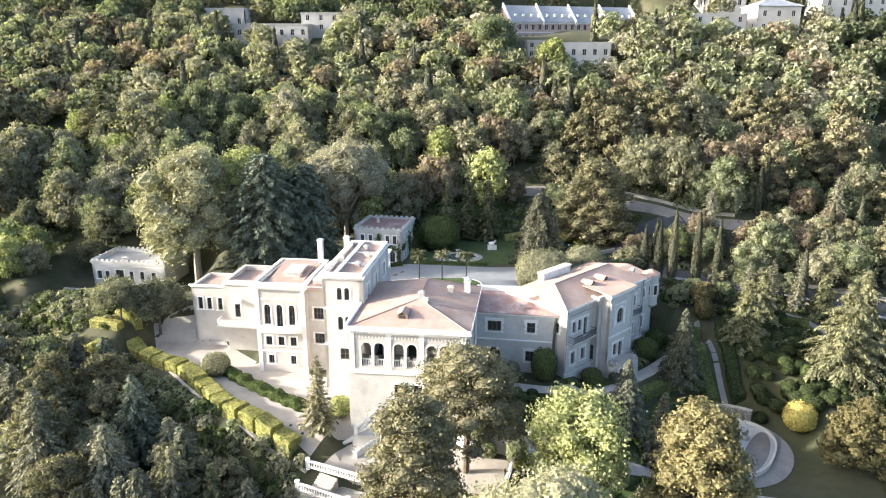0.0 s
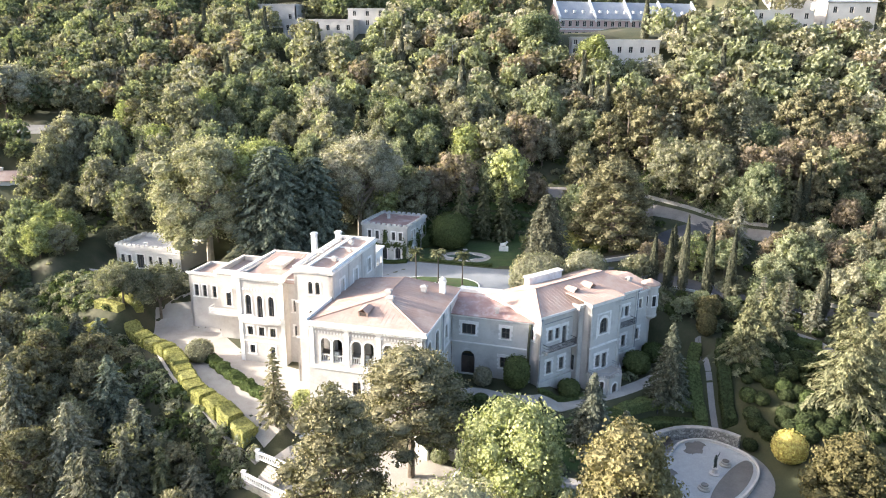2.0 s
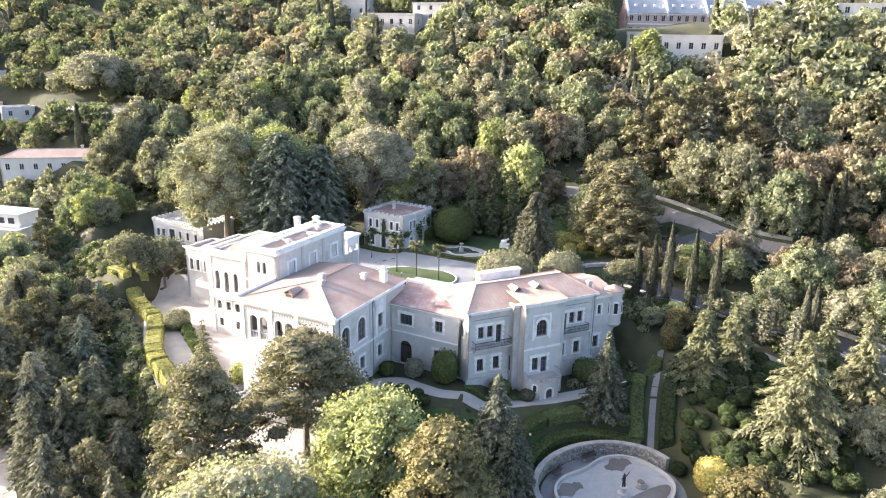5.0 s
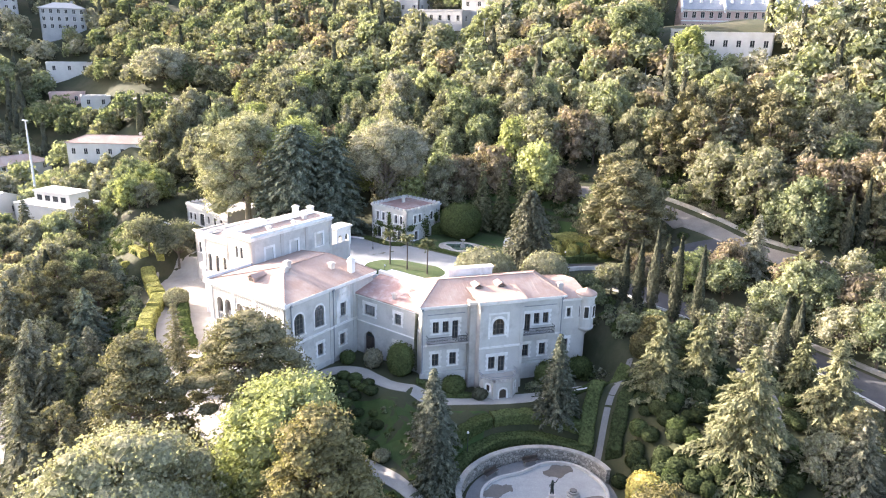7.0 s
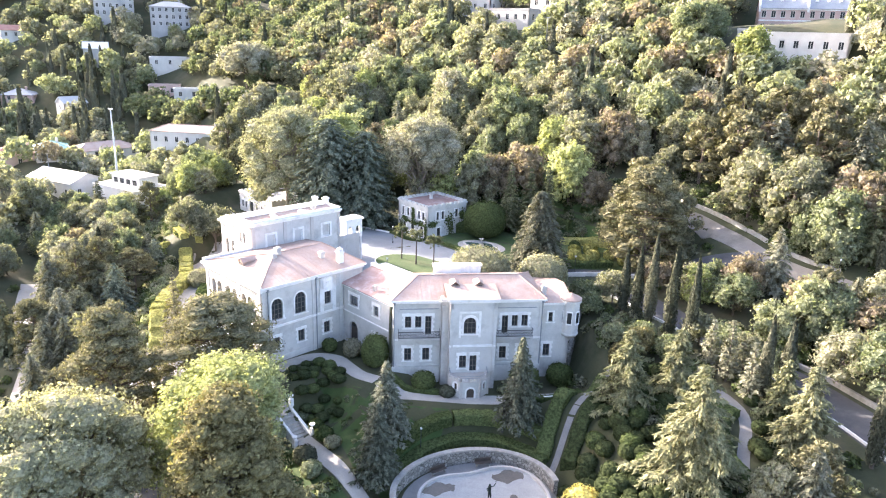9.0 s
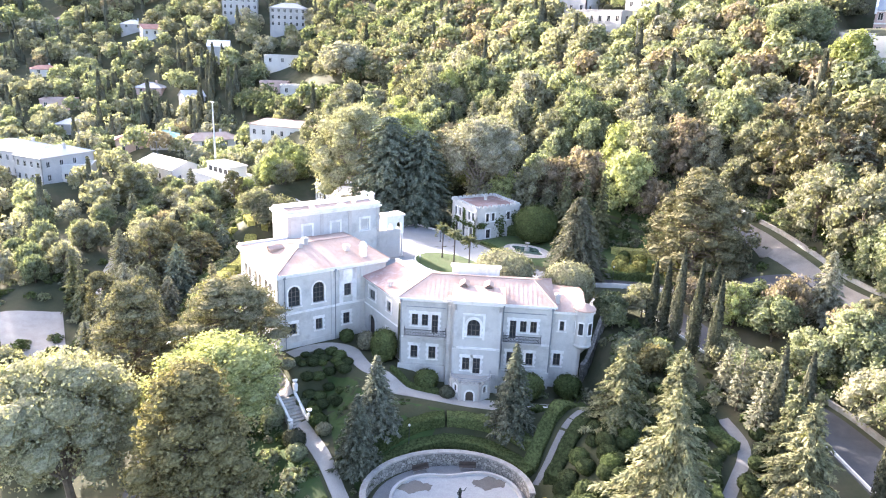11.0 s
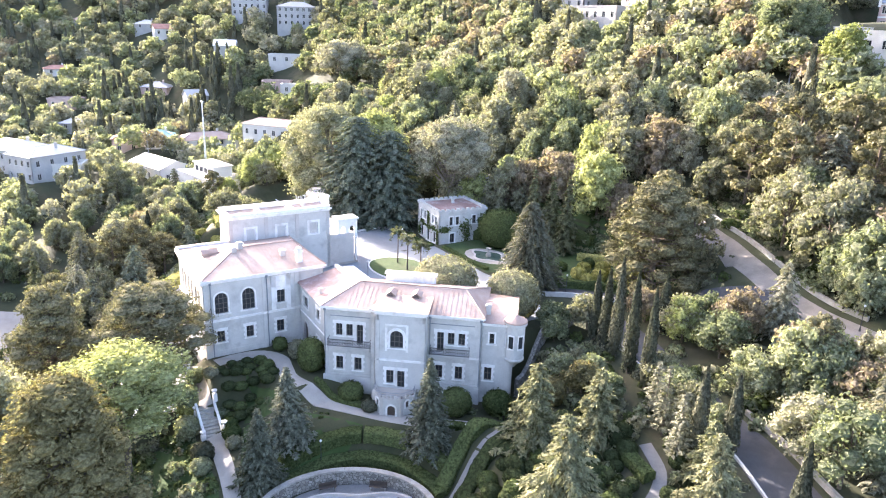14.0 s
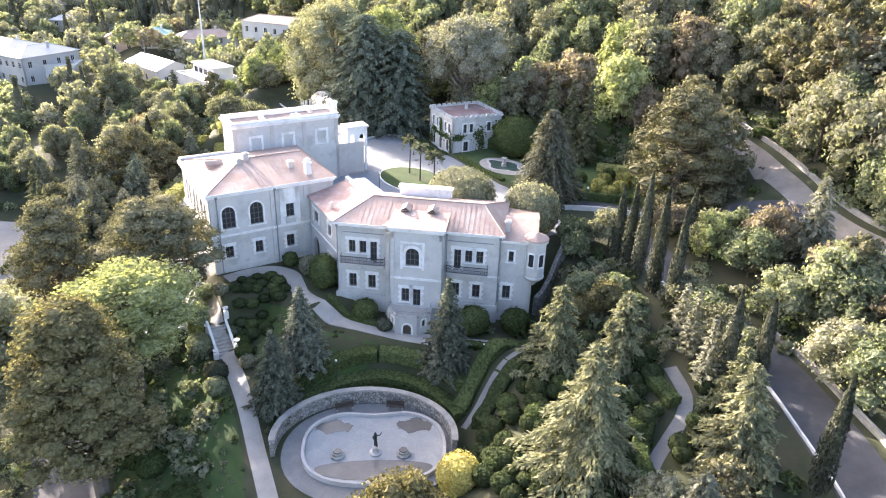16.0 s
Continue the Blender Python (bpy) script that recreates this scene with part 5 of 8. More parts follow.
def crown_centres(rng, n, r, zc, rz):
    """Clump centres spread over an upright ellipsoid, more towards its top."""
    out = []
    for k in range(n):
        f = (k + 0.5) / n
        cz = 1 - 1.55 * f
        rad = math.sqrt(max(0.0, 1 - min(1, abs(cz)) ** 2)) if abs(cz) < 1 else 0
        a = 2.39996 * k + rng.uniform(-.4, .4)
        s = rng.uniform(.5, .8)
        out.append((r * rad * s * math.cos(a), r * rad * s * math.sin(a), zc + rz * cz * rng.uniform(.55, .8)))
    return out


def broadleaf(seed, h, r, mat, bark=BARK, clumps=15, leaves=1300, size=0.5, low=0.28, crown_name="crown", tri=False, ball=(6, 4)):
    rng = np.random.default_rng(seed)
    zc, rz = h * (low + 1) / 2, h * (1 - low) / 2
    cs = crown_centres(rng, clumps, r, zc, rz)
    tr = Shape().tube([(0, 0, -1.2), (0, 0, h * .15), (.03 * h * rng.uniform(-1, 1), .03 * h * rng.uniform(-1, 1), h * .4), (0, 0, h * .72)], [h * .028, h * .022, h * .017, h * .006], 7)
    for c in cs[::2]:
        z0 = h * rng.uniform(.25, .45)
        tr.tube([(0, 0, z0), (c[0] * .5, c[1] * .5, (z0 + c[2]) / 2 + .2), c], [h * .012, h * .008, h * .003], 5)
    lv, core = Leaves(seed, tri), Shape()
    for c in cs:
        br = r * rng.uniform(.30, .46) * (15 / clumps) ** .25
        rr = (br, br, br * rng.uniform(.65, .9))
        lv.blob(c, rr, int(leaves / clumps), size, jitter=.65, shell=(.62, 1.2))
        core.ball(c, [q * .66 for q in rr], *ball)
    return tr.mesh("trunk", bark), lv.mesh(crown_name, mat, core)


def pine(seed, h, r, mat, leaves=4000, size=0.32, clumps=40, low=0.4, flat=0.5, tri=False):
    """A spreading pine: clumps of needles at the ends of visible limbs."""
    rng = np.random.default_rng(seed)
    tr = Shape().tube([(0, 0, -1.2), (.1, 0, h * .3), (-.1, .15, h * .6), (.1, 0, h * .93)], [h * .03, h * .024, h * .017, h * .005], 8)
    lv, core = Leaves(seed, tri), Shape()
    for k in range(clumps):
        f = k / clumps
        z = h * (low + (1 - low) * f)
        reach = r * (1 - .75 * f ** 2.2) * rng.uniform(.45, 1.0)
        a = 2.39996 * k
        c = (reach * math.cos(a), reach * math.sin(a), z + rng.uniform(-.3, .5) * 1.2)
        z0 = min(z - .05 * h, h * .85)
        tr.tube([(0, 0, z0), (c[0] * .5, c[1] * .5, (z0 + c[2]) / 2), c], [h * .009, h * .006, h * .003], 5)
        br = r * rng.uniform(.2, .32)
        lv.blob(c, (br, br, br * flat), int(leaves / clumps), size, up=.4, jitter=.5, shell=(.6, 1.08))
        core.ball(c, (br * .62, br * .62, br * flat * .62), *((5, 3) if tri else (6, 4)))
    return tr.mesh("trunk", BARK), lv.mesh("crown", mat, core)


def conifer(seed, h, r, mat, whorls=22, arms=9, steps=7, size=0.5, droop=0.25, low=0.06, power=0.85, bark=BARK):
    """Tiers of spreading or drooping boughs on a straight trunk."""
    rng = np.random.default_rng(seed)
    tr = Shape().tube([(0, 0, -1.0), (0, 0, h * .5), (0, 0, h * .98)], [h * .022, h * .013, h * .003], 7)
    lv = Leaves(seed)
    P, N, A, S = [], [], [], []
    for k in range(whorls):
        f = (k + rng.uniform(0, .6)) / whorls
        z = h * (low + (1 - low) * f)
        reach = r * (1 - f) ** power + .12
        n = max(4, int(arms * (1 - .45 * f)))
        for i in range(n):
            a = 2 * math.pi * (i / n) + k * 1.3 + rng.uniform(-.25, .25)
            L = reach * rng.uniform(.72, 1.12)
            d = np.array([math.cos(a), math.sin(a), 0])
            if L > 1.2 and i % 2 == 0:
                tr.tube([(0, 0, z), tuple(d * L * .8 + np.array([0, 0, z - droop * L * .5]))], [.05, .015], 4)
            m = max(2, int(steps * (L / r) ** .5) + 1)
            for j in range(m):
                t = (j + .6) / m
                drop = -droop * L * t * t + .08 * L * t
                w = .28 * L * (1 - t) + .12
                for e in (-1, 0, 1):
                    side = np.array([-d[1], d[0], 0]) * e * w * rng.uniform(.5, 1)
                    P.append(d * L * t + side + np.array([0, 0, z + drop - abs(e) * .06 * L * droop * 2 + rng.uniform(-.08, .08)]))
                    N.append(np.array([0, 0, 1]) + d * .45 + .4 * rng.normal(size=3))
                    A.append(d + .6 * e * np.array([-d[1], d[0], 0]) + np.array([0, 0, -droop * t * 1.2]))
                    S.append(size * (.6 + .5 * (L / r)))
    P, N, A, S = np.array(P), np.array(N), np.array(A), np.array(S)
    lv.quad(P, N, 1.0, 1.7, A)
    q = lv.quads[0]
    lv.quads[0] = q.mean(1, keepdims=True) + (q - q.mean(1, keepdims=True)) * S[:, None, None]
    return tr.mesh("trunk", bark), lv.mesh("crown", mat)


def deodar(seed, h, r, mat, whorls=20, arms=7, power=.9, droop=.34, sprig=.5):
    """A deodar: airy tiers of long uneven boughs that arch down at their ends, hung with fine sprigs, under a slim leader."""
    rng = np.random.default_rng(seed)
    tr = Shape().tube([(0, 0, -1.0), (0, 0, h * .5), (.05, 0, h * .97)], [h * .024, h * .014, h * .003], 7)
    P, N, A, S = [], [], [], []
    for k in range(whorls):
        f = (k + rng.uniform(0, .35)) / whorls
        z = h * (.04 + .95 * f)
        reach = r * (1 - f) ** power + .25
        n = max(4, int(round(arms * (1 - .35 * f))))
        for i in range(n):
            a = 2 * math.pi * i / n + k * 2.4 + rng.uniform(-.35, .35)
            L = reach * rng.uniform(.55, 1.12)
            d, side = np.array([math.cos(a), math.sin(a), 0]), np.array([-math.sin(a), math.cos(a), 0])
            lift, sag = rng.uniform(.05, .22) * L, droop * L * rng.uniform(.7, 1.3)
            at = lambda t: d * L * t + np.array([0, 0, z + lift * t - sag * t ** 2.4])
            if L > .9:
                tr.tube([tuple(at(t)) for t in (0, .45, .9)], [.05 + .008 * L, .04, .012], 4)
            m = max(4, int(L * 5.0))
            for q in range(m):
                t = (q + rng.uniform(.2, .9)) / m
                w = (.34 * L * (1 - t) ** .8 + .1) * min(1, t * 3)
                for e in (-1, -.5, 0, .5, 1):
                    o = at(t) + side * e * w * rng.uniform(.7, 1.1) + np.array([0, 0, -abs(e) * w * .35 + rng.uniform(-.06, .06)])
                    P.append(o)
                    N.append(np.array([0, 0, 1.0]) + .35 * d + .55 * rng.normal(size=3))
                    A.append(d * .8 + side * e * .9 + np.array([0, 0, -.5 * t - .3 * abs(e)]))
                    S.append(sprig * rng.uniform(.75, 1.2))
    P, N, A, S = (np.array(v) for v in (P, N, A, S))
    lv = Leaves(seed).quad(P, N, 1.0, 2.1, A, .12)
    q = lv.quads[0]
    lv.quads[0] = q.mean(1, keepdims=True) + (q - q.mean(1, keepdims=True)) * S[:, None, None]
    return tr.mesh("trunk", BARK), lv.mesh("crown", mat)


def cypress(seed, h, r, mat, leaves=1600, size=0.4):
    rng = np.random.default_rng(seed)
    t = rng.uniform(0, 1, leaves) ** .85
    rad = r * np.sin(np.pi * np.clip(.06 + .94 * t, 0, 1) ** .55) ** .8 * rng.uniform(.75, 1.08, leaves)
    a = rng.uniform(0, 2 * np.pi, leaves)
    rad = rad * (1 + .14 * np.sin(a * 3 + t * 9))
    d = np.stack([np.cos(a), np.sin(a), np.full(leaves, .25)], 1)
    P = np.stack([rad * np.cos(a), rad * np.sin(a), h * (.03 + .97 * t)], 1)
    lv = Leaves(seed).quad(P, d + .35 * rng.normal(size=(leaves, 3)), size, 1.6, np.tile([0, 0, 1.0], (leaves, 1)))
    tr = Shape().tube([(0, 0, -1), (0, 0, h * .5), (0, 0, h * .93)], [r * .3, r * .2, .03], 6)
    core = Shape().lathe(0, 0, [(.05, .1), (r * .55, h * .12), (r * .62, h * .35), (r * .4, h * .7), (.04, h * .95)], 8)
    return tr.mesh("trunk", BARK), lv.mesh("crown", mat, core)


def clipped(seed, rx, ry, h, mat, leaves=900, size=0.28, box=2.4, base=0.0, tri=False):
    """A clipped shrub: a rounded body close-set with leaves. box: 2 for a ball, more for a squarer shape."""
    rng = np.random.default_rng(seed)

    def body(u, v):
        cu, su, cv, sv = np.cos(u), np.sin(u), np.cos(v), np.sin(v)
        p = lambda c: np.sign(c) * np.abs(c) ** (2 / box)
        return np.stack([rx * p(cv) * p(cu), ry * p(cv) * p(su), base + h * (.5 + .5 * p(sv))], -1)
    u, v = rng.uniform(0, 2 * np.pi, leaves), np.arcsin(rng.uniform(-.75, 1, leaves))
    P = body(u, v)
    N = (P - np.array([0, 0, base + h / 2])) / np.array([rx ** 2, ry ** 2, (h / 2) ** 2])
    lv = Leaves(seed, tri).quad(P * (1 + .03 * rng.normal(size=(leaves, 1))), N / np.linalg.norm(N, axis=1, keepdims=True) + .35 * rng.normal(size=(leaves, 3)), size)
    core = Shape()
    nu, nv = 14, 8
    g = [[tuple(body(np.array(2 * np.pi * i / nu), np.array(-np.pi / 2 + np.pi * j / nv)) * np.array([.96, .96, .975])) for i in range(nu)] for j in range(nv + 1)]
    core.v = [p for row in g for p in row]
    core.f = [(j * nu + i, j * nu + (i + 1) % nu, (j + 1) * nu + (i + 1) % nu, (j + 1) * nu + i) for j in range(nv) for i in range(nu)]
    return lv.mesh("crown", mat, core)


def shrub_thing(name, x, y, me, label, category, group="", z=None, sink=0.1):
    ob = thing(name, x, y, (ground_z(x, y) if z is None else z) - sink, label, category, group)
    new("crown", me).parent = ob
    return ob


def hedge(name, pts, w, h, mat, label, seed, size=0.3, dens=26, lift=0.0, group="clipped hedges", wob=0.06, level=None):
    """A clipped hedge swept along a line on the ground."""
    rng = np.random.default_rng(seed)
    line = spline([p[:2] for p in pts], .6)
    core = Shape()
    P, N = [], []
    rows = []
    for i, p in enumerate(line):
        d = (line[min(i + 1, len(line) - 1)] - line[max(i - 1, 0)]).normalized()
        q = Vector((-d.y, d.x, 0))
        z = (ground_z(p.x, p.y) if level is None else level) + lift
        ww, hh = w / 2 * (1 + wob * math.sin(i * 1.7 + seed)), h * (1 + wob * math.sin(i * 1.1 + 2 * seed))
        rows.append([p + q * -ww + Vector((0, 0, z - .5)), p + q * -ww * .97 + Vector((0, 0, z + hh * .85)), p + q * -ww * .75 + Vector((0, 0, z + hh)),
                     p + q * ww * .75 + Vector((0, 0, z + hh)), p + q * ww * .97 + Vector((0, 0, z + hh * .85)), p + q * ww + Vector((0, 0, z - .5))])
    core.v = [tuple(v) for row in rows for v in row]
    for i in range(len(rows) - 1):
        for k in range(5):
            a, b = i * 6 + k, (i + 1) * 6 + k
            core.f.append((a, b, b + 1, a + 1))
            A, B, C, D = (np.array(core.v[j]) for j in (a, b, b + 1, a + 1))
            nn = np.cross(B - A, D - A)
            area = np.linalg.norm(nn)
            n = rng.poisson(dens * area)
            if n and area > 1e-4:
                s, t = rng.uniform(0, 1, (n, 1)), rng.uniform(0, 1, (n, 1))
                P.append((A * (1 - s) + B * s) * (1 - t) + (D * (1 - s) + C * s) * t + nn / area * -rng.uniform(-.03, .08, (n, 1)))
                N.append(np.tile(-nn / area, (n, 1)) + .5 * rng.normal(size=(n, 3)))
    e = len(rows) - 1
    core.f += [tuple(range(6)), tuple(e * 6 + k for k in reversed(range(6)))]
    P, N = np.concatenate(P), np.concatenate(N)
    if np.mean(np.sum(N * np.array([0, 0, 1]), 1)) < 0:
        N = -N
    me = Leaves(seed).quad(P, N, size).mesh("hedge", mat, core)
    return tagged(new(name, me), label, "hedge", group)


# ---- grounds: pool, fountain, stairs, walls, outbuildings ----
pool = thing("pool", POOL[0], POOL[1], POOL_Z, "drained stone basin with white kerb and wet silt", "pool")
PY = POOL_YAW


def bean(k, n=72):
    """Outline of the basin: an oval drawn in at the middle of its far side."""
    out = []
    for i in range(n):
        t = 2 * math.pi * i / n
        u, v = 7.3 * math.copysign(abs(math.cos(t)) ** .78, math.cos(t)), 5.5 * math.copysign(abs(math.sin(t)) ** .8, math.sin(t))
        if v > 0:
            v -= .75 * math.exp(-(u / 2.6) ** 2)
        u, v = u * k, v * k
        c, s = math.cos(radians(PY)), math.sin(radians(PY))
        out.append((POOL[0] + u * c - v * s, POOL[1] + u * s + v * c))
    return out


def pool_xy(u, v):
    c, s = math.cos(radians(PY)), math.sin(radians(PY))
    return POOL[0] + u * c - v * s, POOL[1] + u * s + v * c


part("basin", Shape().slab(bean(.99), POOL_Z - .6, POOL_Z - .05), BASIN, pool)
part("kerb", Shape().ring(bean(1.02), bean(.975), POOL_Z - .6, POOL_Z + .3), STUCCO_PALE, pool, "white stone kerb")
for u, v, a, b in ((-4.4, 3.2, 2.0, 1.0), (4.3, 3.2, 1.9, 1.1)):
    x, y = pool_xy(u, v)
    e = [(px + .25 * math.sin(5 * i), py + .2 * math.cos(4 * i)) for i, (px, py) in enumerate(ellipse(x, y, a, b, PY, 26))]
    part("silt", Shape().slab(e, POOL_Z - .08, POOL_Z - .03), WET, pool, "dark wet silt")
wet = [pool_xy(5.9 * math.cos(t), -3.1 + 1.75 * math.sin(t) - (.0 if math.sin(t) < 0 else .7 * math.sin(t))) for t in [2 * math.pi * i / 30 for i in range(30)]]
part("silt", Shape().slab(wet, POOL_Z - .08, POOL_Z - .02), WET, pool, "dark wet silt")
laid("apron", patch(ellipse(*pool_xy(-.6, -.3), 8.9, 7.6, PY, 44, 2.1), 0.12, 1.2), APRON, "pale paving round the drained basin", "paving")
for u in (-3.7, 3.0):
    x, y = pool_xy(u, -1.3)
    s = Shape().lathe(x, y, [(.75, POOL_Z - .1), (.8, POOL_Z + .15), (.55, POOL_Z + .25), (.6, POOL_Z + .5)], 8)
    pl = thing("pool_planter", x, y, POOL_Z, "small stone planter standing in the drained basin", "planter", "basin planters")
    part("tub", s, STONE, pl)
    part("soil", Shape().lathe(x, y, [(.45, POOL_Z + .48), (.4, POOL_Z + .62)], 8), WET, pl)
x, y = pool_xy(.15, -1.0)
tagged(part("statue_plinth", Shape().lathe(x, y, [(.62, POOL_Z - .1), (.66, POOL_Z + .1), (.36, POOL_Z + .22), (.3, POOL_Z + .74), (.4, POOL_Z + .84)], 10), STUCCO_PALE), "pale stone plinth standing in the drained basin", "plinth")
st = Shape()
st.tube([(x - .1, y, POOL_Z + .85), (x - .08, y, POOL_Z + 1.35), (x, y, POOL_Z + 1.7)], [.09, .11, .14], 7)
st.tube([(x + .14, y + .1, POOL_Z + .85), (x + .1, y + .05, POOL_Z + 1.35), (x, y, POOL_Z + 1.7)], [.09, .11, .14], 7)
st.tube([(x, y, POOL_Z + 1.65), (x, y, POOL_Z + 2.0), (x, y, POOL_Z + 2.3)], [.17, .19, .2], 8)
st.lathe(x, y, [(.06, POOL_Z + 2.3), (.13, POOL_Z + 2.42), (.12, POOL_Z + 2.55), (.03, POOL_Z + 2.65)], 8)
st.tube([(x, y, POOL_Z + 2.25), (x + .3, y + .3, POOL_Z + 2.3), (x + .5, y + .45, POOL_Z + 2.75)], [.07, .06, .04], 6)
st.tube([(x, y, POOL_Z + 2.25), (x - .25, y - .15, POOL_Z + 1.95), (x - .2, y - .1, POOL_Z + 1.65)], [.07, .06, .04], 6)
tagged(part("statue", st, BRONZE), "dark bronze statue with a raised arm on a plinth", "statue")

# retaining wall round the far side of the basin
arc = [radians(a) for a in range(-8, 190, 3)]


def wall_line(grow):
    return [pool_xy(-1.0 + (9.1 + grow) * math.cos(a), (7.5 + grow) * math.sin(a)) for a in arc]


ret = thing("retaining_wall", POOL[0], POOL[1] + 9, POOL_Z, "curved rubble-stone retaining wall behind the basin", "wall", kind="structure")
part("masonry", Shape().ring(wall_line(.5), wall_line(0), POOL_Z - .8, POOL_Z + 1.35, False), RUBBLE, ret)
cope_o, cope_i = wall_line(.6), wall_line(-.1)
for k in range(0, len(arc) - 2, 2):
    a, b, c, d = cope_o[k], cope_o[k + 2], cope_i[k + 2], cope_i[k]
    mid = tuple(sum(q[e] for q in (a, b, c, d)) / 4 for e in (0, 1))
    a, b, c, d = [(q[0] + (mid[0] - q[0]) * .02, q[1] + (mid[1] - q[1]) * .02) for q in (a, b, c, d)]
    part("coping_stone", Shape().hexa([(*a, POOL_Z + 1.35), (*d, POOL_Z + 1.35), (*c, POOL_Z + 1.35), (*b, POOL_Z + 1.35), (*a, POOL_Z + 1.55), (*d, POOL_Z + 1.55), (*c, POOL_Z + 1.55), (*b, POOL_Z + 1.55)]), STONE, ret)
for u, a in ((-3.4, 162), (2.2, 138)):
    bx, by = pool_xy(u, 6.0)
    bm_ = pose(bx, by, POOL_Z, 0, 0, a - 90)
    bench = thing("garden_bench", bx, by, POOL_Z, "plain wooden garden bench against the retaining wall", "bench", "garden benches")
    part("seat", Shape().box(-1, -.25, .4, 1, .25, .47).moved(bm_), WOOD_DARK, bench)
    part("backrest", Shape().box(-1, .2, .5, 1, .27, .9).moved(bm_), WOOD_DARK, bench)
    for xx in (-.8, .8):
        part("leg", Shape().box(xx - .06, -.2, -.1, xx + .06, .2, .4).moved(bm_), STONE, bench)

# walk and stairs running down past the hall
def stair(name, a, b, za, zb, width, label, n=None, wall=True):
    """A straight flight from a (upper, level za) to b (lower, level zb), with cheek walls."""
    a, b = Vector((*a, 0)), Vector((*b, 0))
    d = b - a
    L = d.length
    m = pose(a.x, a.y, 0, 0, 0, math.degrees(math.atan2(d.y, d.x)))
    n = n or max(3, round((za - zb) / .17))
    ob = thing(name, a.x, a.y, za, label, "stairs", kind="structure")
    for k in range(n):
        part("step", Shape().box(L * k / n, -width / 2, min(za, zb) - .8, L * (k + 1) / n + .02, width / 2, za - (za - zb) * (k + 1) / (n)).moved(m), STONE if "grey" in label else PATH, ob)
    if wall:
        for y in (-width / 2 - .3, width / 2):
            part("cheek", Shape().hexa([(-.3, y, zb - 1), (L + .2, y, zb - 1), (L + .2, y + .3, zb - 1), (-.3, y + .3, zb - 1), (-.3, y, za + .45), (L + .2, y, zb + .45), (L + .2, y + .3, zb + .45), (-.3, y + .3, za + .45)]).moved(m), TRIM, ob)
    return ob


laid("walk_upper", ribbon([(3.6, 77.9), (7.4, 77.2), (11.0, 76.5)], 1.7, .1), PATH, "pale stone walk between flights of stairs", "path")
laid("walk_lower", ribbon([(15.3, 75.8), (21, 74.7), (26.8, 73.4), (32, 72.0), (37.8, 70.4), (44, 68.6)], 1.8, .1), PATH, "pale stone walk down through the garden", "path")
stair("stairs", (2.6, 78.6), (4.6, 77.3), ground_z(1.5, 78.8) + .6, ground_z(4.8, 77.3) + .1, 1.9, "pale stone garden stairs beside the hall", 7)
stair("stairs", (10.9, 76.5), (15.4, 75.8), ground_z(10.7, 76.5) + .2, ground_z(15.6, 75.8) + .05, 1.9, "grey stone garden stairs with white cheek walls", 9)
for x, y in ((10.9, 77.8), (10.7, 75.3), (15.6, 77.1), (15.3, 74.5)):
    z = ground_z(x, y)
    ur = thing("garden_urn", x, y, z, "white stone urn on a pedestal at the stairs", "urn", "garden urns")
    part("pedestal", Shape().box(x - .25, y - .25, z - .3, x + .25, y + .25, z + .9), TRIM, ur)
    part("bowl", Shape().lathe(x, y, [(.12, z + .9), (.1, z + 1.05), (.32, z + 1.25), (.36, z + 1.4)], 10), TRIM, ur)

# double stair and balustrades below the loggia
zp = -3.55
stair("loggia_stairs", (-8.5, 80.4), (-11.6, 77.6), ground_z(-9.5, 79) + .9, zp + .05, 2.4, "white stone stairs with balustrades below the loggia", 9)
z_l = -1.9
bal_w = thing("garden_balustrade", -6, 78.8, zp, "white stone balustrade below the loggia", "balustrade", "balustrades")
balustrade([(-11.0, 78.6, z_l), (-8.6, 80.6, -0.6)], bal_w)
balustrade([(-7.6, 79.2, z_l), (-3.6, 78.7, z_l)], bal_w)
part("base", Shape().slab([(-11.4, 78.3), (-3.3, 78.2), (-3.3, 79.4), (-8.2, 81.2)], zp - 1.5, z_l), STUCCO, bal_w)
bal_s = thing("garden_balustrade", -12, 71, zp, "white stone balustrade edging the patio", "balustrade", "balustrades")
balustrade([(-16.3, 73.9, zp), (-9.3, 70.7, zp), (-4.8, 69.0, zp)], bal_s)
balustrade([(-17.2, 71.6, zp - 1.5), (-10.8, 68.4, zp - 1.5)], bal_s)
part("base", Shape().slab([(-16.6, 74.1), (-17.6, 71.4), (-11, 68.0), (-4.6, 68.6), (-4.6, 69.3), (-9.3, 71)], zp - 4, zp - 1.5), STONE, bal_s)
stair("patio_stairs", (-13.5, 72.4), (-14.8, 70.2), zp, zp - 1.5, 2.6, "pale stone flight down from the patio", 8, False)
balustrade([(8.7, 74.8, -3.2), (6.8, 68.4, -3.3)], thing("garden_balustrade", 7.7, 71.5, -3.3, "white stone balustrade at the patio's end", "balustrade", "balustrades"))

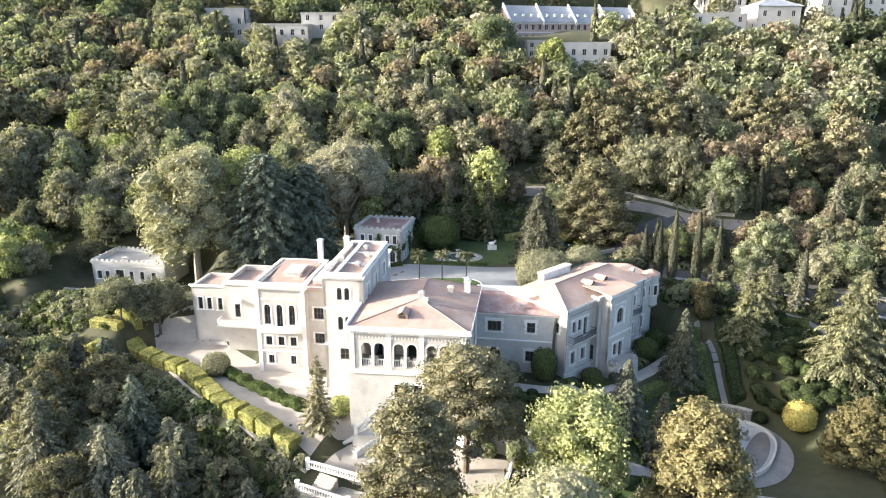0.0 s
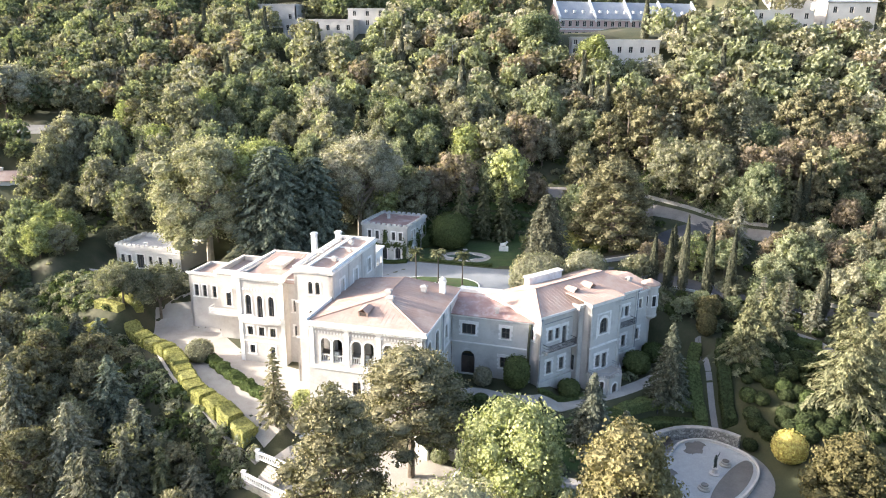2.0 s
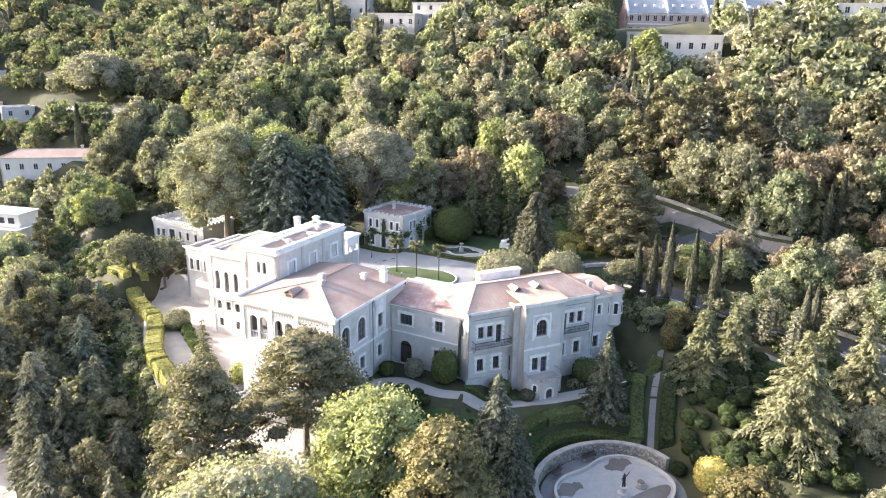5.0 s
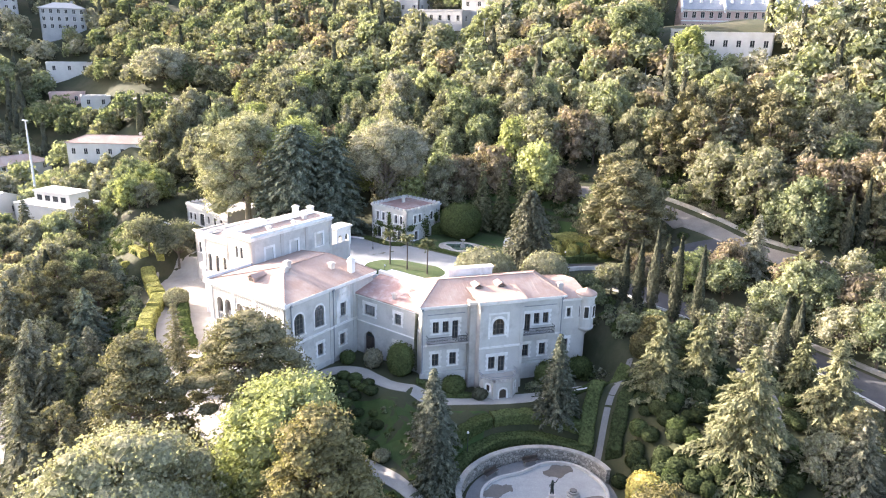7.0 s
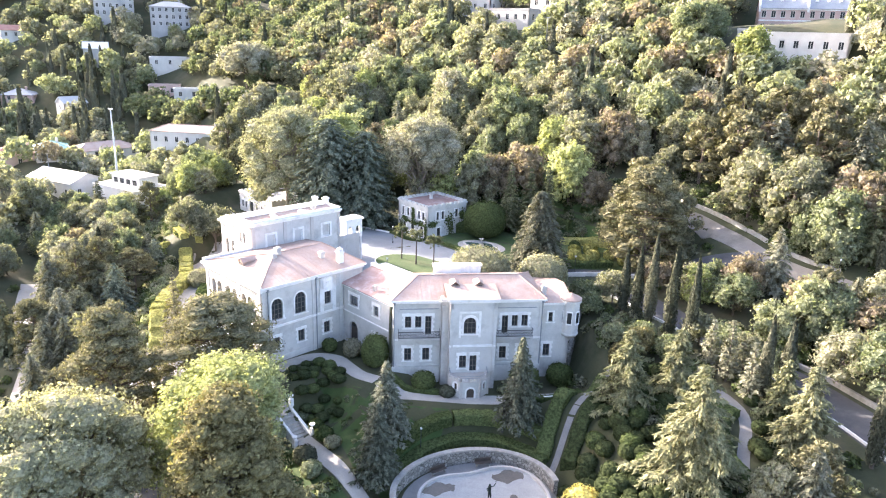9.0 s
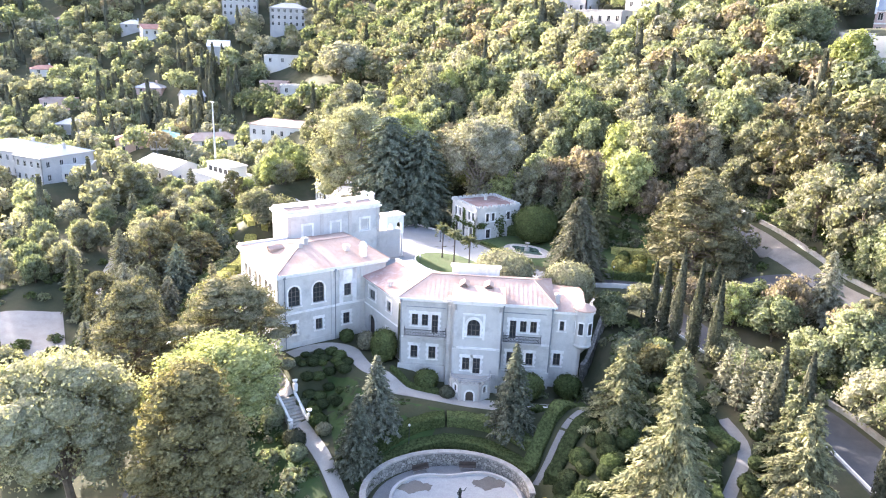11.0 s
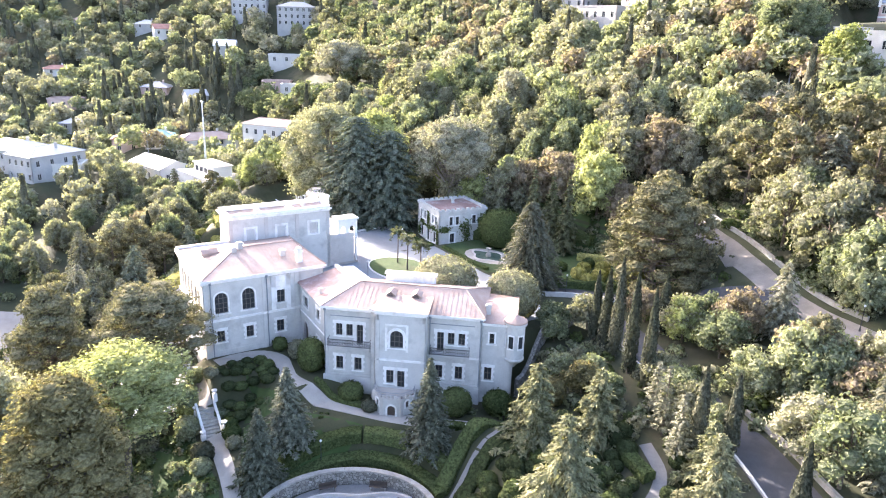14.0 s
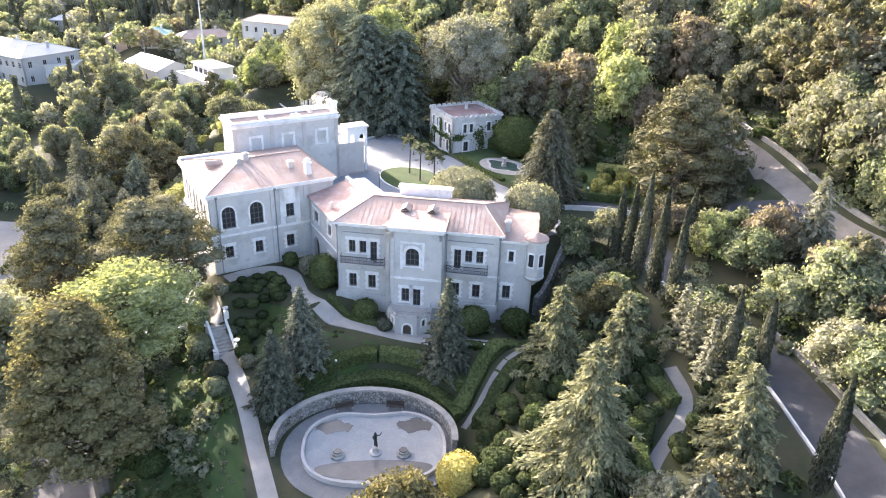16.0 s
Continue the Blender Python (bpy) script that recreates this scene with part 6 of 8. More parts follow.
# courtyard fountain, kerbs, palms and the garden bed
fx, fy = 2.9, 131.4
fz = ground_z(fx, fy)
fountain = thing("fountain", fx, fy, fz, "shallow lobed stone fountain basin with green water", "fountain")
lob = [(fx + (3.6 + .55 * math.cos(4 * t)) * math.cos(t), fy + (2.5 + .4 * math.cos(4 * t)) * math.sin(t)) for t in [2 * math.pi * i / 64 for i in range(64)]]
lob_i = [(fx + (x - fx) * .88, fy + (y - fy) * .86) for x, y in lob]
part("kerb", Shape().ring(lob, lob_i, fz - .3, fz + .22), STUCCO_PALE, fountain)
part("water", Shape().slab(lob_i, fz, fz + .12), WATER, fountain, "still green water")
part("spout", Shape().lathe(fx, fy, [(.5, fz + .1), (.45, fz + .6), (.15, fz + .8), (.12, fz + 1.3), (.45, fz + 1.5), (.5, fz + 1.6)], 10), STONE, fountain)
laid("fountain_paving", patch(ellipse(fx, fy, 4.9, 3.6, 0, 36), .09), PATH, "pale paving round the fountain", "paving")
kerb = Shape()
for a, b in (((-7, 127.1), (9.2, 124.9)), ((9.2, 124.9), (18, 125.2)), ((-24.5, 127.2), (-14, 128.5)), ((-26, 104.5), (-24.5, 127.2))):
    a, b = Vector((*a, 0)), Vector((*b, 0))
    q = Vector((-(b - a).y, (b - a).x, 0)).normalized() * .15
    kerb.hexa([a - q + Vector((0, 0, 4.8)), b - q + Vector((0, 0, 4.8)), b + q + Vector((0, 0, 4.8)), a + q + Vector((0, 0, 4.8)),
               a - q + Vector((0, 0, 5.3)), b - q + Vector((0, 0, 5.3)), b + q + Vector((0, 0, 5.3)), a + q + Vector((0, 0, 5.3))])
tagged(part("kerb", kerb, TRIM), "white stone kerb edging the courtyard", "kerb", kind="structure")
tagged(part("lawn_kerb", Shape().ring(ellipse(-0.6, 115.6, 7.6, 5.1, 6, 44), ellipse(-0.6, 115.6, 7.38, 4.88, 6, 44), 4.9, 5.22), TRIM), "white kerb round the oval lawn", "kerb", kind="structure")
for x, y in ((10.0, 137.0), (-1.0, 138.5)):
    z = ground_z(x, y)
    lion = Shape().box(x - .9, y - .5, z - .2, x + .9, y + .5, z + .9).tube([(x - .7, y, z + 1.2), (x + .2, y, z + 1.35), (x + .7, y, z + 1.9)], [.35, .4, .25], 8)
    tagged(part("garden_sculpture", lion, TRIM), "white stone animal sculpture on a plinth", "sculpture", "garden sculptures")


def palm(seed, h):
    rng = np.random.default_rng(seed)
    tr = Shape().tube([(0, 0, -.3), (.05, 0, h * .5), (0, .05, h)], [.15, .1, .12], 8)
    lv = Leaves(seed)
    for k in range(34):
        a, el = 2.39996 * k, rng.uniform(-.7, 1.0)
        L = rng.uniform(1.1, 1.5)
        d = np.array([math.cos(a), math.sin(a), 0])
        t = np.linspace(.15, 1, 7)[:, None]
        P = d * L * t * math.cos(el * .6) + np.array([0, 0, h]) + np.array([0, 0, 1]) * (L * t * math.sin(el) - .55 * L * t ** 2)
        N = np.tile([0, 0, 1.0], (7, 1)) + .4 * rng.normal(size=(7, 3))
        lv.quad(P, N, .5, 1.5, np.tile(d, (7, 1)))
    return tr.mesh("trunk", WOOD_DARK), lv.mesh("fronds", F_CEDAR)


for i, (x, y) in enumerate(((-4.2, 116.6), (-.2, 115.8), (4.0, 115.4))):
    plant("palm_tree", x, y, 5.0, "slim fan palm beside the oval lawn", "palm", *palm(40 + i, 6.0), "courtyard palms", ("trunk", "fronds"))


def lamp_post(x, y, z, h=3.2):
    ob = thing("lamp_post", x, y, z, "slim iron lamp post with a white globe", "lamp post", "lamp posts")
    part("post", Shape().lathe(x, y, [(.14, z - .3), (.12, z + .4), (.05, z + .6), (.04, z + h)], 8), IRON, ob)
    part("globe", Shape().lathe(x, y, [(.04, z + h), (.13, z + h + .08), (.15, z + h + .18), (.1, z + h + .3), (.02, z + h + .34)], 10), LAMP_WHITE, ob)


for x, y in ((0.5, 107.5), (-12, 123), (27.3, 84.0), (33.6, 92.5), (57, 143.6), (61, 140.5), (24, 128.5)):
    lamp_post(x, y, ground_z(x, y))

# gatehouse at the back of the courtyard
OUT = pose(-17.1, 130.5, 0, 0, 0, -12)
gate = thing("gatehouse", -12, 134, 5, "grey two-storey gatehouse with a crenellated parapet and rusty roof", "house")
ow = 9.4
wins = [(1.6, .7, 9.0, 10.6, False, "plain", (2, 2)), (3.2, .7, 9.0, 10.6, False, "plain", (2, 2)), (6.6, .7, 9.0, 10.6, False, "plain", (2, 2)), (8.0, .7, 9.0, 10.6, False, "plain", (2, 2)),
        (2.0, 1.1, 5.4, 7.6, True, "plain", (2, 2)), (4.7, 1.1, 5.1, 7.6, True, "plain", (2, 2)), (7.5, 1.1, 5.4, 7.6, True, "plain", (2, 2))]
facade(OUT, ow, 3.5, 11.6, wins, gate, STUCCO)
facade(OUT @ pose(ow, 0, 0, 0, 0, 90), 10, 3.5, 11.6, [(2.5, .7, 9.0, 10.6, False, "plain", (2, 2)), (3.8, .7, 9.0, 10.6, False, "plain", (2, 2)), (7.4, .8, 9.0, 10.6, False, "plain", (2, 2)), (2.8, 1.0, 5.6, 7.4, False, "plain", (2, 2))], gate, STUCCO)
part("wall", wall_shape(10, 3.5, 11.6, [], .4).moved(OUT @ pose(0, 10, 0, 0, 0, -90)), STUCCO, gate)
part("wall", wall_shape(ow, 3.5, 11.6, [], .4).moved(OUT @ pose(ow, 10, 0, 0, 0, 180)), STUCCO, gate)
parapet(OUT, -.15, ow + .15, -.15, 10.15, 11.5, 11.75, gate, .4, STUCCO, 1.0)
part("roof", Shape().box(.2, .2, 11.2, ow - .2, 9.8, 11.62).moved(OUT), ROOF_OLD, gate, "rusty flat roof")
course(OUT, ow, 8.2, gate, 0, .12, .25, STUCCO)
chimney(OUT, 3, 6, 11, 12.8, gate, .5, .5, STUCCO)
ivy_rng = np.random.default_rng(88)
for face, spots_ in ((OUT, ((1.0, 6.4, .9, 1.4), (2.4, 8.2, .9, .5), (5.2, 8.0, 1.3, .6), (4.9, 9.6, .5, 1.2), (7.3, 8.1, 1.0, .5), (8.9, 7.0, .4, 2.2))), (OUT @ pose(ow, 0, 0, 0, 0, 90), ((1.2, 8.3, 1.2, .6), (5.4, 8.6, 1.3, 1.4), (5.9, 7.0, .8, 1.6), (8.8, 9.2, .7, 1.2)))):
    pos = np.concatenate([np.stack([ivy_rng.normal(cx, rx * .5, 170), -ivy_rng.uniform(.06, .2, 170), ivy_rng.normal(cz, rz * .5, 170)], 1) for cx, cz, rx, rz in spots_])
    pos[:, 2] = np.clip(pos[:, 2], 4.5, 11.2)
    pos[:, 0] = np.clip(pos[:, 0], .1, 9.3)
    me = Leaves(89).quad(pos, np.array([0, -1.0, .3]) + .5 * ivy_rng.normal(size=pos.shape), .3).mesh("creeper", F_HEDGE)
    me.transform(world_of(gate).inverted() @ face)
    new("creeper", me).parent = gate

# annex west of the palace
ANX = pose(-68.0, 129.4, 0, 0, 0, -8)
annex = thing("annex", -60, 130, 0.9, "low white annex with a flat roof and terrace", "house")
facade(ANX, 15, -1.5, 5.2, [(1.4, .9, 2.0, 3.6, False, "plain", (2, 2)), (3.0, .9, 2.0, 3.6, False, "plain", (2, 2)), (5.6, 1.7, 1.05, 3.9, False, "plain", (3, 1)), (8.0, .8, 2.0, 3.7, False, "plain", (2, 2)), (10.2, .8, 2.0, 3.7, False, "plain", (2, 2)), (12.6, .9, 2.0, 3.6, False, "plain", (2, 2))], annex, PLASTER_WHITE)
for q, L in ((pose(15, 0, 0, 0, 0, 90), 9), (pose(0, 9, 0, 0, 0, -90), 9), (pose(15, 9, 0, 0, 0, 180), 15)):
    part("wall", wall_shape(L, -1.5, 5.2, [], .4).moved(ANX @ q), PLASTER_WHITE, annex)
part("roof", Shape().box(.2, .2, 4.8, 14.8, 8.8, 5.0).moved(ANX), PLASTER_GREY, annex, "grey flat roof")
parapet(ANX, -.15, 15.15, -.15, 9.15, 5.1, 5.5, annex, .35, PLASTER_WHITE, 1.0)
course(ANX, 15, 4.5, annex, 0, .12, .2, PLASTER_WHITE)
part("terrace", Shape().box(-6, -4.2, -1.8, 16, .1, 0.75).box(-6, -4.2, .75, 16, -3.95, 1.3).moved(ANX), PLASTER_WHITE, annex)
part("dish", Shape().lathe(6.0, 1.5, [(.08, 5.0), (.09, 5.7), (.45, 6.0), (.47, 6.05)], 10).moved(ANX), METAL_WHITE, annex)

# low terrace walls
def low_wall(name, pts, h, label, mat=STONE, th=.4, level=None):
    line = spline(pts, 1.5)
    s = Shape()
    for a, b in zip(line, line[1:]):
        q = Vector((-(b - a).y, (b - a).x, 0)).normalized() * th / 2
        za = level if level is not None else ground_z(a.x, a.y)
        zb = level if level is not None else ground_z(b.x, b.y)
        up = Vector((0, 0, 1))
        s.hexa([a - q + up * (za - 1.5), b - q + up * (zb - 1.5), b + q + up * (zb - 1.5), a + q + up * (za - 1.5), a - q + up * (za + h), b - q + up * (zb + h), b + q + up * (zb + h), a + q + up * (za + h)])
    return tagged(part(name, s, mat), label, "wall", kind="structure")


low_wall("wall_drive", [(28, 159.6), (36, 155.2), (42, 151.6), (50, 146.2), (56, 143.8), (61, 142.6)], .6, "low stone wall along the drive", STONE)
low_wall("wall_road", [(58, 121.2), (66, 116.8), (80, 107.4), (96, 93.6)], .6, "stone retaining wall above the asphalt road", STONE)
low_wall("kerb_road", [(33, 123.3), (40, 121.7), (46, 119.2), (55, 115.7), (65, 110.4), (78, 101.1), (94, 88)], .35, "white kerb along the asphalt road", TRIM, .2)
low_wall("wall_wing", [(33.2, 109.6), (31.5, 116), (31.5, 121.6)], 2.6, "rough stone retaining wall at the end of the wing", RUBBLE, .6)
low_wall("wall_court", [(20, 123.0), (26, 129.8), (34.5, 135.5)], .7, "pale kerb wall along the court drive", STUCCO)
low_wall("wall_path", [(33.2, 96.0), (36.5, 99.9), (39.5, 103.2)], .9, "low white pierced garden wall by the path", TRIM, .25)
low_wall("wall_hillpath", [(-40, 147.6), (-20, 155.8), (-9, 158.8), (1, 159.9)], .8, "low retaining wall above the hill path", STONE)
low_wall("wall_hedge", [(-48, 103.2), (-41.5, 96.2), (-33, 86.6), (-25, 79.6), (-16.5, 73.8)], .2, "pale kerb wall beneath the hedges", PATH)
laid("steps_left", ribbon([(-57, 82.5), (-54, 78)], 2.0, .12), PATH, "pale stone garden steps", "path")
laid("patio_left", patch([(-52, 70), (-45, 73.5), (-41, 70), (-48, 66)], .07), PATH, "pinkish paved garden clearing", "paving")


def near_line(x, y, pts, d):
    for (x0, y0), (x1, y1) in zip([p[:2] for p in pts], [p[:2] for p in pts][1:]):
        vx, vy = x1 - x0, y1 - y0
        t = max(0, min(1, ((x - x0) * vx + (y - y0) * vy) / (vx * vx + vy * vy)))
        if math.hypot(x - x0 - t * vx, y - y0 - t * vy) < d:
            return True
    return False


# ---- clipped hedges and shrubs ----
west_h = spline([(-48.6, 101.5), (-42.6, 97.6), (-37.5, 94.2), (-32.6, 88.2), (-28.0, 83.2), (-22.0, 79.2), (-15.6, 75.2)], .25)
seg, k = 12, 0
for i in range(0, len(west_h) - seg, seg):
    a, b = west_h[i], west_h[i + seg - 2]
    hedge("clipped_hedge", [(a.x, a.y), ((a.x + b.x) / 2, (a.y + b.y) / 2), (b.x, b.y)], 2.5, 1.55 + .15 * (k % 2), F_HEDGE_LIME, "square-clipped golden hedge block beside the west path", 100 + k, .26, 22)
    k += 1
hedge("clipped_hedge", [(-32.7, 95.2), (-27.9, 91.0), (-22.4, 86.6), (-18.2, 83.6)], 1.7, 1.1, F_HEDGE, "loose green hedge beside the west path", 131, .32, 20, wob=.2)
for i, (a, b, w) in enumerate((((-56, 104.5), (-51, 103), 1.6), ((-58, 100.5), (-52, 99.5), 1.6), ((-66, 103), (-60, 102), 1.4), ((-63, 98), (-58, 96.8), 1.4), ((-53, 107), (-49, 105), 1.4), ((-72, 97), (-66, 96), 1.4), ((-27, 71), (-20, 67.5), 2.0), ((-70, 90), (-63, 88), 1.5))):
    hedge("clipped_hedge", [a, ((a[0] + b[0]) / 2, (a[1] + b[1]) / 2), b], w, 1.2, F_HEDGE_LIME, "square-clipped golden hedge block in the west garden", 140 + i, .26, 20)


def ring_pts(r, a0, a1, n=14):
    return [(POOL[0] + r * math.cos(radians(a0 + (a1 - a0) * k / n)), POOL[1] + r * .94 * math.sin(radians(a0 + (a1 - a0) * k / n))) for k in range(n + 1)]


hedge("clipped_hedge", ring_pts(10.6, 78, 212), 1.8, .95, F_HEDGE, "low curved box hedge above the basin", 160, .24, 24)
hedge("clipped_hedge", ring_pts(12.7, 88, 142), 1.8, .95, F_HEDGE, "low curved box hedge on the upper bank", 161, .24, 24)
hedge("clipped_hedge", ring_pts(12.7, 143.5, 200), 1.8, .95, F_HEDGE, "low curved box hedge on the upper bank", 162, .24, 24)
hedge("clipped_hedge", [(39.6, 92.2), (38.9, 96), (39.1, 100.5), (40.8, 105)], 1.8, 1.25, F_HEDGE, "long clipped hedge along the stepped side path", 163, .2, 30, wob=.1)
hedge("clipped_hedge", [(43.2, 91.8), (42.9, 95.5), (43.3, 100), (44.2, 103.5)], 1.8, 1.25, F_BALL, "long clipped hedge along the stepped side path", 164, .2, 30, wob=.1)
hedge("clipped_hedge", [(33.4, 97.2), (35.4, 98.6), (37.0, 101.0), (38.4, 103.8)], 1.3, .9, F_HEDGE, "low rounded hedge along the palace path", 175, .2, 30, wob=.1)
hedge("clipped_hedge", [(24.6, 92.2), (20.6, 90.0), (17.2, 88.9)], .8, .6, F_HEDGE, "low edging hedge along the wing", 166, .22, 24)
hedge("clipped_hedge", [(-8, 144.5), (2, 147.2), (13, 147.5)], 1.8, 1.4, F_HEDGE, "tall garden hedge below the hill path", 167, .3, 20)
hedge("clipped_hedge", [(-8.5, 134.4), (-5.5, 138), (-2.5, 141)], 1.6, 2.2, F_HEDGE, "dense dark hedge behind the fountain", 173, .28, 20)
hedge("clipped_hedge", [(-5.5, 128.0), (2, 126.9), (8.4, 126.2)], .8, .5, F_HEDGE, "low hedge along the court kerb", 174, .22, 22)
hedge("clipped_hedge", [(13, 144.0), (20, 146), (28, 145.5)], 1.6, 1.2, F_HEDGE_LIME, "sunlit clipped garden hedge", 168, .3, 20)
hedge("clipped_hedge", [(-17.5, 128.6), (-12, 127.2), (-7.6, 126.6)], 1.2, .6, F_HEDGE, "low hedge before the gatehouse", 169, .24, 22)
hedge("clipped_hedge", [(15, 127.8), (21, 131.5), (27, 137)], 1.4, 1.2, F_HEDGE, "garden hedge beside the court drive", 170, .28, 20)
hedge("clipped_hedge", [(57, 100.8), (60, 96), (66, 92.5)], 1.6, 1.2, F_HEDGE, "clipped hedge below the road", 171, .28, 20)
hedge("clipped_hedge", [(46, 108), (52, 105.5), (58, 103.5)], 1.5, 1.1, F_HEDGE, "clipped hedge below the road", 172, .28, 20)

BALLS = [clipped(200 + k, 1, 1, 1.75, (F_HEDGE, F_BALL, F_BALL, F_HEDGE_LIME)[k], 900, .17, 2.3, 0.0, True) for k in range(4)]


def ball(x, y, r, k=0, label="round clipped evergreen shrub in the garden", h=1.0, group="clipped balls"):
    ob = shrub_thing("clipped_shrub", x, y, BALLS[k], label, "shrub", group)
    ob.matrix_basis = ob.matrix_basis @ Matrix.Diagonal((r, r, r * h, 1))
    return ob


for i, (x, y, r) in enumerate(((45.5, 93.6, 1.1), (47.6, 95.6, 1.0), (49.8, 93.4, 1.2), (46.0, 90.6, 1.1), (48.6, 98.0, 1.1), (51.6, 96.4, 1.0), (46.6, 98.6, 1.0), (49.2, 90.0, 1.1), (52.4, 91.6, 1.2), (44.9, 88.4, .9),
                               (50.6, 87.2, 1.0), (47.2, 101.4, 1.1), (53.6, 98.8, .9), (45.6, 104.6, 1.0), (54.6, 94.2, 1.0), (55.4, 88.8, 1.1), (58.4, 91.0, 1.0), (44.8, 97.0, .9), (57.5, 98.3, 1.1), (61.5, 99.5, 1.0))):
    ball(x, y, r, i % 2)
br = np.random.default_rng(77)
rows_done = [(45.5, 93.6), (48.4, 84.9), (46.2, 99.3), (57.0, 91.6), (50.5, 104.2)]
for i in range(900):
    x, y = br.uniform(43.6, 63), br.uniform(85.5, 108)
    r = br.uniform(.7, 1.15)
    if math.hypot(x - POOL[0], y - POOL[1]) < 11.0 or any(math.hypot(x - a, y - b) < 1.4 for a, b in rows_done) or y > 150 - .72 * x + 2 or near_line(x, y, [(62.2, 93.5), (60, 100.2), (57.8, 105.4), (54.4, 107.6)], 1.6) or near_line(x, y, SIDE_PATH, 4.0) or len(rows_done) > 150:
        continue
    rows_done.append((x, y))
    ball(x, y, r, (1, 2, 2)[int(br.integers(3))], "round clipped evergreen shrub in the shaded garden", .95)
bed_done = []
for i in range(700):
    x, y = br.uniform(6.4, 17.6), br.uniform(78.2, 86.2)
    r = br.uniform(.62, .95)
    if y < 80.6 - (x - 6.0) * .34 or y < 77.9 + max(0, x - 12) * .45 or near_line(x, y, PATH_SPINE, 1.7) or any(math.hypot(x - a, y - b) < 1.18 for a, b in bed_done) or x + .8 * (y - 80) > 17.4:
        continue
    bed_done.append((x, y))
    ball(x, y, r, (0, 1, 0, 2)[i % 4], "low clipped cushion shrub in the bed below the hall", .62, "bed of cushion shrubs")
for x, y in ((18.5, 139), (20.5, 141.5), (22.5, 138.2), (24.5, 141), (17, 142), (26, 143), (15.5, 137), (20, 136), (23, 134.8), (28, 139.5)):
    ball(x, y, RNG.uniform(.9, 1.3), 3 if x > 17 else 0, "round clipped garden shrub in the sun", 1.0, "garden shrubs")
for i, (x, y, rx, h, lab, mat) in enumerate(((14.2, 89.9, 1.75, 4.6, "tall dark clipped evergreen against the palace wall", F_HEDGE), (21.4, 91.6, 1.5, 2.5, "dark clipped evergreen against the wing", F_HEDGE),
                                       (31.6, 100.6, 1.9, 3.3, "dark rounded evergreen beside the bay", F_HEDGE), (34.6, 104.9, 1.7, 3.0, "rounded evergreen at the end of the wing", F_HEDGE),
                                       (5.9, 89.3, 1.0, 1.9, "clipped dark ball beside the hall", F_HEDGE), (9.6, 90.2, 1.25, 2.6, "pale flowering shrub beside the arched door", F_PALE),
                                       (-33.6, 94.6, 2.0, 3.2, "loose round shrub at the forecourt", F_OLIVE), (-13.6, 83.2, 1.3, 2.8, "yellow-green shrub at the foot of the loggia", F_FRESH),
                                       (-.6, 137.4, 3.9, 7.0, "large dark round bush beside the gatehouse", F_HEDGE), (9.0, 74.9, 1.3, 3.6, "tall clipped topiary beside the stairs", F_OAK), (9.5, 74.6, 1.2, 2.0, "round clipped shrub beside the stairs", F_HEDGE_LIME), (25.6, 63.2, 1.5, 2.2, "rounded shrub on the lower lawn", F_HEDGE), (23.4, 62.4, 1.2, 1.8, "rounded shrub on the lower lawn", F_HEDGE), (48.4, 84.9, 2.0, 3.9, "golden clipped dome beside the basin", F_DOME),
                                       (4.6, 77.9, 1.4, 1.6, "low shrub at the corner of the hall", F_OAK), (32.8, 64.0, 1.6, 2.4, "rounded shrub on the lower lawn", F_HEDGE), (31.2, 62.0, 1.3, 2.0, "rounded shrub on the lower lawn", F_HEDGE),
                                       (42.3, 106.4, 1.4, 3.6, "loose orange-tinged garden shrub", F_GOLD), (25, 92.2, 1.0, 1.5, "dark shrub at the foot of the bay", F_CYPRESS), (-8.6, 82.5, 1.1, 1.4, "low shrub below the loggia", F_OLIVE),
                                       (18.6, 73.2, 1.3, 2.2, "dark shrub beside the stairs", F_CYPRESS), (12.4, 73.6, 1.5, 2.6, "dark shrub beside the stairs", F_OAK), (20.8, 72.2, 1.2, 1.8, "dark shrub beside the walk", F_OAK), (15.4, 77.9, .9, 1.3, "small shrub at the stairs", F_HEDGE), (17.6, 77.2, 1.1, 1.5, "small shrub beside the garden walk", F_HEDGE), (19.6, 76.7, 1.0, 1.3, "small shrub beside the garden walk", F_OLIVE), (5.6, 76.4, 1.1, 1.6, "shrub at the head of the stairs", F_OAK), (7.6, 78.6, 1.0, 1.4, "pale-tipped shrub above the stairs", F_OLIVE), (12.6, 77.9, .9, 1.2, "small shrub at the stairs", F_OAK))):
    shrub_thing("shrub", x, y, clipped(300 + i, rx, rx, h, mat, int(330 * rx * rx ** .5 * h ** .5), .27, 2.3), lab, "shrub")
shrub_thing("clipped_dome", 16.9, 110.4, clipped(330, 4.7, 4.2, 8.0, F_OLIVE, 4200, .34, 2.3), "huge clipped dome of evergreen in the courtyard", "tree", "courtyard domes", 5.0)
shrub_thing("clipped_dome", 24.6, 116.4, clipped(331, 3.6, 3.5, 7.1, F_OLIVE, 3200, .34, 2.3), "tall clipped dome of evergreen in the courtyard", "tree", "courtyard domes", 5.0)

# ---- single trees ----
def tree_at(name, x, y, label, category, meshes, group="", dz=0.0):
    return plant(name, x, y, ground_z(x, y) + dz, label, category, *meshes, group)


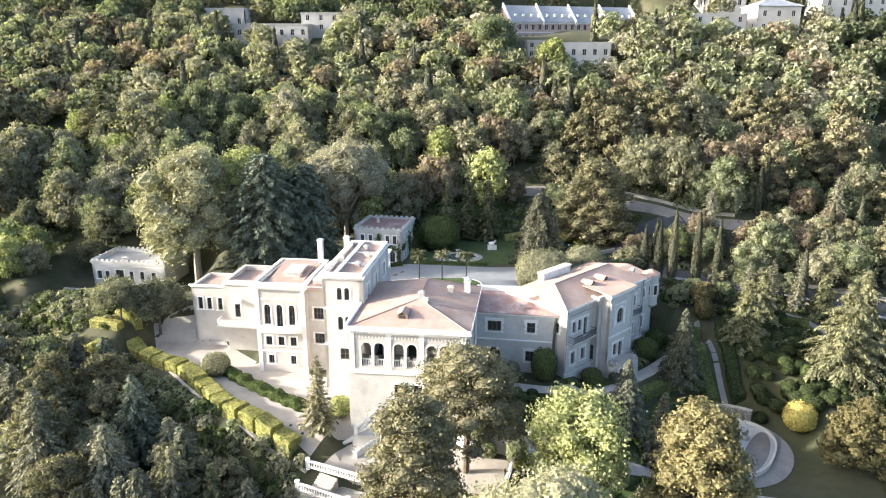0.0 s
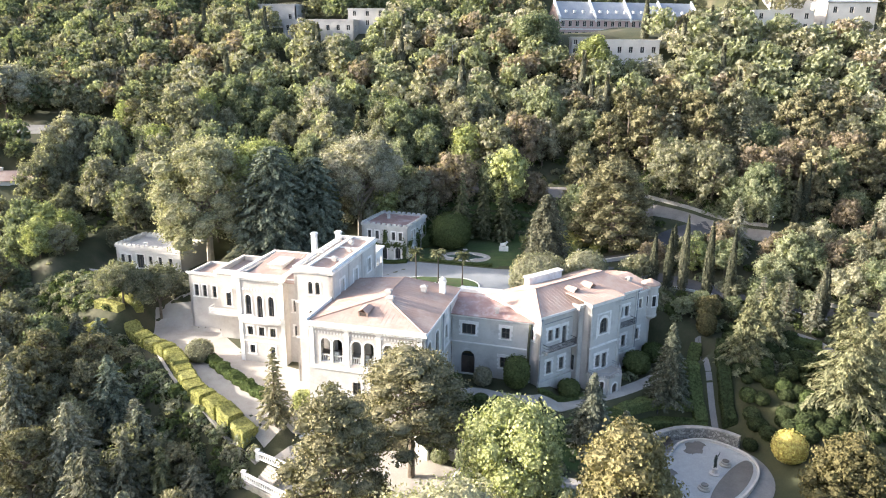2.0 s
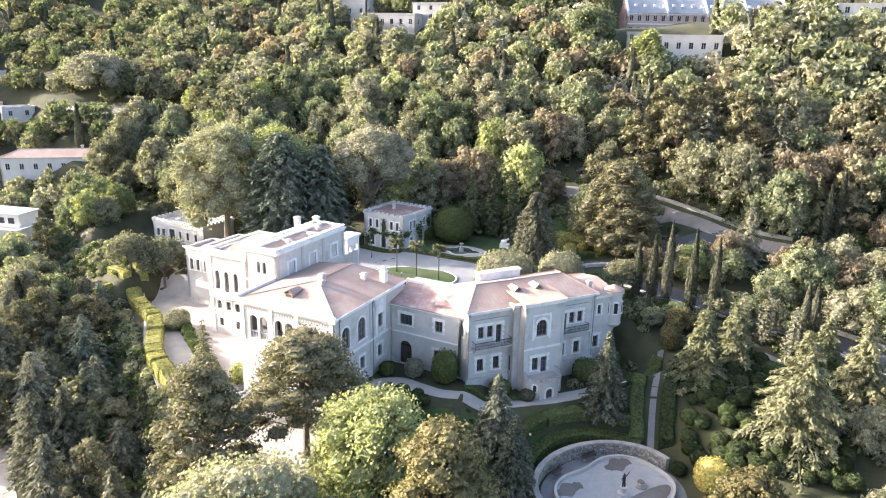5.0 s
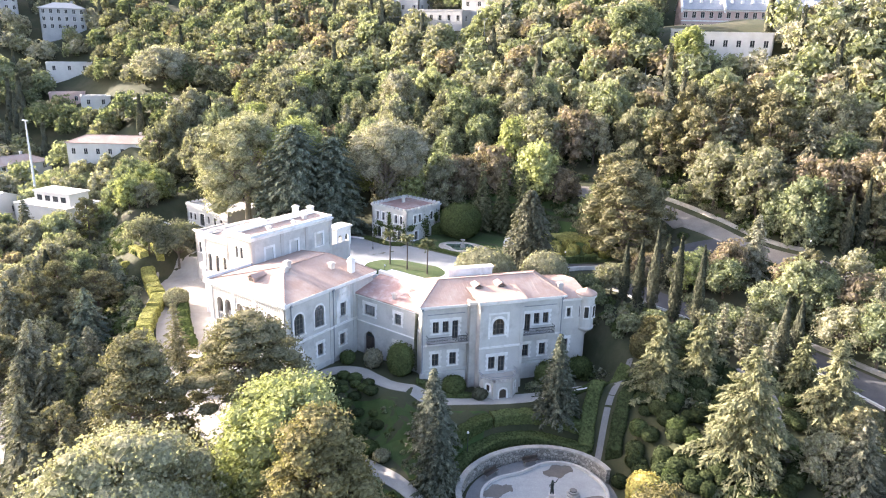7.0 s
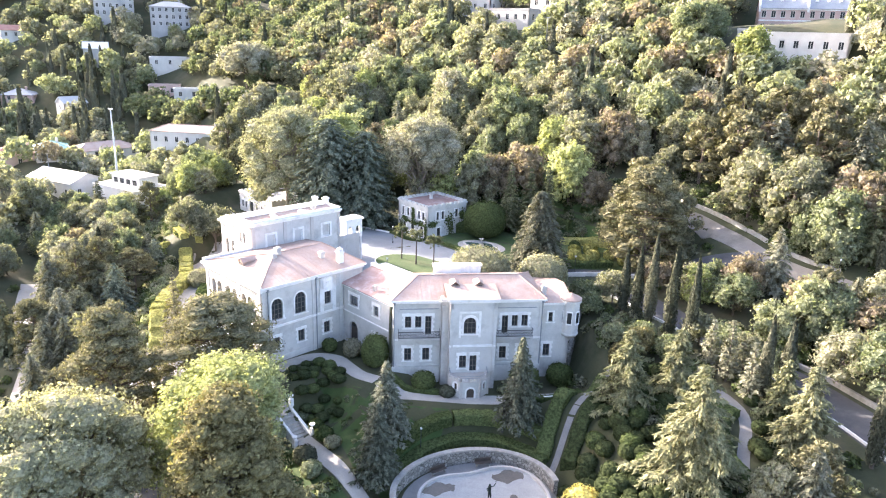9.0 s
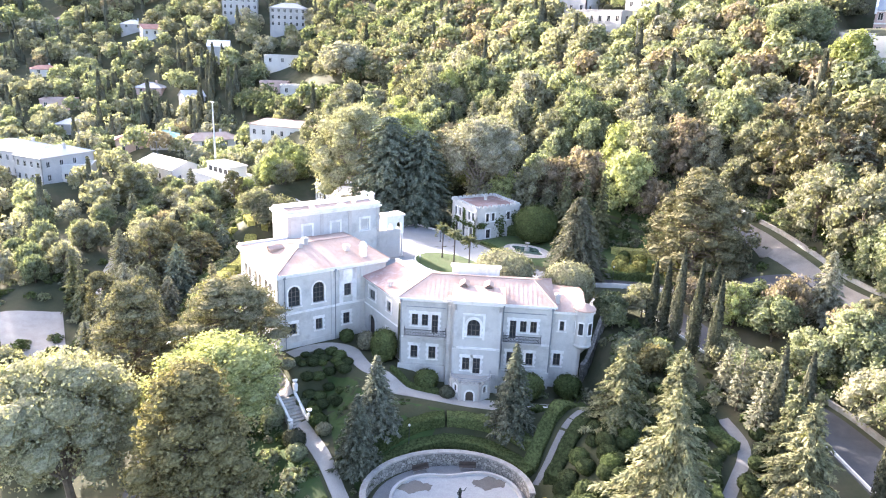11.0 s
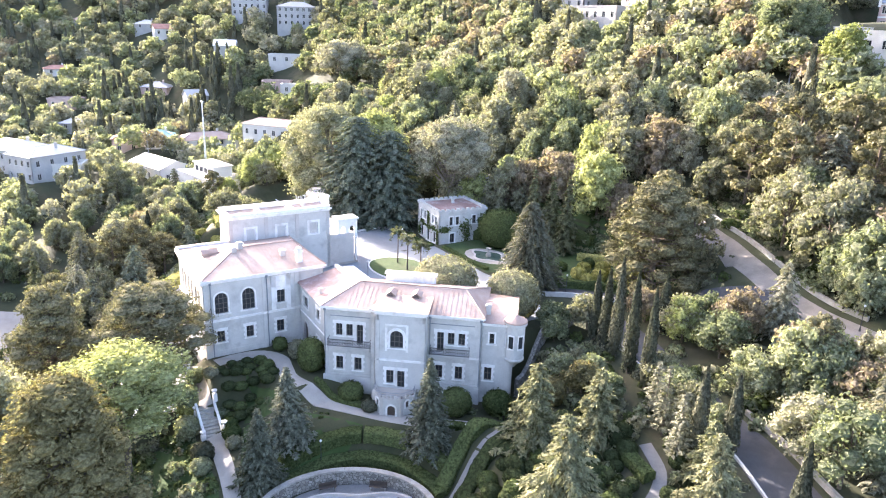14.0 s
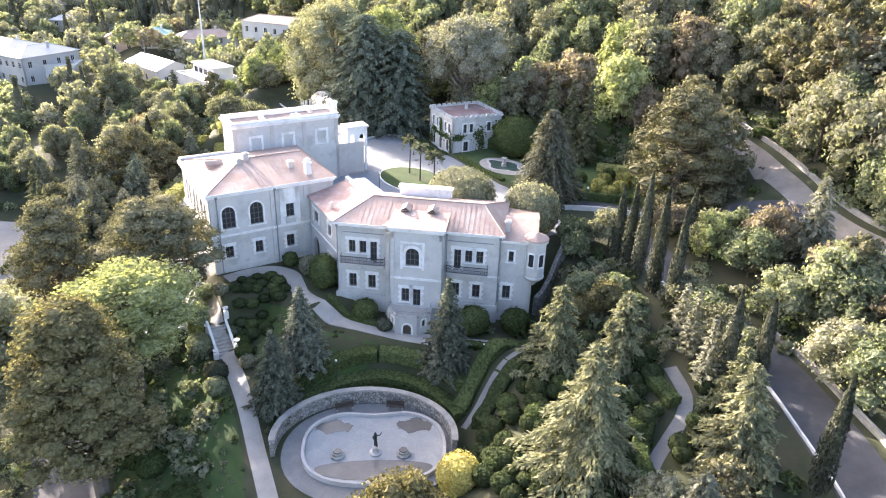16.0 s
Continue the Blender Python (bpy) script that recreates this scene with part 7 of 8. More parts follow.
tree_at("pine_tree", 2.7, 72.9, "spreading dark pine on the patio before the hall", "pine", pine(401, 15.2, 7.4, F_PINE, 15000, .28, 84, .42, .42))
tree_at("pine_tree", -3.1, 62.4, "olive-brown pine below the patio", "pine", pine(402, 20.0, 5.9, F_PINE, 13000, .30, 84, .2, .6))
lime = tree_at("broadleaf_tree", 14.4, 65.8, "bright lime-green tree with a full feathery crown", "tree", broadleaf(403, 18.6, 5.8, F_FRESH, BARK, 38, 13000, .29, .2))
lime.matrix_basis = lime.matrix_basis @ Matrix.Diagonal((1.05, 1.5, 1, 1))
tree_at("broadleaf_tree", 11.8, 60.6, "lower lime-green tree beside the asphalt drive", "tree", broadleaf(423, 13.0, 4.4, F_FRESH, BARK, 36, 8000, .29, .2))
gold = tree_at("pine_tree", 24.8, 58.6, "broad golden-green pine with dense rounded clumps", "pine", pine(404, 21.6, 5.3, F_GOLD, 20000, .30, 130, .3, .8))
gold.matrix_basis = gold.matrix_basis @ Matrix.Diagonal((1.08, 1.22, 1, 1))
tree_at("broadleaf_tree", 9.0, 50.6, "large pale tree with a silvery flowering crown", "tree", broadleaf(405, 22.6, 9.4, F_BIRCH, BARK, 70, 18000, .33, .2))
tree_at("spruce_tree", 23.7, 81.7, "grey-blue spruce on the bank below the wing", "spruce", conifer(406, 10.2, 3.3, F_SPRUCE, 34, 13, 8, .34, .14), "blue spruces")
tree_at("spruce_tree", 27.0, 76.6, "silvery spruce beside the garden walk", "spruce", conifer(407, 10.3, 3.1, F_SPRUCE, 32, 13, 8, .34, .14), "blue spruces")
tree_at("spruce_tree", 34.9, 93.9, "dark grey-blue spruce before the east wing", "spruce", conifer(408, 11.8, 3.4, F_SPRUCE, 34, 13, 8, .34, .25), "blue spruces")
for i, (x, y, h, r) in enumerate(((46.2, 99.3, 10.6, 4.2), (50.5, 104.2, 9.2, 3.8), (57.0, 91.6, 14.4, 7.2), (61.9, 107.1, 7.2, 3.2), (65.3, 101.8, 10.4, 4.2), (76.0, 92.0, 10.0, 4.0))):
    tree_at("cedar_tree", x, y, "sunlit deodar cedar with drooping tiered boughs", "cedar", deodar(410 + i, h, r, F_CEDAR, int(h * 1.35) + 4, 8, .88, .34, .37), "deodar cedars")
for i, (x, y, h) in enumerate(((36.2, 120.6, 9.8), (38.6, 119.8, 11.2), (40.9, 119.1, 13.8), (44.5, 117.4, 13.4), (47.8, 116.4, 12.8), (59.2, 109.1, 10.6), (60.9, 112.4, 9.0), (71.7, 103.4, 12.0), (79, 98.0, 9.5), (68, 145, 12), (71, 146.5, 11), (66, 143.5, 10), (75, 131, 10), (84, 128, 11))):
    tree_at("cypress_tree", x, y, "narrow dark cypress in a row by the road", "cypress", cypress(430 + i, h, .78 + .03 * (i % 4), F_CYPRESS, 2600, .26), "cypress row")
for i, (x, y, h) in enumerate(((51.8, 112.6, 6.4), (54.7, 110.0, 8.2), (58.0, 107.8, 7.6))):
    tree_at("cypress_tree", x, y, "sparse thin-leaved sapling by the road", "cypress", conifer(446 + i, h, 1.5, F_FIR, 16, 7, 4, .34, -.4), "road saplings")
tree_at("cedar_tree", 18.0, 126.2, "weeping dark cedar with bare pale top limbs", "cedar", conifer(450, 14.2, 6.4, F_CYPRESS, 34, 13, 11, .5, .75, .02, .5, BARK_PALE))
tree_at("pine_tree", 31.0, 140.0, "broad old pine above the court drive", "pine", pine(451, 17.5, 7.8, F_PINE, 12000, .33, 90, .12, .6))
for i, (x, y, h) in enumerate(((.8, 144.2, 14.4), (5.2, 144.6, 13.8), (9.6, 143.9, 14.2))):
    tree_at("fir_tree", x, y, "slim bright-green fir in the garden", "fir", conifer(452 + i, h, 2.5, F_CEDAR, 26, 9, 7, .5, .2), "garden firs")
tree_at("broadleaf_tree", -46.5, 126.7, "very tall pale yellow-green tree beside the annex", "tree", broadleaf(456, 29.5, 10.8, F_BIRCH, BARK_PALE, 72, 17000, .4, -.12))
tree_at("broadleaf_tree", -38.0, 133.5, "tall green tree behind the annex", "tree", broadleaf(466, 24.0, 8.0, F_FRESH, BARK_PALE, 40, 7000, .45, .15))
tree_at("cedar_tree", -32.6, 126.0, "tall dark cedar behind the palace", "cedar", conifer(457, 22.0, 9.0, F_CEDAR_DARK, 44, 16, 14, .56, .2, .03, .36))
tree_at("cedar_tree", -26.5, 130.0, "dark cedar behind the palace", "cedar", conifer(467, 19.5, 7.6, F_CEDAR_DARK, 38, 15, 13, .56, .2, .03, .38))
tree_at("plane_tree", -20.0, 140.5, "tall pale-barked plane tree with an open crown", "tree", broadleaf(458, 21.0, 9.6, F_PALE, BARK_PALE, 64, 13000, .38, .28))
tree_at("broadleaf_tree", -46.6, 107.2, "leaning olive-green tree at the forecourt", "tree", broadleaf(459, 9.6, 4.8, F_OLIVE, BARK, 26, 5500, .32, .25))
tree_at("broadleaf_tree", -51.5, 104.6, "olive-green tree at the forecourt", "tree", broadleaf(460, 7.5, 4.0, F_OLIVE, BARK, 20, 4000, .32, .2))
tree_at("spruce_tree", -15.6, 78.6, "thin sparse conifer on the forecourt", "spruce", conifer(461, 10.8, 2.7, F_PINE, 20, 7, 6, .42, .2))
tree_at("broadleaf_tree", -127.0, 178.0, "broad round pale tree above the village", "tree", broadleaf(462, 15.0, 10.5, F_PALE, BARK, 40, 4500, .6, .15))
tree_at("broadleaf_tree", 14.0, 205.0, "big round tree before the long building", "tree", broadleaf(463, 13.0, 7.6, F_OAK, BARK, 30, 4000, .5, .1))
tree_at("broadleaf_tree", 29.0, 196.5, "bright green tree before the low pavilion", "tree", broadleaf(464, 12.5, 5.0, F_FRESH, BARK, 24, 3000, .5, .15))
tree_at("broadleaf_tree", 62.5, 128.0, "round bright tree by the road", "tree", broadleaf(465, 8.0, 4.4, F_OAK, BARK, 24, 5000, .34, .15))
for i, (x, y, h, r, mat) in enumerate(((31.0, 118.0, 4.5, 2.4, F_OAK), (34.0, 121.8, 5.5, 2.8, F_OLIVE), (32.8, 116.5, 3.6, 1.9, F_OAK), (43.5, 130, 6.0, 3.4, F_OLIVE), (50, 128.5, 6.5, 3.6, F_OAK), (37.5, 130.0, 5.0, 3.0, F_RUST), (57, 124, 6.5, 3.4, F_OAK), (47, 110.5, 4.0, 2.0, F_OAK), (70, 121, 7.0, 4.0, F_PINE), (42.5, 112.5, 3.5, 2.0, F_OAK), (39.5, 110.5, 3.2, 1.8, F_OAK), (-5.5, 85.0, .9, .8, F_OAK), (52.5, 115.6, 5.0, 2.6, F_OAK), (55.6, 114.2, 5.0, 2.6, F_OLIVE), (58.4, 113.2, 4.4, 2.3, F_OAK), (48.8, 117.6, 4.6, 2.4, F_OLIVE), (43.3, 110.2, 4.2, 2.2, F_GOLD), (-51.0, 139.8, 6.5, 3.2, F_OAK), (-57.5, 141.0, 6.0, 3.2, F_OLIVE), (-64.0, 141.5, 7.0, 3.4, F_OAK), (-71.5, 137.0, 6.0, 3.2, F_OLIVE), (70.5, 115.5, 9.0, 4.2, F_OAK), (66.0, 117.0, 7.5, 3.8, F_OLIVE))):
    tree_at("small_tree", x, y, "small leafy tree on the garden bank", "tree", broadleaf(480 + i, h, r, mat, BARK, 16, 2600, .3, .05), "small trees")

for i, (x, y, h, r, mat) in enumerate(((-53.0, 86.5, 12.0, 4.4, F_PINE), (-48.9, 75.2, 16.0, 5.2, F_FIR), (-39.8, 72.7, 12.8, 5.4, F_FIR), (-40.5, 82.5, 11.0, 4.3, F_CEDAR_DARK), (-30.8, 73.4, 12.2, 4.1, F_SPRUCE), (-55.5, 97.5, 6.8, 2.5, F_FIR), (-50.6, 96.2, 5.8, 2.5, F_CEDAR_DARK), (-61.7, 94.8, 8.4, 3.9, F_PINE),
                                       (-34.6, 78.4, 9.0, 3.6, F_FIR), (-45.0, 84.6, 8.0, 3.6, F_PINE), (-26.0, 73.0, 6.8, 3.2, F_PINE), (-57.0, 84.0, 13.0, 4.8, F_FIR), (-44.4, 70.0, 11.0, 4.6, F_PINE), (-22.6, 70.0, 8.0, 3.6, F_FIR), (-34.0, 67.5, 12.0, 4.8, F_FIR))):
    mesh_pair = pine(470 + i, h, r, mat, 5200, .34, 40, .1, .78) if mat is F_PINE else conifer(470 + i, h, r, mat, int(h * 2.2), 10, 8, .48, .3, .03, .7)
    tree_at("pine_tree" if mat is F_PINE else "fir_tree", x, y, "dense dark conifer below the golden hedge", "conifer", mesh_pair, "conifers below the hedge")
tree_at("pine_tree", -48.0, 90.0, "umbrella pine with a bare trunk beside the golden hedges", "pine", pine(424, 9.4, 4.2, F_PINE, 5200, .28, 40, .55, .5))
tree_at("pine_tree", 51.5, 76.0, "low golden-green pine beyond the basin", "pine", pine(469, 7.0, 4.6, F_GOLD, 7000, .32, 60, .1, .85))


# ---- woods ----
HOUSE_SPOTS = []


def outside_houses(x, y, pad):
    for hx, hy, yaw, w, d in HOUSE_SPOTS:
        c, s = math.cos(radians(yaw)), math.sin(radians(yaw))
        u, v = (x - hx) * c + (y - hy) * s, -(x - hx) * s + (y - hy) * c
        if abs(u) < w / 2 + pad and -d / 2 - pad * 2 < v < d / 2 + pad:
            return False
    return True



def clear(x, y, pad=0.0):
    """No tree stands on roads, in courts or in houses."""
    if near_line(x, y, UPPER_ROAD, 3.3 + pad) or near_line(x, y, COURT_ROAD, 4 + pad) or near_line(x, y, LOWER_ROAD, 4.6 + pad) or near_line(x, y, HILL_PATH, 1.9 + pad) or near_line(x, y, LEFT_TRACK, 3.4 + pad) or near_line(x, y + 3, VILLAGE_ROAD, 5 + pad):
        return False
    drop = -((x + 15.6) * .62 + (y - 75.2) * .78)
    if -50 < x < 31 and 77 < y < 141 + (4 if x > -15 else -4) and not (drop > 4 and x < -17 and y < 103):
        return False
    if -2.5 < x < 13 and 140 < y < 147.6:
        return False
    if 13 < x < 72 and 196 < y < 252 and y > 203.5 + x * .3 and not (20 < x < 52 and y < 202):
        return False
    if -80 < x < -52 and 104 < y < 118:
        return False
    if -76 < x < -46 and 116 < y < 140:
        return False
    if 8 < x < 60 and 52 < y < 112:
        return False
    if -63 < x < -31 and 53 < y < 66:
        return False
    return outside_houses(x, y, 2.2 + pad)


# ---- the village and the buildings on the hill ----
def house(x, y, yaw, w, d, h, roof="hip", wall=None, roof_mat=None, storeys=2, label="white house with a tiled roof among trees", bays=None, group="village houses", name="house", rise=None):
    """Centre x, y; front towards -y of its frame."""
    wall, roof_mat = wall or PLASTER_WHITE, roof_mat or ROOF_TILE
    c, s = math.cos(radians(yaw)), math.sin(radians(yaw))
    corners = [(x + u * c - v * s, y + u * s + v * c) for u in (-w / 2, w / 2) for v in (-d / 2, d / 2)]
    zs = [ground_z(*p) for p in corners]
    z = sum(zs) / 4
    low = min(zs) - z - 1.0
    HOUSE_SPOTS.append((x, y, yaw, w, d))
    ob = thing(name, x, y, z, label, "house", group, yaw=yaw)
    m = pose(x, y, z, 0, 0, yaw)
    st = h / storeys
    for (ox, oy, a, L) in ((-w / 2, -d / 2, 0, w), (w / 2, -d / 2, 90, d), (w / 2, d / 2, 180, w), (-w / 2, d / 2, -90, d)):
        n = max(1, int(L / 3.8)) if bays is None or a in (90, -90) else bays
        ops = [(L * (k + .5) / n, min(1.1, L / n * .5), st * f + .9, st * f + .9 + min(1.6, st * .55), False) for f in range(storeys) for k in range(n)]
        mm = m @ pose(ox, oy, 0, 0, 0, a)
        part("wall", wall_shape(L, low, h, ops, .35).moved(mm), wall, ob)
        for op in ops:
            s_ = band(arch_outline(op, 0), arch_outline((op[0], op[1] - .16, op[2], op[3] - .08, False), 0), .12, .2).box(op[0] - op[1] / 2 - .1, -.08, op[2] - .12, op[0] + op[1] / 2 + .1, .1, op[2]).box(op[0] - .04, .13, op[2], op[0] + .04, .19, op[3])
            win = part("window", s_.moved(mm), PLASTER_WHITE, ob)
            part("pane", Shape().box(op[0] - op[1] / 2 + .02, .155, op[2], op[0] + op[1] / 2 - .02, .17, op[3] - .02).moved(mm), GLASS, win)
    if roof == "hip":
        r = rise or min(w, d) * .22
        if w >= d:
            hip_roof("roof", m, -w / 2, w / 2, -d / 2, d / 2, h, r, (-w / 2 + d / 2, 0, w / 2 - d / 2 + .01, 0), ob, roof_mat, seam=0)
        else:
            hip_roof("roof", m, -w / 2, w / 2, -d / 2, d / 2, h, r, (0, -d / 2 + w / 2, 0, d / 2 - w / 2 + .01), ob, roof_mat, seam=0)
        chimney(m, w * .2, d * .1, h, h + r + .8, ob, .6, .6, wall)
    elif roof == "gable":
        r = rise or d * .3
        a, b, c2, d2 = [m @ Vector(p) for p in ((-w / 2 - .3, -d / 2 - .4, h - .1), (w / 2 + .3, -d / 2 - .4, h - .1), (w / 2 + .3, d / 2 + .4, h - .1), (-w / 2 - .3, d / 2 + .4, h - .1))]
        r0, r1 = m @ Vector((-w / 2 - .3, 0, h + r)), m @ Vector((w / 2 + .3, 0, h + r))
        roof_plane("roof", (a, b, r1, r0), ob, roof_mat, 0)
        roof_plane("roof", (c2, d2, r0, r1), ob, roof_mat, 0)
        for sx in (-w / 2, w / 2 - .3):
            part("gable", Shape().hexa([(sx, -d / 2, h), (sx + .3, -d / 2, h), (sx + .3, d / 2, h), (sx, d / 2, h), (sx, -.05, h + r - .15), (sx + .3, -.05, h + r - .15), (sx + .3, .05, h + r - .15), (sx, .05, h + r - .15)]).moved(m), wall, ob)
    else:
        part("roof", Shape().box(-w / 2 + .2, -d / 2 + .2, h - .5, w / 2 - .2, d / 2 - .2, h - .3).moved(m), roof_mat, ob)
        parapet(m, -w / 2 - .1, w / 2 + .1, -d / 2 - .1, d / 2 + .1, h - .05, h + .35, ob, .35, wall)
    return ob, m


# long slate-roofed building on the hill, in four gabled lengths
bg, bm_ = house(41, 242.6, 18, 46, 12, 6.4, "gable", PLASTER_PINK, SLATE, 2, "long rose-plastered building with a steep slate roof", 20, "hill buildings", "long_building", 5.2)
for k in range(5):
    xx = -23 + 11.5 * k
    part("fire_wall", Shape().hexa([(xx - .25, -6.6, 5.4), (xx + .25, -6.6, 5.4), (xx + .25, 0, 11.2), (xx - .25, 0, 11.2), (xx - .25, -6.6, 6.9), (xx + .25, -6.6, 6.9), (xx + .25, 0, 12.4), (xx - .25, 0, 12.4)]).moved(bm_), TRIM, bg, "white stepped party wall")
for k in range(16):
    xx = -20.6 + 2.75 * k
    z = 8.1
    part("skylight", Shape().box(xx - .35, -4.95, z, xx + .35, -4.4, z + .75).moved(bm_), TRIM, bg)
course(bm_ @ pose(-23, -6, 0), 46, 3.1, bg, 0, .15, .35)
course(bm_ @ pose(-23, -6, 0), 46, 5.9, bg, 0, .2, .35)
house(38, 207, 2, 18, 7, 46.3 - ground_z(38, 207), "flat", PLASTER_WHITE, PLASTER_WHITE, 1, "low white pavilion with a flat roof on the hill", 6, "hill buildings", "pavilion")
house(26, 206.5, 2, 5, 6, 46.8 - ground_z(26, 206.5), "flat", PLASTER_GREY, SLATE, 2, "small grey block beside the pavilion", 2, "hill buildings", "pavilion")
house(81, 221, 3, 16, 11, 5.5, "flat", PLASTER_WHITE, SLATE, 2, "white flat-roofed house on the hill", None, "hill buildings")
house(99, 223, 3, 13, 11, 7.5, "hip", PLASTER_WHITE, SLATE, 2, "white house with a shallow roof on the hill", None, "hill buildings")
house(92, 246, 0, 14, 10, 7, "hip", PLASTER_WHITE, PLASTER_WHITE, 2, "pale house high on the hill", None, "hill buildings")
house(121, 232, 5, 10, 9, 8, "hip", PLASTER_WHITE, ROOF_GREEN, 2, "white house with a green roof", None, "hill buildings")
house(140, 238, 5, 16, 10, 8, "flat", PLASTER_WHITE, SLATE, 3, "white apartment block on the hill", None, "hill buildings")
house(128, 254, 0, 18, 11, 8, "hip", PLASTER_WHITE, ROOF_TILE, 2, "large pale house on the hill", None, "hill buildings")
house(110, 270, 0, 18, 12, 8, "hip", PLASTER_GREY, SLATE, 2, "large grey-roofed house on the hill", None, "hill buildings")
house(158, 258, 0, 16, 12, 9, "flat", PLASTER_WHITE, SLATE, 3, "pale apartment block on the hill", None, "hill buildings")
house(-50, 219, -3, 22, 10, 3.6, "flat", PLASTER_GREY, PLASTER_GREY, 1, "long low white building on the hill", 7, "hill buildings")
house(-36, 223, -3, 12, 9, 5.2, "flat", PLASTER_GREY, PLASTER_GREY, 2, "white two-storey block on the hill", None, "hill buildings")
house(-66, 228, 0, 12, 9, 5, "flat", PLASTER_GREY, PLASTER_WHITE, 1, "low grey building on the hill", None, "hill buildings")
# west village
house(-154.5, 80.6, 24, 21, 13, 7.2, "hip", PLASTER_GREY, ROOF_LIGHT, 2, "long grey hotel with a pale metal roof", 7, "village houses", "hotel", 2.2)
house(-138.8, 86.0, 24, 11, 17, 7.4, "hip", PLASTER_GREY, ROOF_LIGHT, 2, "grey wing of the hotel with rows of windows", 4, "village houses", "hotel", 2.0)
house(-134.5, 90.5, 64, 9, 7, 4.6, "flat", PLASTER_WHITE, PLASTER_WHITE, 1, "low white outbuilding beside the hotel", None, "village houses")
wl, wm = house(-101, 119.5, 6, 17, 10, 3.0 - ground_z(-101, 119.5), "flat", PLASTER_WHITE, PLASTER_WHITE, 1, "modern white flat-roofed building", 6, "village houses", "white_building")
part("roof_block", Shape().box(-5.5, -1.5, 5, 6, 4, 9.2).box(-5.8, -1.8, 9.2, 6.3, 4.3, 9.5).moved(wm), PLASTER_WHITE, wl)
for k in range(4):
    part("pane", Shape().box(-4.6 + 2.6 * k, -1.56, 7.2, -3.0 + 2.6 * k, -1.48, 8.5).moved(wm), GLASS, wl)
part("canopy", Shape().box(8.5, -4.5, 3.0, 11.5, 4, 3.2).box(11.2, -4.4, 0, 11.4, -4.2, 3).box(11.2, 3.7, 0, 11.4, 3.9, 3).moved(wm), SLATE, wl)
house(-124, 113.5, 10, 18, 10, 4.4, "gable", PLASTER_WHITE, METAL_WHITE, 1, "white hall with a pale sheet roof", None, "village houses", "white_building", 2.0)
mast = thing("mast", -117.9, 125.0, ground_z(-117.9, 125.0), "tall slim white mast with a cross-arm", "mast")
mz = ground_z(-117.9, 125.0)
part("pole", Shape().lathe(-117.9, 125.0, [(.35, mz - .5), (.32, mz + 8), (.18, 21.6)], 8), METAL_WHITE, mast)
part("cross_arm", Shape().box(-118.9, 124.8, 21.3, -116.9, 125.2, 21.6), METAL_WHITE, mast)
house(-146, 136, 84, 19, 9, 5.6, "hip", PLASTER_WHITE, ROOF, 2, "white house with a pink tiled roof", None, "village houses")
house(-149, 121.5, 70, 9, 8, 4.4, "hip", PLASTER_WHITE, ROOF_GREEN, 2, "white house with a pale green roof", None, "village houses")
house(-156, 115, 70, 13, 7, 4.4, "hip", PLASTER_PINK, ROOF_TILE, 1, "low house with a brown roof", None, "village houses")
house(-115, 150, 29, 27, 8, 4.0, "hip", PLASTER_WHITE, ROOF, 1, "long low white house with a pink roof", 8, "village houses")
house(-158, 175, 55, 9, 6, 3.2, "flat", PLASTER_WHITE, ROOF_LIGHT, 1, "small white house on the slope", None, "village houses")
house(-174, 176, 52, 11, 6, 3.2, "flat", PLASTER_PINK, ROOF_LIGHT, 1, "rose-coloured house on the slope", None, "village houses")
house(-188, 188, 52, 15, 7, 3.2, "flat", PLASTER_WHITE, ROOF_LIGHT, 1, "long white house on the slope", None, "village houses")
# white houses: the grey plaster puts the dulling of distant haze into their walls
house(-212, 205, 50, 16, 10, 8.4, "hip", PLASTER_GREY, PLASTER_GREY, 3, "tall white villa with balconies on the slope", 6, "village houses")
house(-242, 196, 60, 16, 11, 9, "flat", PLASTER_GREY, PLASTER_GREY, 3, "tall white apartment house on the slope", 6, "village houses")
house(-215, 172, 60, 9, 8, 6, "gable", PLASTER_GREY, METAL_WHITE, 2, "white gabled house on the slope", None, "village houses")
vr = np.random.default_rng(55)
for k in (0, 2, 3, 5, 6, 9, 10, 12, 15, 17, 18, 20, 21, 23):
    x, y = -175 - 24 * (k % 8) + vr.uniform(-6, 6), 62 + 38 * (k // 8) + vr.uniform(-10, 10) + 5 * (k % 8)
    if not outside_houses(x, y, 8):
        continue
    house(x, y, 70 + vr.uniform(-25, 25), vr.uniform(8, 13), vr.uniform(7, 9), (2.6, 3.4)[k % 3 > 0], ("hip", "flat", "gable")[k % 3], (PLASTER_WHITE, PLASTER_GREY, PLASTER_PINK, PLASTER_GREY)[k % 4], (ROOF_TILE, ROOF_LIGHT, SLATE, ROOF)[k % 4], 1,
          ("white house with a low roof in the village", "pale flat-roofed house in the village", "white gabled house in the village")[k % 3])
for x, y in ((-130, 112), (-8, 198), (20, 196), (-28, 205)):
    z = ground_z(x, y)
    sl = thing("street_lamp", x, y, z, "tall grey street lamp with two arms", "street lamp", "street lamps")
    part("pole", Shape().lathe(x, y, [(.12, z - .4), (.06, z + 8)], 7), RAIL_GREY, sl)
    part("arm", Shape().tube([(x - 1, y, z + 8.2), (x, y, z + 7.9), (x + 1, y, z + 8.2)], .05, 5), RAIL_GREY, sl)

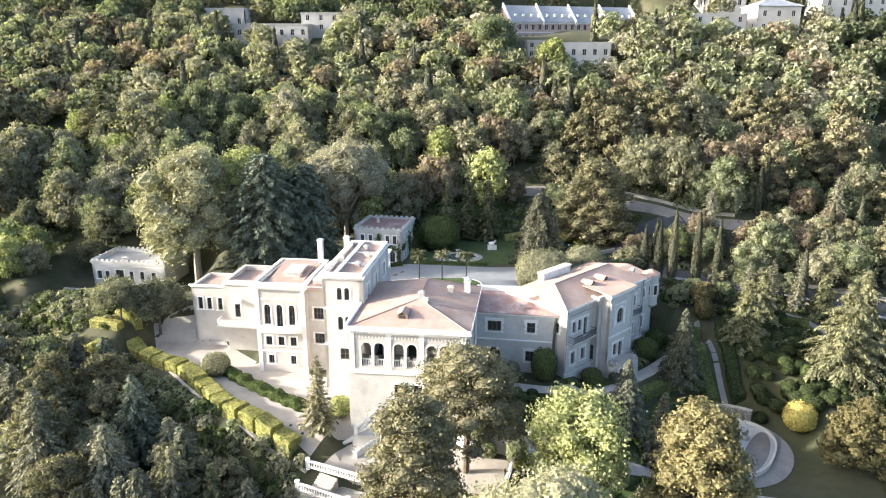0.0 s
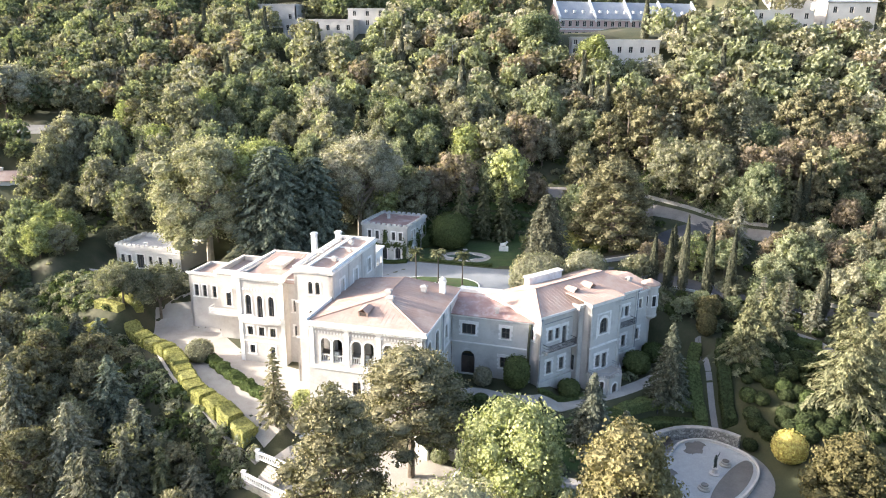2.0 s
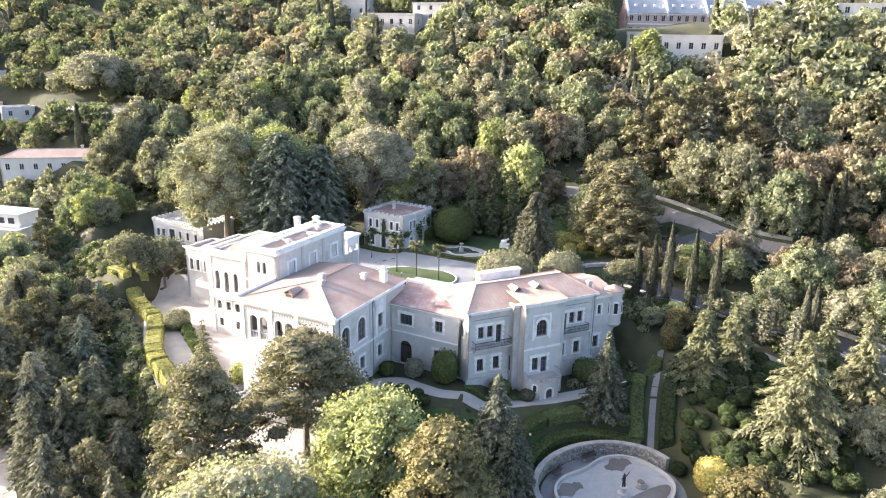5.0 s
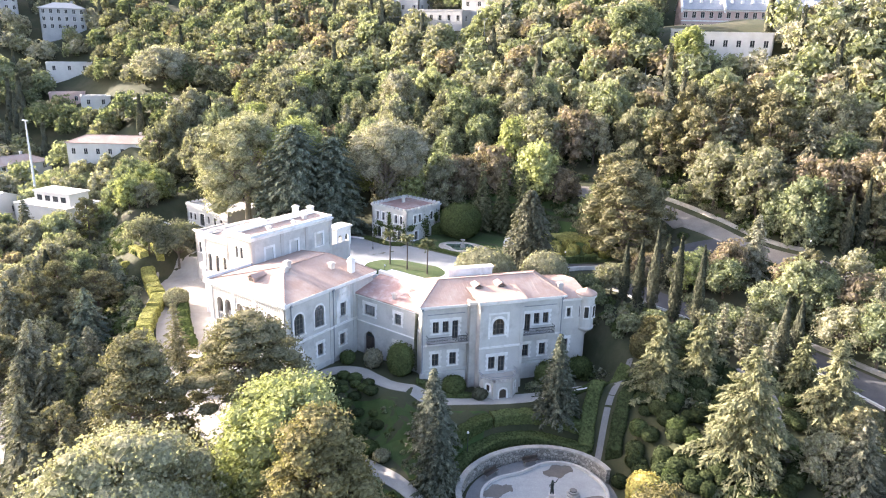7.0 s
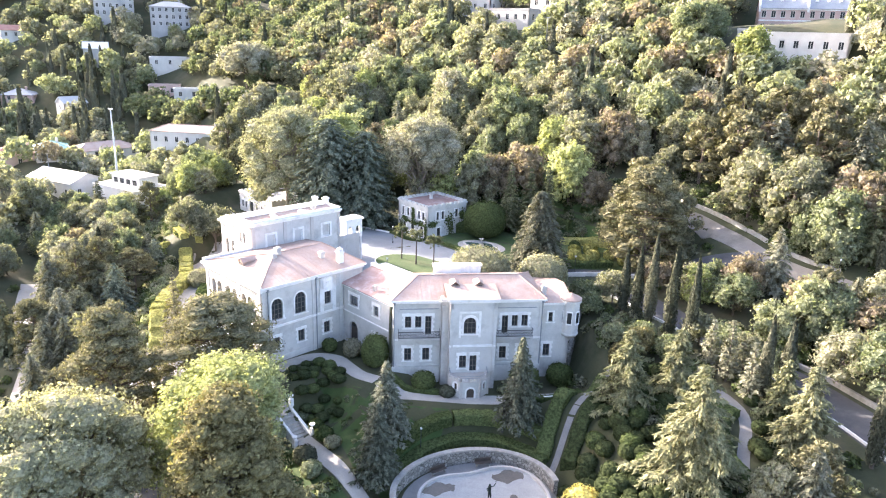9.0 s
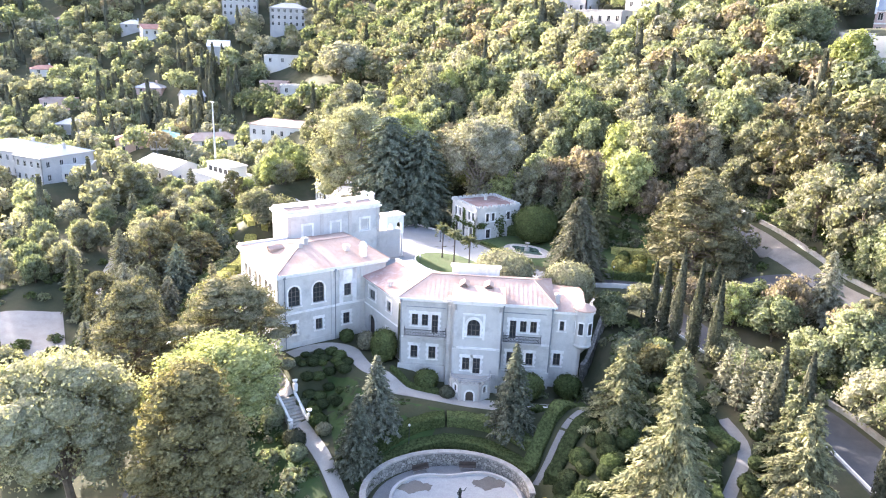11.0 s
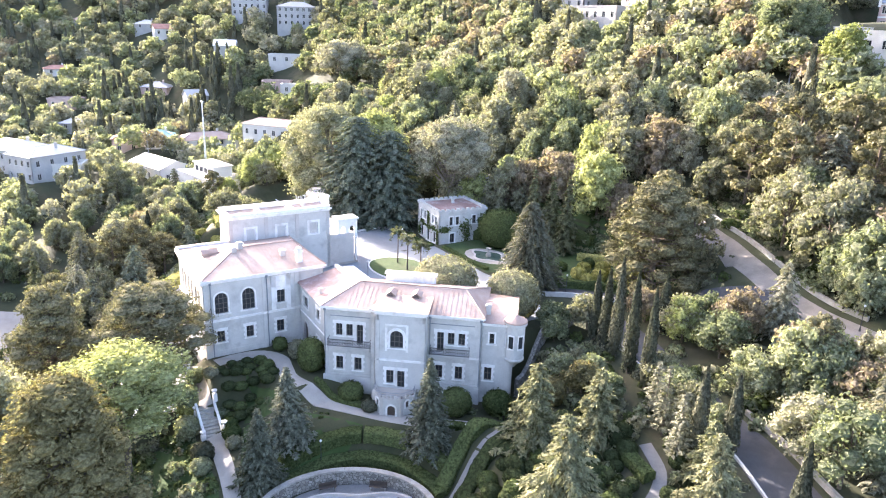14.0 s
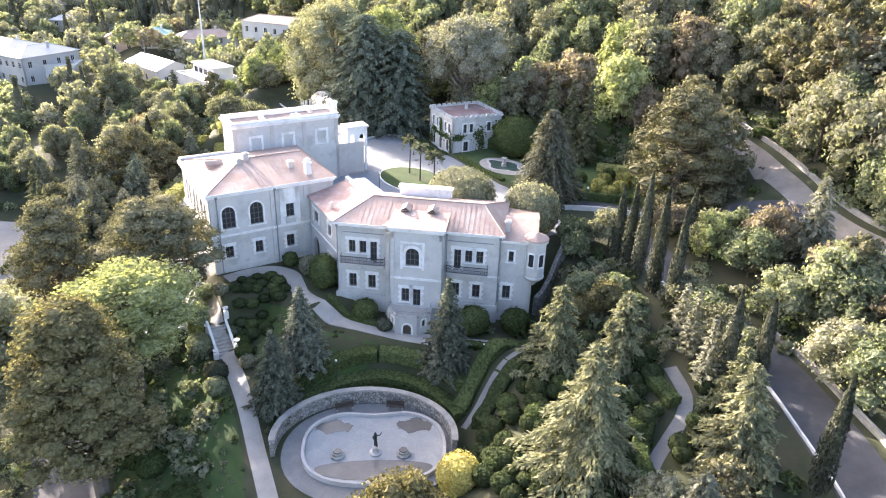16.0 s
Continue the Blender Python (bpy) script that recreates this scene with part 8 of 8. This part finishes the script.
# ---- planting the woods ----
KINDS = []
for k, (h, r, mat, lab) in enumerate(((9.5, 4.3, F_OAK, "dense green oak on the wooded slope"), (8.0, 3.9, F_OAK, "rounded green tree on the wooded slope"), (10.5, 4.4, F_OLIVE, "grey-green tree on the wooded slope"), (8.5, 4.0, F_OLIVE, "olive-toned tree on the wooded slope"),
                                      (9.0, 4.2, F_FRESH, "fresh green tree on the wooded slope"), (9.0, 4.3, F_RUST, "rusty brown tree on the wooded slope"), (7.0, 3.6, F_OAK, "low green tree on the wooded slope"), (11.5, 4.6, F_PALE, "tall pale grey-green tree on the wooded slope"))):
    KINDS.append((lab, "broadleaf_tree", "tree", broadleaf(500 + k, h, r, mat, BARK, 28, 2250, .44, -.22, "crown", True, (5, 3))))
KINDS.append(("dark pine on the wooded slope", "pine_tree", "pine", pine(510, 11, 4.4, F_PINE, 2000, .46, 26, .15, .65, True)))
KINDS.append(("slim green conifer on the wooded slope", "fir_tree", "fir", conifer(511, 11.0, 2.8, F_CEDAR, 18, 7, 5, .75, .2)))
KINDS.append(("dark cypress on the wooded slope", "cypress_tree", "cypress", cypress(512, 10, 1.2, F_CYPRESS, 700, .5)))
KINDS.append(("dark layered conifer on the wooded slope", "fir_tree", "conifer", conifer(513, 11.5, 4.0, F_FIR, 20, 9, 6, .62, .25, .03, .7)))
WEIGHTS = {"slope": [.20, .14, .15, .12, .06, .08, .05, .08, .06, .02, .02, .05], "east": [.17, .12, .10, .06, .02, .12, .06, .0, .22, .03, .01, .09], "west": [.14, .12, .18, .16, .05, .03, .10, .09, .07, .02, .03, .07], "front": [.02, .02, .06, .04, .0, .0, .04, .0, .26, .12, .02, .46]}
first = {}
count = 0
spots = []
wr = np.random.default_rng(91)


def sow(x0, x1, y0, y1, step, kind, keep=1.0, smin=.8, smax=1.25, fn=None):
    ny, nx = int((y1 - y0) / step), int((x1 - x0) / step)
    for j in range(ny):
        for i in range(nx):
            x, y = x0 + (i + .5 * (j % 2) + wr.uniform(-.1, .8)) * step, y0 + (j + wr.uniform(0, .85)) * step
            k = int(wr.choice(12, p=np.array(WEIGHTS[kind]) / sum(WEIGHTS[kind])))
            s, a, u = wr.uniform(smin, smax), wr.uniform(0, 360), wr.uniform()
            if u < keep and clear(x, y) and (fn is None or fn(x, y)):
                spots.append((x, y, k, s, a))


sow(-104, 20, 143, 183, 6.1, "slope", 1, .85, 1.3, lambda x, y: abs(x) < 25 + y * .5)
sow(20, 104, 143, 183, 6.1, "east", 1, .85, 1.3, lambda x, y: abs(x) < 25 + y * .5)
sow(-112, -48, 92, 150, 6.0, "west", .95, .65, 1.05, lambda x, y: not (x > -66 and y < 104))
sow(-98, -22, 40, 96, 6.6, "west", .85, .6, .95, lambda x, y: x < -64 or y < 56)
sow(-66, -16, 50, 104, 5.2, "front", .95, .75, 1.05, lambda x, y: 11 < -((x + 15.6) * .62 + (y - 75.2) * .78) < 34 and x < -17)
sow(-30, 6, 40, 66, 6.2, "front", .7, .6, .85, lambda x, y: math.hypot(x - 7, y - 50) > 8 and math.hypot(x + 4.5, y - 64.5) > 6)
sow(34, 100, 126, 150, 5.4, "east", .85, .55, .85)
sow(56, 100, 112, 130, 5.6, "front", .85, .5, .8, lambda x, y: not near_line(x, y, LOWER_ROAD, 7))
sow(58, 104, 124, 136.5, 5.0, "east", 1, .75, 1.0)
sow(62, 100, 66, 100, 5.4, "front", .95, .5, .85)
sow(48, 63, 62, 78, 5.0, "front", .9, .45, .7)
for x, y, k, s, a in spots:
    lab, name, cat, (tm_, cm_) = KINDS[k]
    m = Matrix.Translation((x, y, ground_z(x, y) - .1)) @ pose(0, 0, 0, 0, 0, a) @ Matrix.Diagonal((s, s, s * (0.98 + .22 * ((a * 7) % 1)), 1))
    if k not in first:
        first[k] = plant(name, 0, 0, 0, lab, cat, tm_, cm_, "trees of the wooded slopes")
        first[k].matrix_basis = m
    else:
        copy_ob = copy_thing(first[k], Matrix.Identity(4))
        copy_ob.matrix_basis = m


# far woods, joined
FAR = []
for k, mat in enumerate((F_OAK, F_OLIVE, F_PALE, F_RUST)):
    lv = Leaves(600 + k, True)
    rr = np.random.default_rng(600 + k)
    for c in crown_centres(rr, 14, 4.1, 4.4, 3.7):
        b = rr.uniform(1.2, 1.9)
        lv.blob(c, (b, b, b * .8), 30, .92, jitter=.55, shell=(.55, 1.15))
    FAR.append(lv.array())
lvc = Leaves(610, True)
tt = lvc.rng.uniform(0, 1, 240)
aa = lvc.rng.uniform(0, 6.283, 240)
rad = 1.1 * np.sin(np.pi * np.clip(.08 + .92 * tt, 0, 1) ** .6)
lvc.quad(np.stack([rad * np.cos(aa), rad * np.sin(aa), 11 * tt], 1), np.stack([np.cos(aa), np.sin(aa), aa * 0 + .2], 1), .9, 1.6, np.tile([0, 0, 1.0], (240, 1)))
FAR.append(lvc.array())


def far_wood(name, x0, x1, y0, y1, step, probs, label, keep=1.0, fn=None, smin=.7, smax=1.2, seed=1):
    rr = np.random.default_rng(seed)
    chunks, mats = [], []
    for y in np.arange(y0, y1, step):
        for x in np.arange(x0, x1, step):
            px, py = x + rr.uniform(0, step), y + rr.uniform(0, step)
            k, s, a, u = int(rr.choice(5, p=probs)), rr.uniform(smin, smax), rr.uniform(0, 6.283), rr.uniform()
            if u > keep or not clear(px, py) or (fn and not fn(px, py)):
                continue
            q = FAR[k] * s
            c, sn = math.cos(a), math.sin(a)
            q = np.stack([q[..., 0] * c - q[..., 1] * sn, q[..., 0] * sn + q[..., 1] * c, q[..., 2]], -1) + np.array([px, py, ground_z(px, py) - .2])
            chunks.append(q)
            mats.append(np.full(len(q), k, dtype=np.int32))
    lv = Leaves(1)
    lv.quads = chunks
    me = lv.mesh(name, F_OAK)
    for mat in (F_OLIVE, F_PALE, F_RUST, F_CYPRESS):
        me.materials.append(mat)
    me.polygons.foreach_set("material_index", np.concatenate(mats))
    me.update()
    return tagged(new(name, me), label, "woods", kind="stuff")


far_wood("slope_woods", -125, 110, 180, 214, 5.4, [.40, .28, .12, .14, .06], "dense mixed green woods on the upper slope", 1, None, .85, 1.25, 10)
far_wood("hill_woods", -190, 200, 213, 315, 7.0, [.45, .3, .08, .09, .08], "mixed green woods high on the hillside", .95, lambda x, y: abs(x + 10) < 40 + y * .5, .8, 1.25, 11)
far_wood("village_woods", -190, -100, 140, 214, 5.8, [.45, .3, .1, .05, .1], "mixed green woods above the village", .95, lambda x, y: y > 150 + (x + 96) * -.15, .8, 1.2, 12)
far_wood("east_woods", 104, 160, 120, 214, 6.6, [.5, .25, .08, .12, .05], "mixed green woods east of the drive", .9, lambda x, y: x < 20 + y * .62, .8, 1.2, 13)
far_wood("village_trees", -340, -104, 40, 215, 7.0, [.36, .26, .16, .02, .2], "garden trees and cypresses between village houses", .92, lambda x, y: (y < 152 or x < -186) and y > 40 - (x + 104) * .08, .75, 1.25, 14)
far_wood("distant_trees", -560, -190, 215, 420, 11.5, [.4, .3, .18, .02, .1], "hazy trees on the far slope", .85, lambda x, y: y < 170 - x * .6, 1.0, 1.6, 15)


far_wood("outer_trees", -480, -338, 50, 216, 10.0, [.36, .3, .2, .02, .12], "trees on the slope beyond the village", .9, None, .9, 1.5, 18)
far_wood("lower_woods", -96, 56, -36, 30, 10.5, [.46, .3, .08, .08, .08], "mixed green woods on the slope below the palace", .85, None, .8, 1.2, 17)
far_wood("village_cypresses", -226, -150, 118, 204, 5.2, [.1, .1, 0, 0, .8], "rows of dark cypresses between village houses", .6, lambda x, y: abs(y - 165 - (x + 200) * -.55) < 9 or abs(y - 136 - (x + 185) * .5) < 7, .9, 1.4, 16)


# undergrowth on the banks, joined
def undergrowth(name, boxes, n, label, seed, smin=.5, smax=1.25, free=None):
    rr = np.random.default_rng(seed)
    chunks, mats = [], []
    small = []
    for k in range(4):
        lv = Leaves(seed + k, True)
        lv.blob((0, 0, .45), (1.0, 1.0, .75), 60, .46, .5, .5, (.65, 1.1))
        lv.blob((.5, .4, .3), (.7, .7, .5), 32, .42, .5, .5, (.65, 1.1))
        small.append(lv.array())
    for i in range(n):
        x0, x1, y0, y1 = boxes[i % len(boxes)]
        x, y = rr.uniform(x0, x1), rr.uniform(y0, y1)
        k, s, a = int(rr.integers(4)), rr.uniform(smin, smax), rr.uniform(0, 6.283)
        if not (free or bank_free)(x, y):
            continue
        q = small[k] * s
        q = np.stack([q[..., 0] * math.cos(a) - q[..., 1] * math.sin(a), q[..., 0] * math.sin(a) + q[..., 1] * math.cos(a), q[..., 2]], -1) + np.array([x, y, ground_z(x, y) - .15])
        chunks.append(q)
        mats.append(np.full(len(q), int(rr.integers(3)), dtype=np.int32))
    lv = Leaves(1)
    lv.quads = chunks
    me = lv.mesh(name, F_OAK)
    for mat in (F_OLIVE, F_HEDGE):
        me.materials.append(mat)
    me.polygons.foreach_set("material_index", np.concatenate(mats))
    me.update()
    return tagged(new(name, me), label, "undergrowth", kind="stuff")


def bank_free(x, y):
    for line, d in ((UPPER_ROAD, 3.2), (COURT_ROAD, 2.6), (LOWER_ROAD, 3.2), (HILL_PATH, 1.8), (LEFT_TRACK, 2.2), (WEST_PATH, 2.4), (PATH_SPINE, 1.6), (STAIR_WALK, 1.6), (LOW_DRIVE, 2.8)):
        if near_line(x, y, line, d):
            return False
    if math.hypot(x - POOL[0], y - POOL[1]) < 17 or near_line(x, y, SIDE_PATH, 2.4) or near_line(x, y, [(62.2, 93.5), (60.8, 97), (60, 100.2), (59.2, 103.2), (57.8, 105.4), (54.4, 107.6)], 1.8):
        return False
    if -50 < x < -17 and y < 103 and -((x + 15.6) * .62 + (y - 75.2) * .78) > 2.2:
        return True
    if -50 < x < 34 and 79 < y < 146 and not (27 < x and y < 112 and y < 72 + x):
        return False
    if -17 < x < 9 and 67 < y < 80:
        return False
    if -76 < x < -46 and 116 < y < 141:
        return False
    if -62 < x < -32 and 52 < y < 66:
        return False
    return outside_houses(x, y, .5)


undergrowth("undergrowth", [(30, 62, 98, 126), (36, 98, 120, 152), (40, 98, 66, 112), (8, 40, 50, 74)], 850, "low mixed shrubs on the garden banks", 71)
undergrowth("undergrowth", [(-75, -15, 48, 96), (-110, -48, 90, 150), (-50, -17, 72, 100), (-50, -17, 72, 100), (-80, -52, 104, 117)], 1300, "low mixed shrubs in the west garden", 75)
undergrowth("undergrowth", [(-90, 95, 142, 185), (-15, 75, 138, 166), (10, 60, 146, 162)], 1000, "low mixed shrubs under the wooded slope", 79)
undergrowth("weeds", [(11, 37, 57, 74), (11, 37, 57, 74), (16, 31, 74, 88)], 420, "rough tufts and weeds on the shaded grass", 83, .16, .42, lambda x, y: not near_line(x, y, STAIR_WALK, 1.3) and not near_line(x, y, LOW_DRIVE, 3.2) and not near_line(x, y, PATH_SPINE, 1.5) and math.hypot(x - POOL[0], y - POOL[1]) > 11.6)
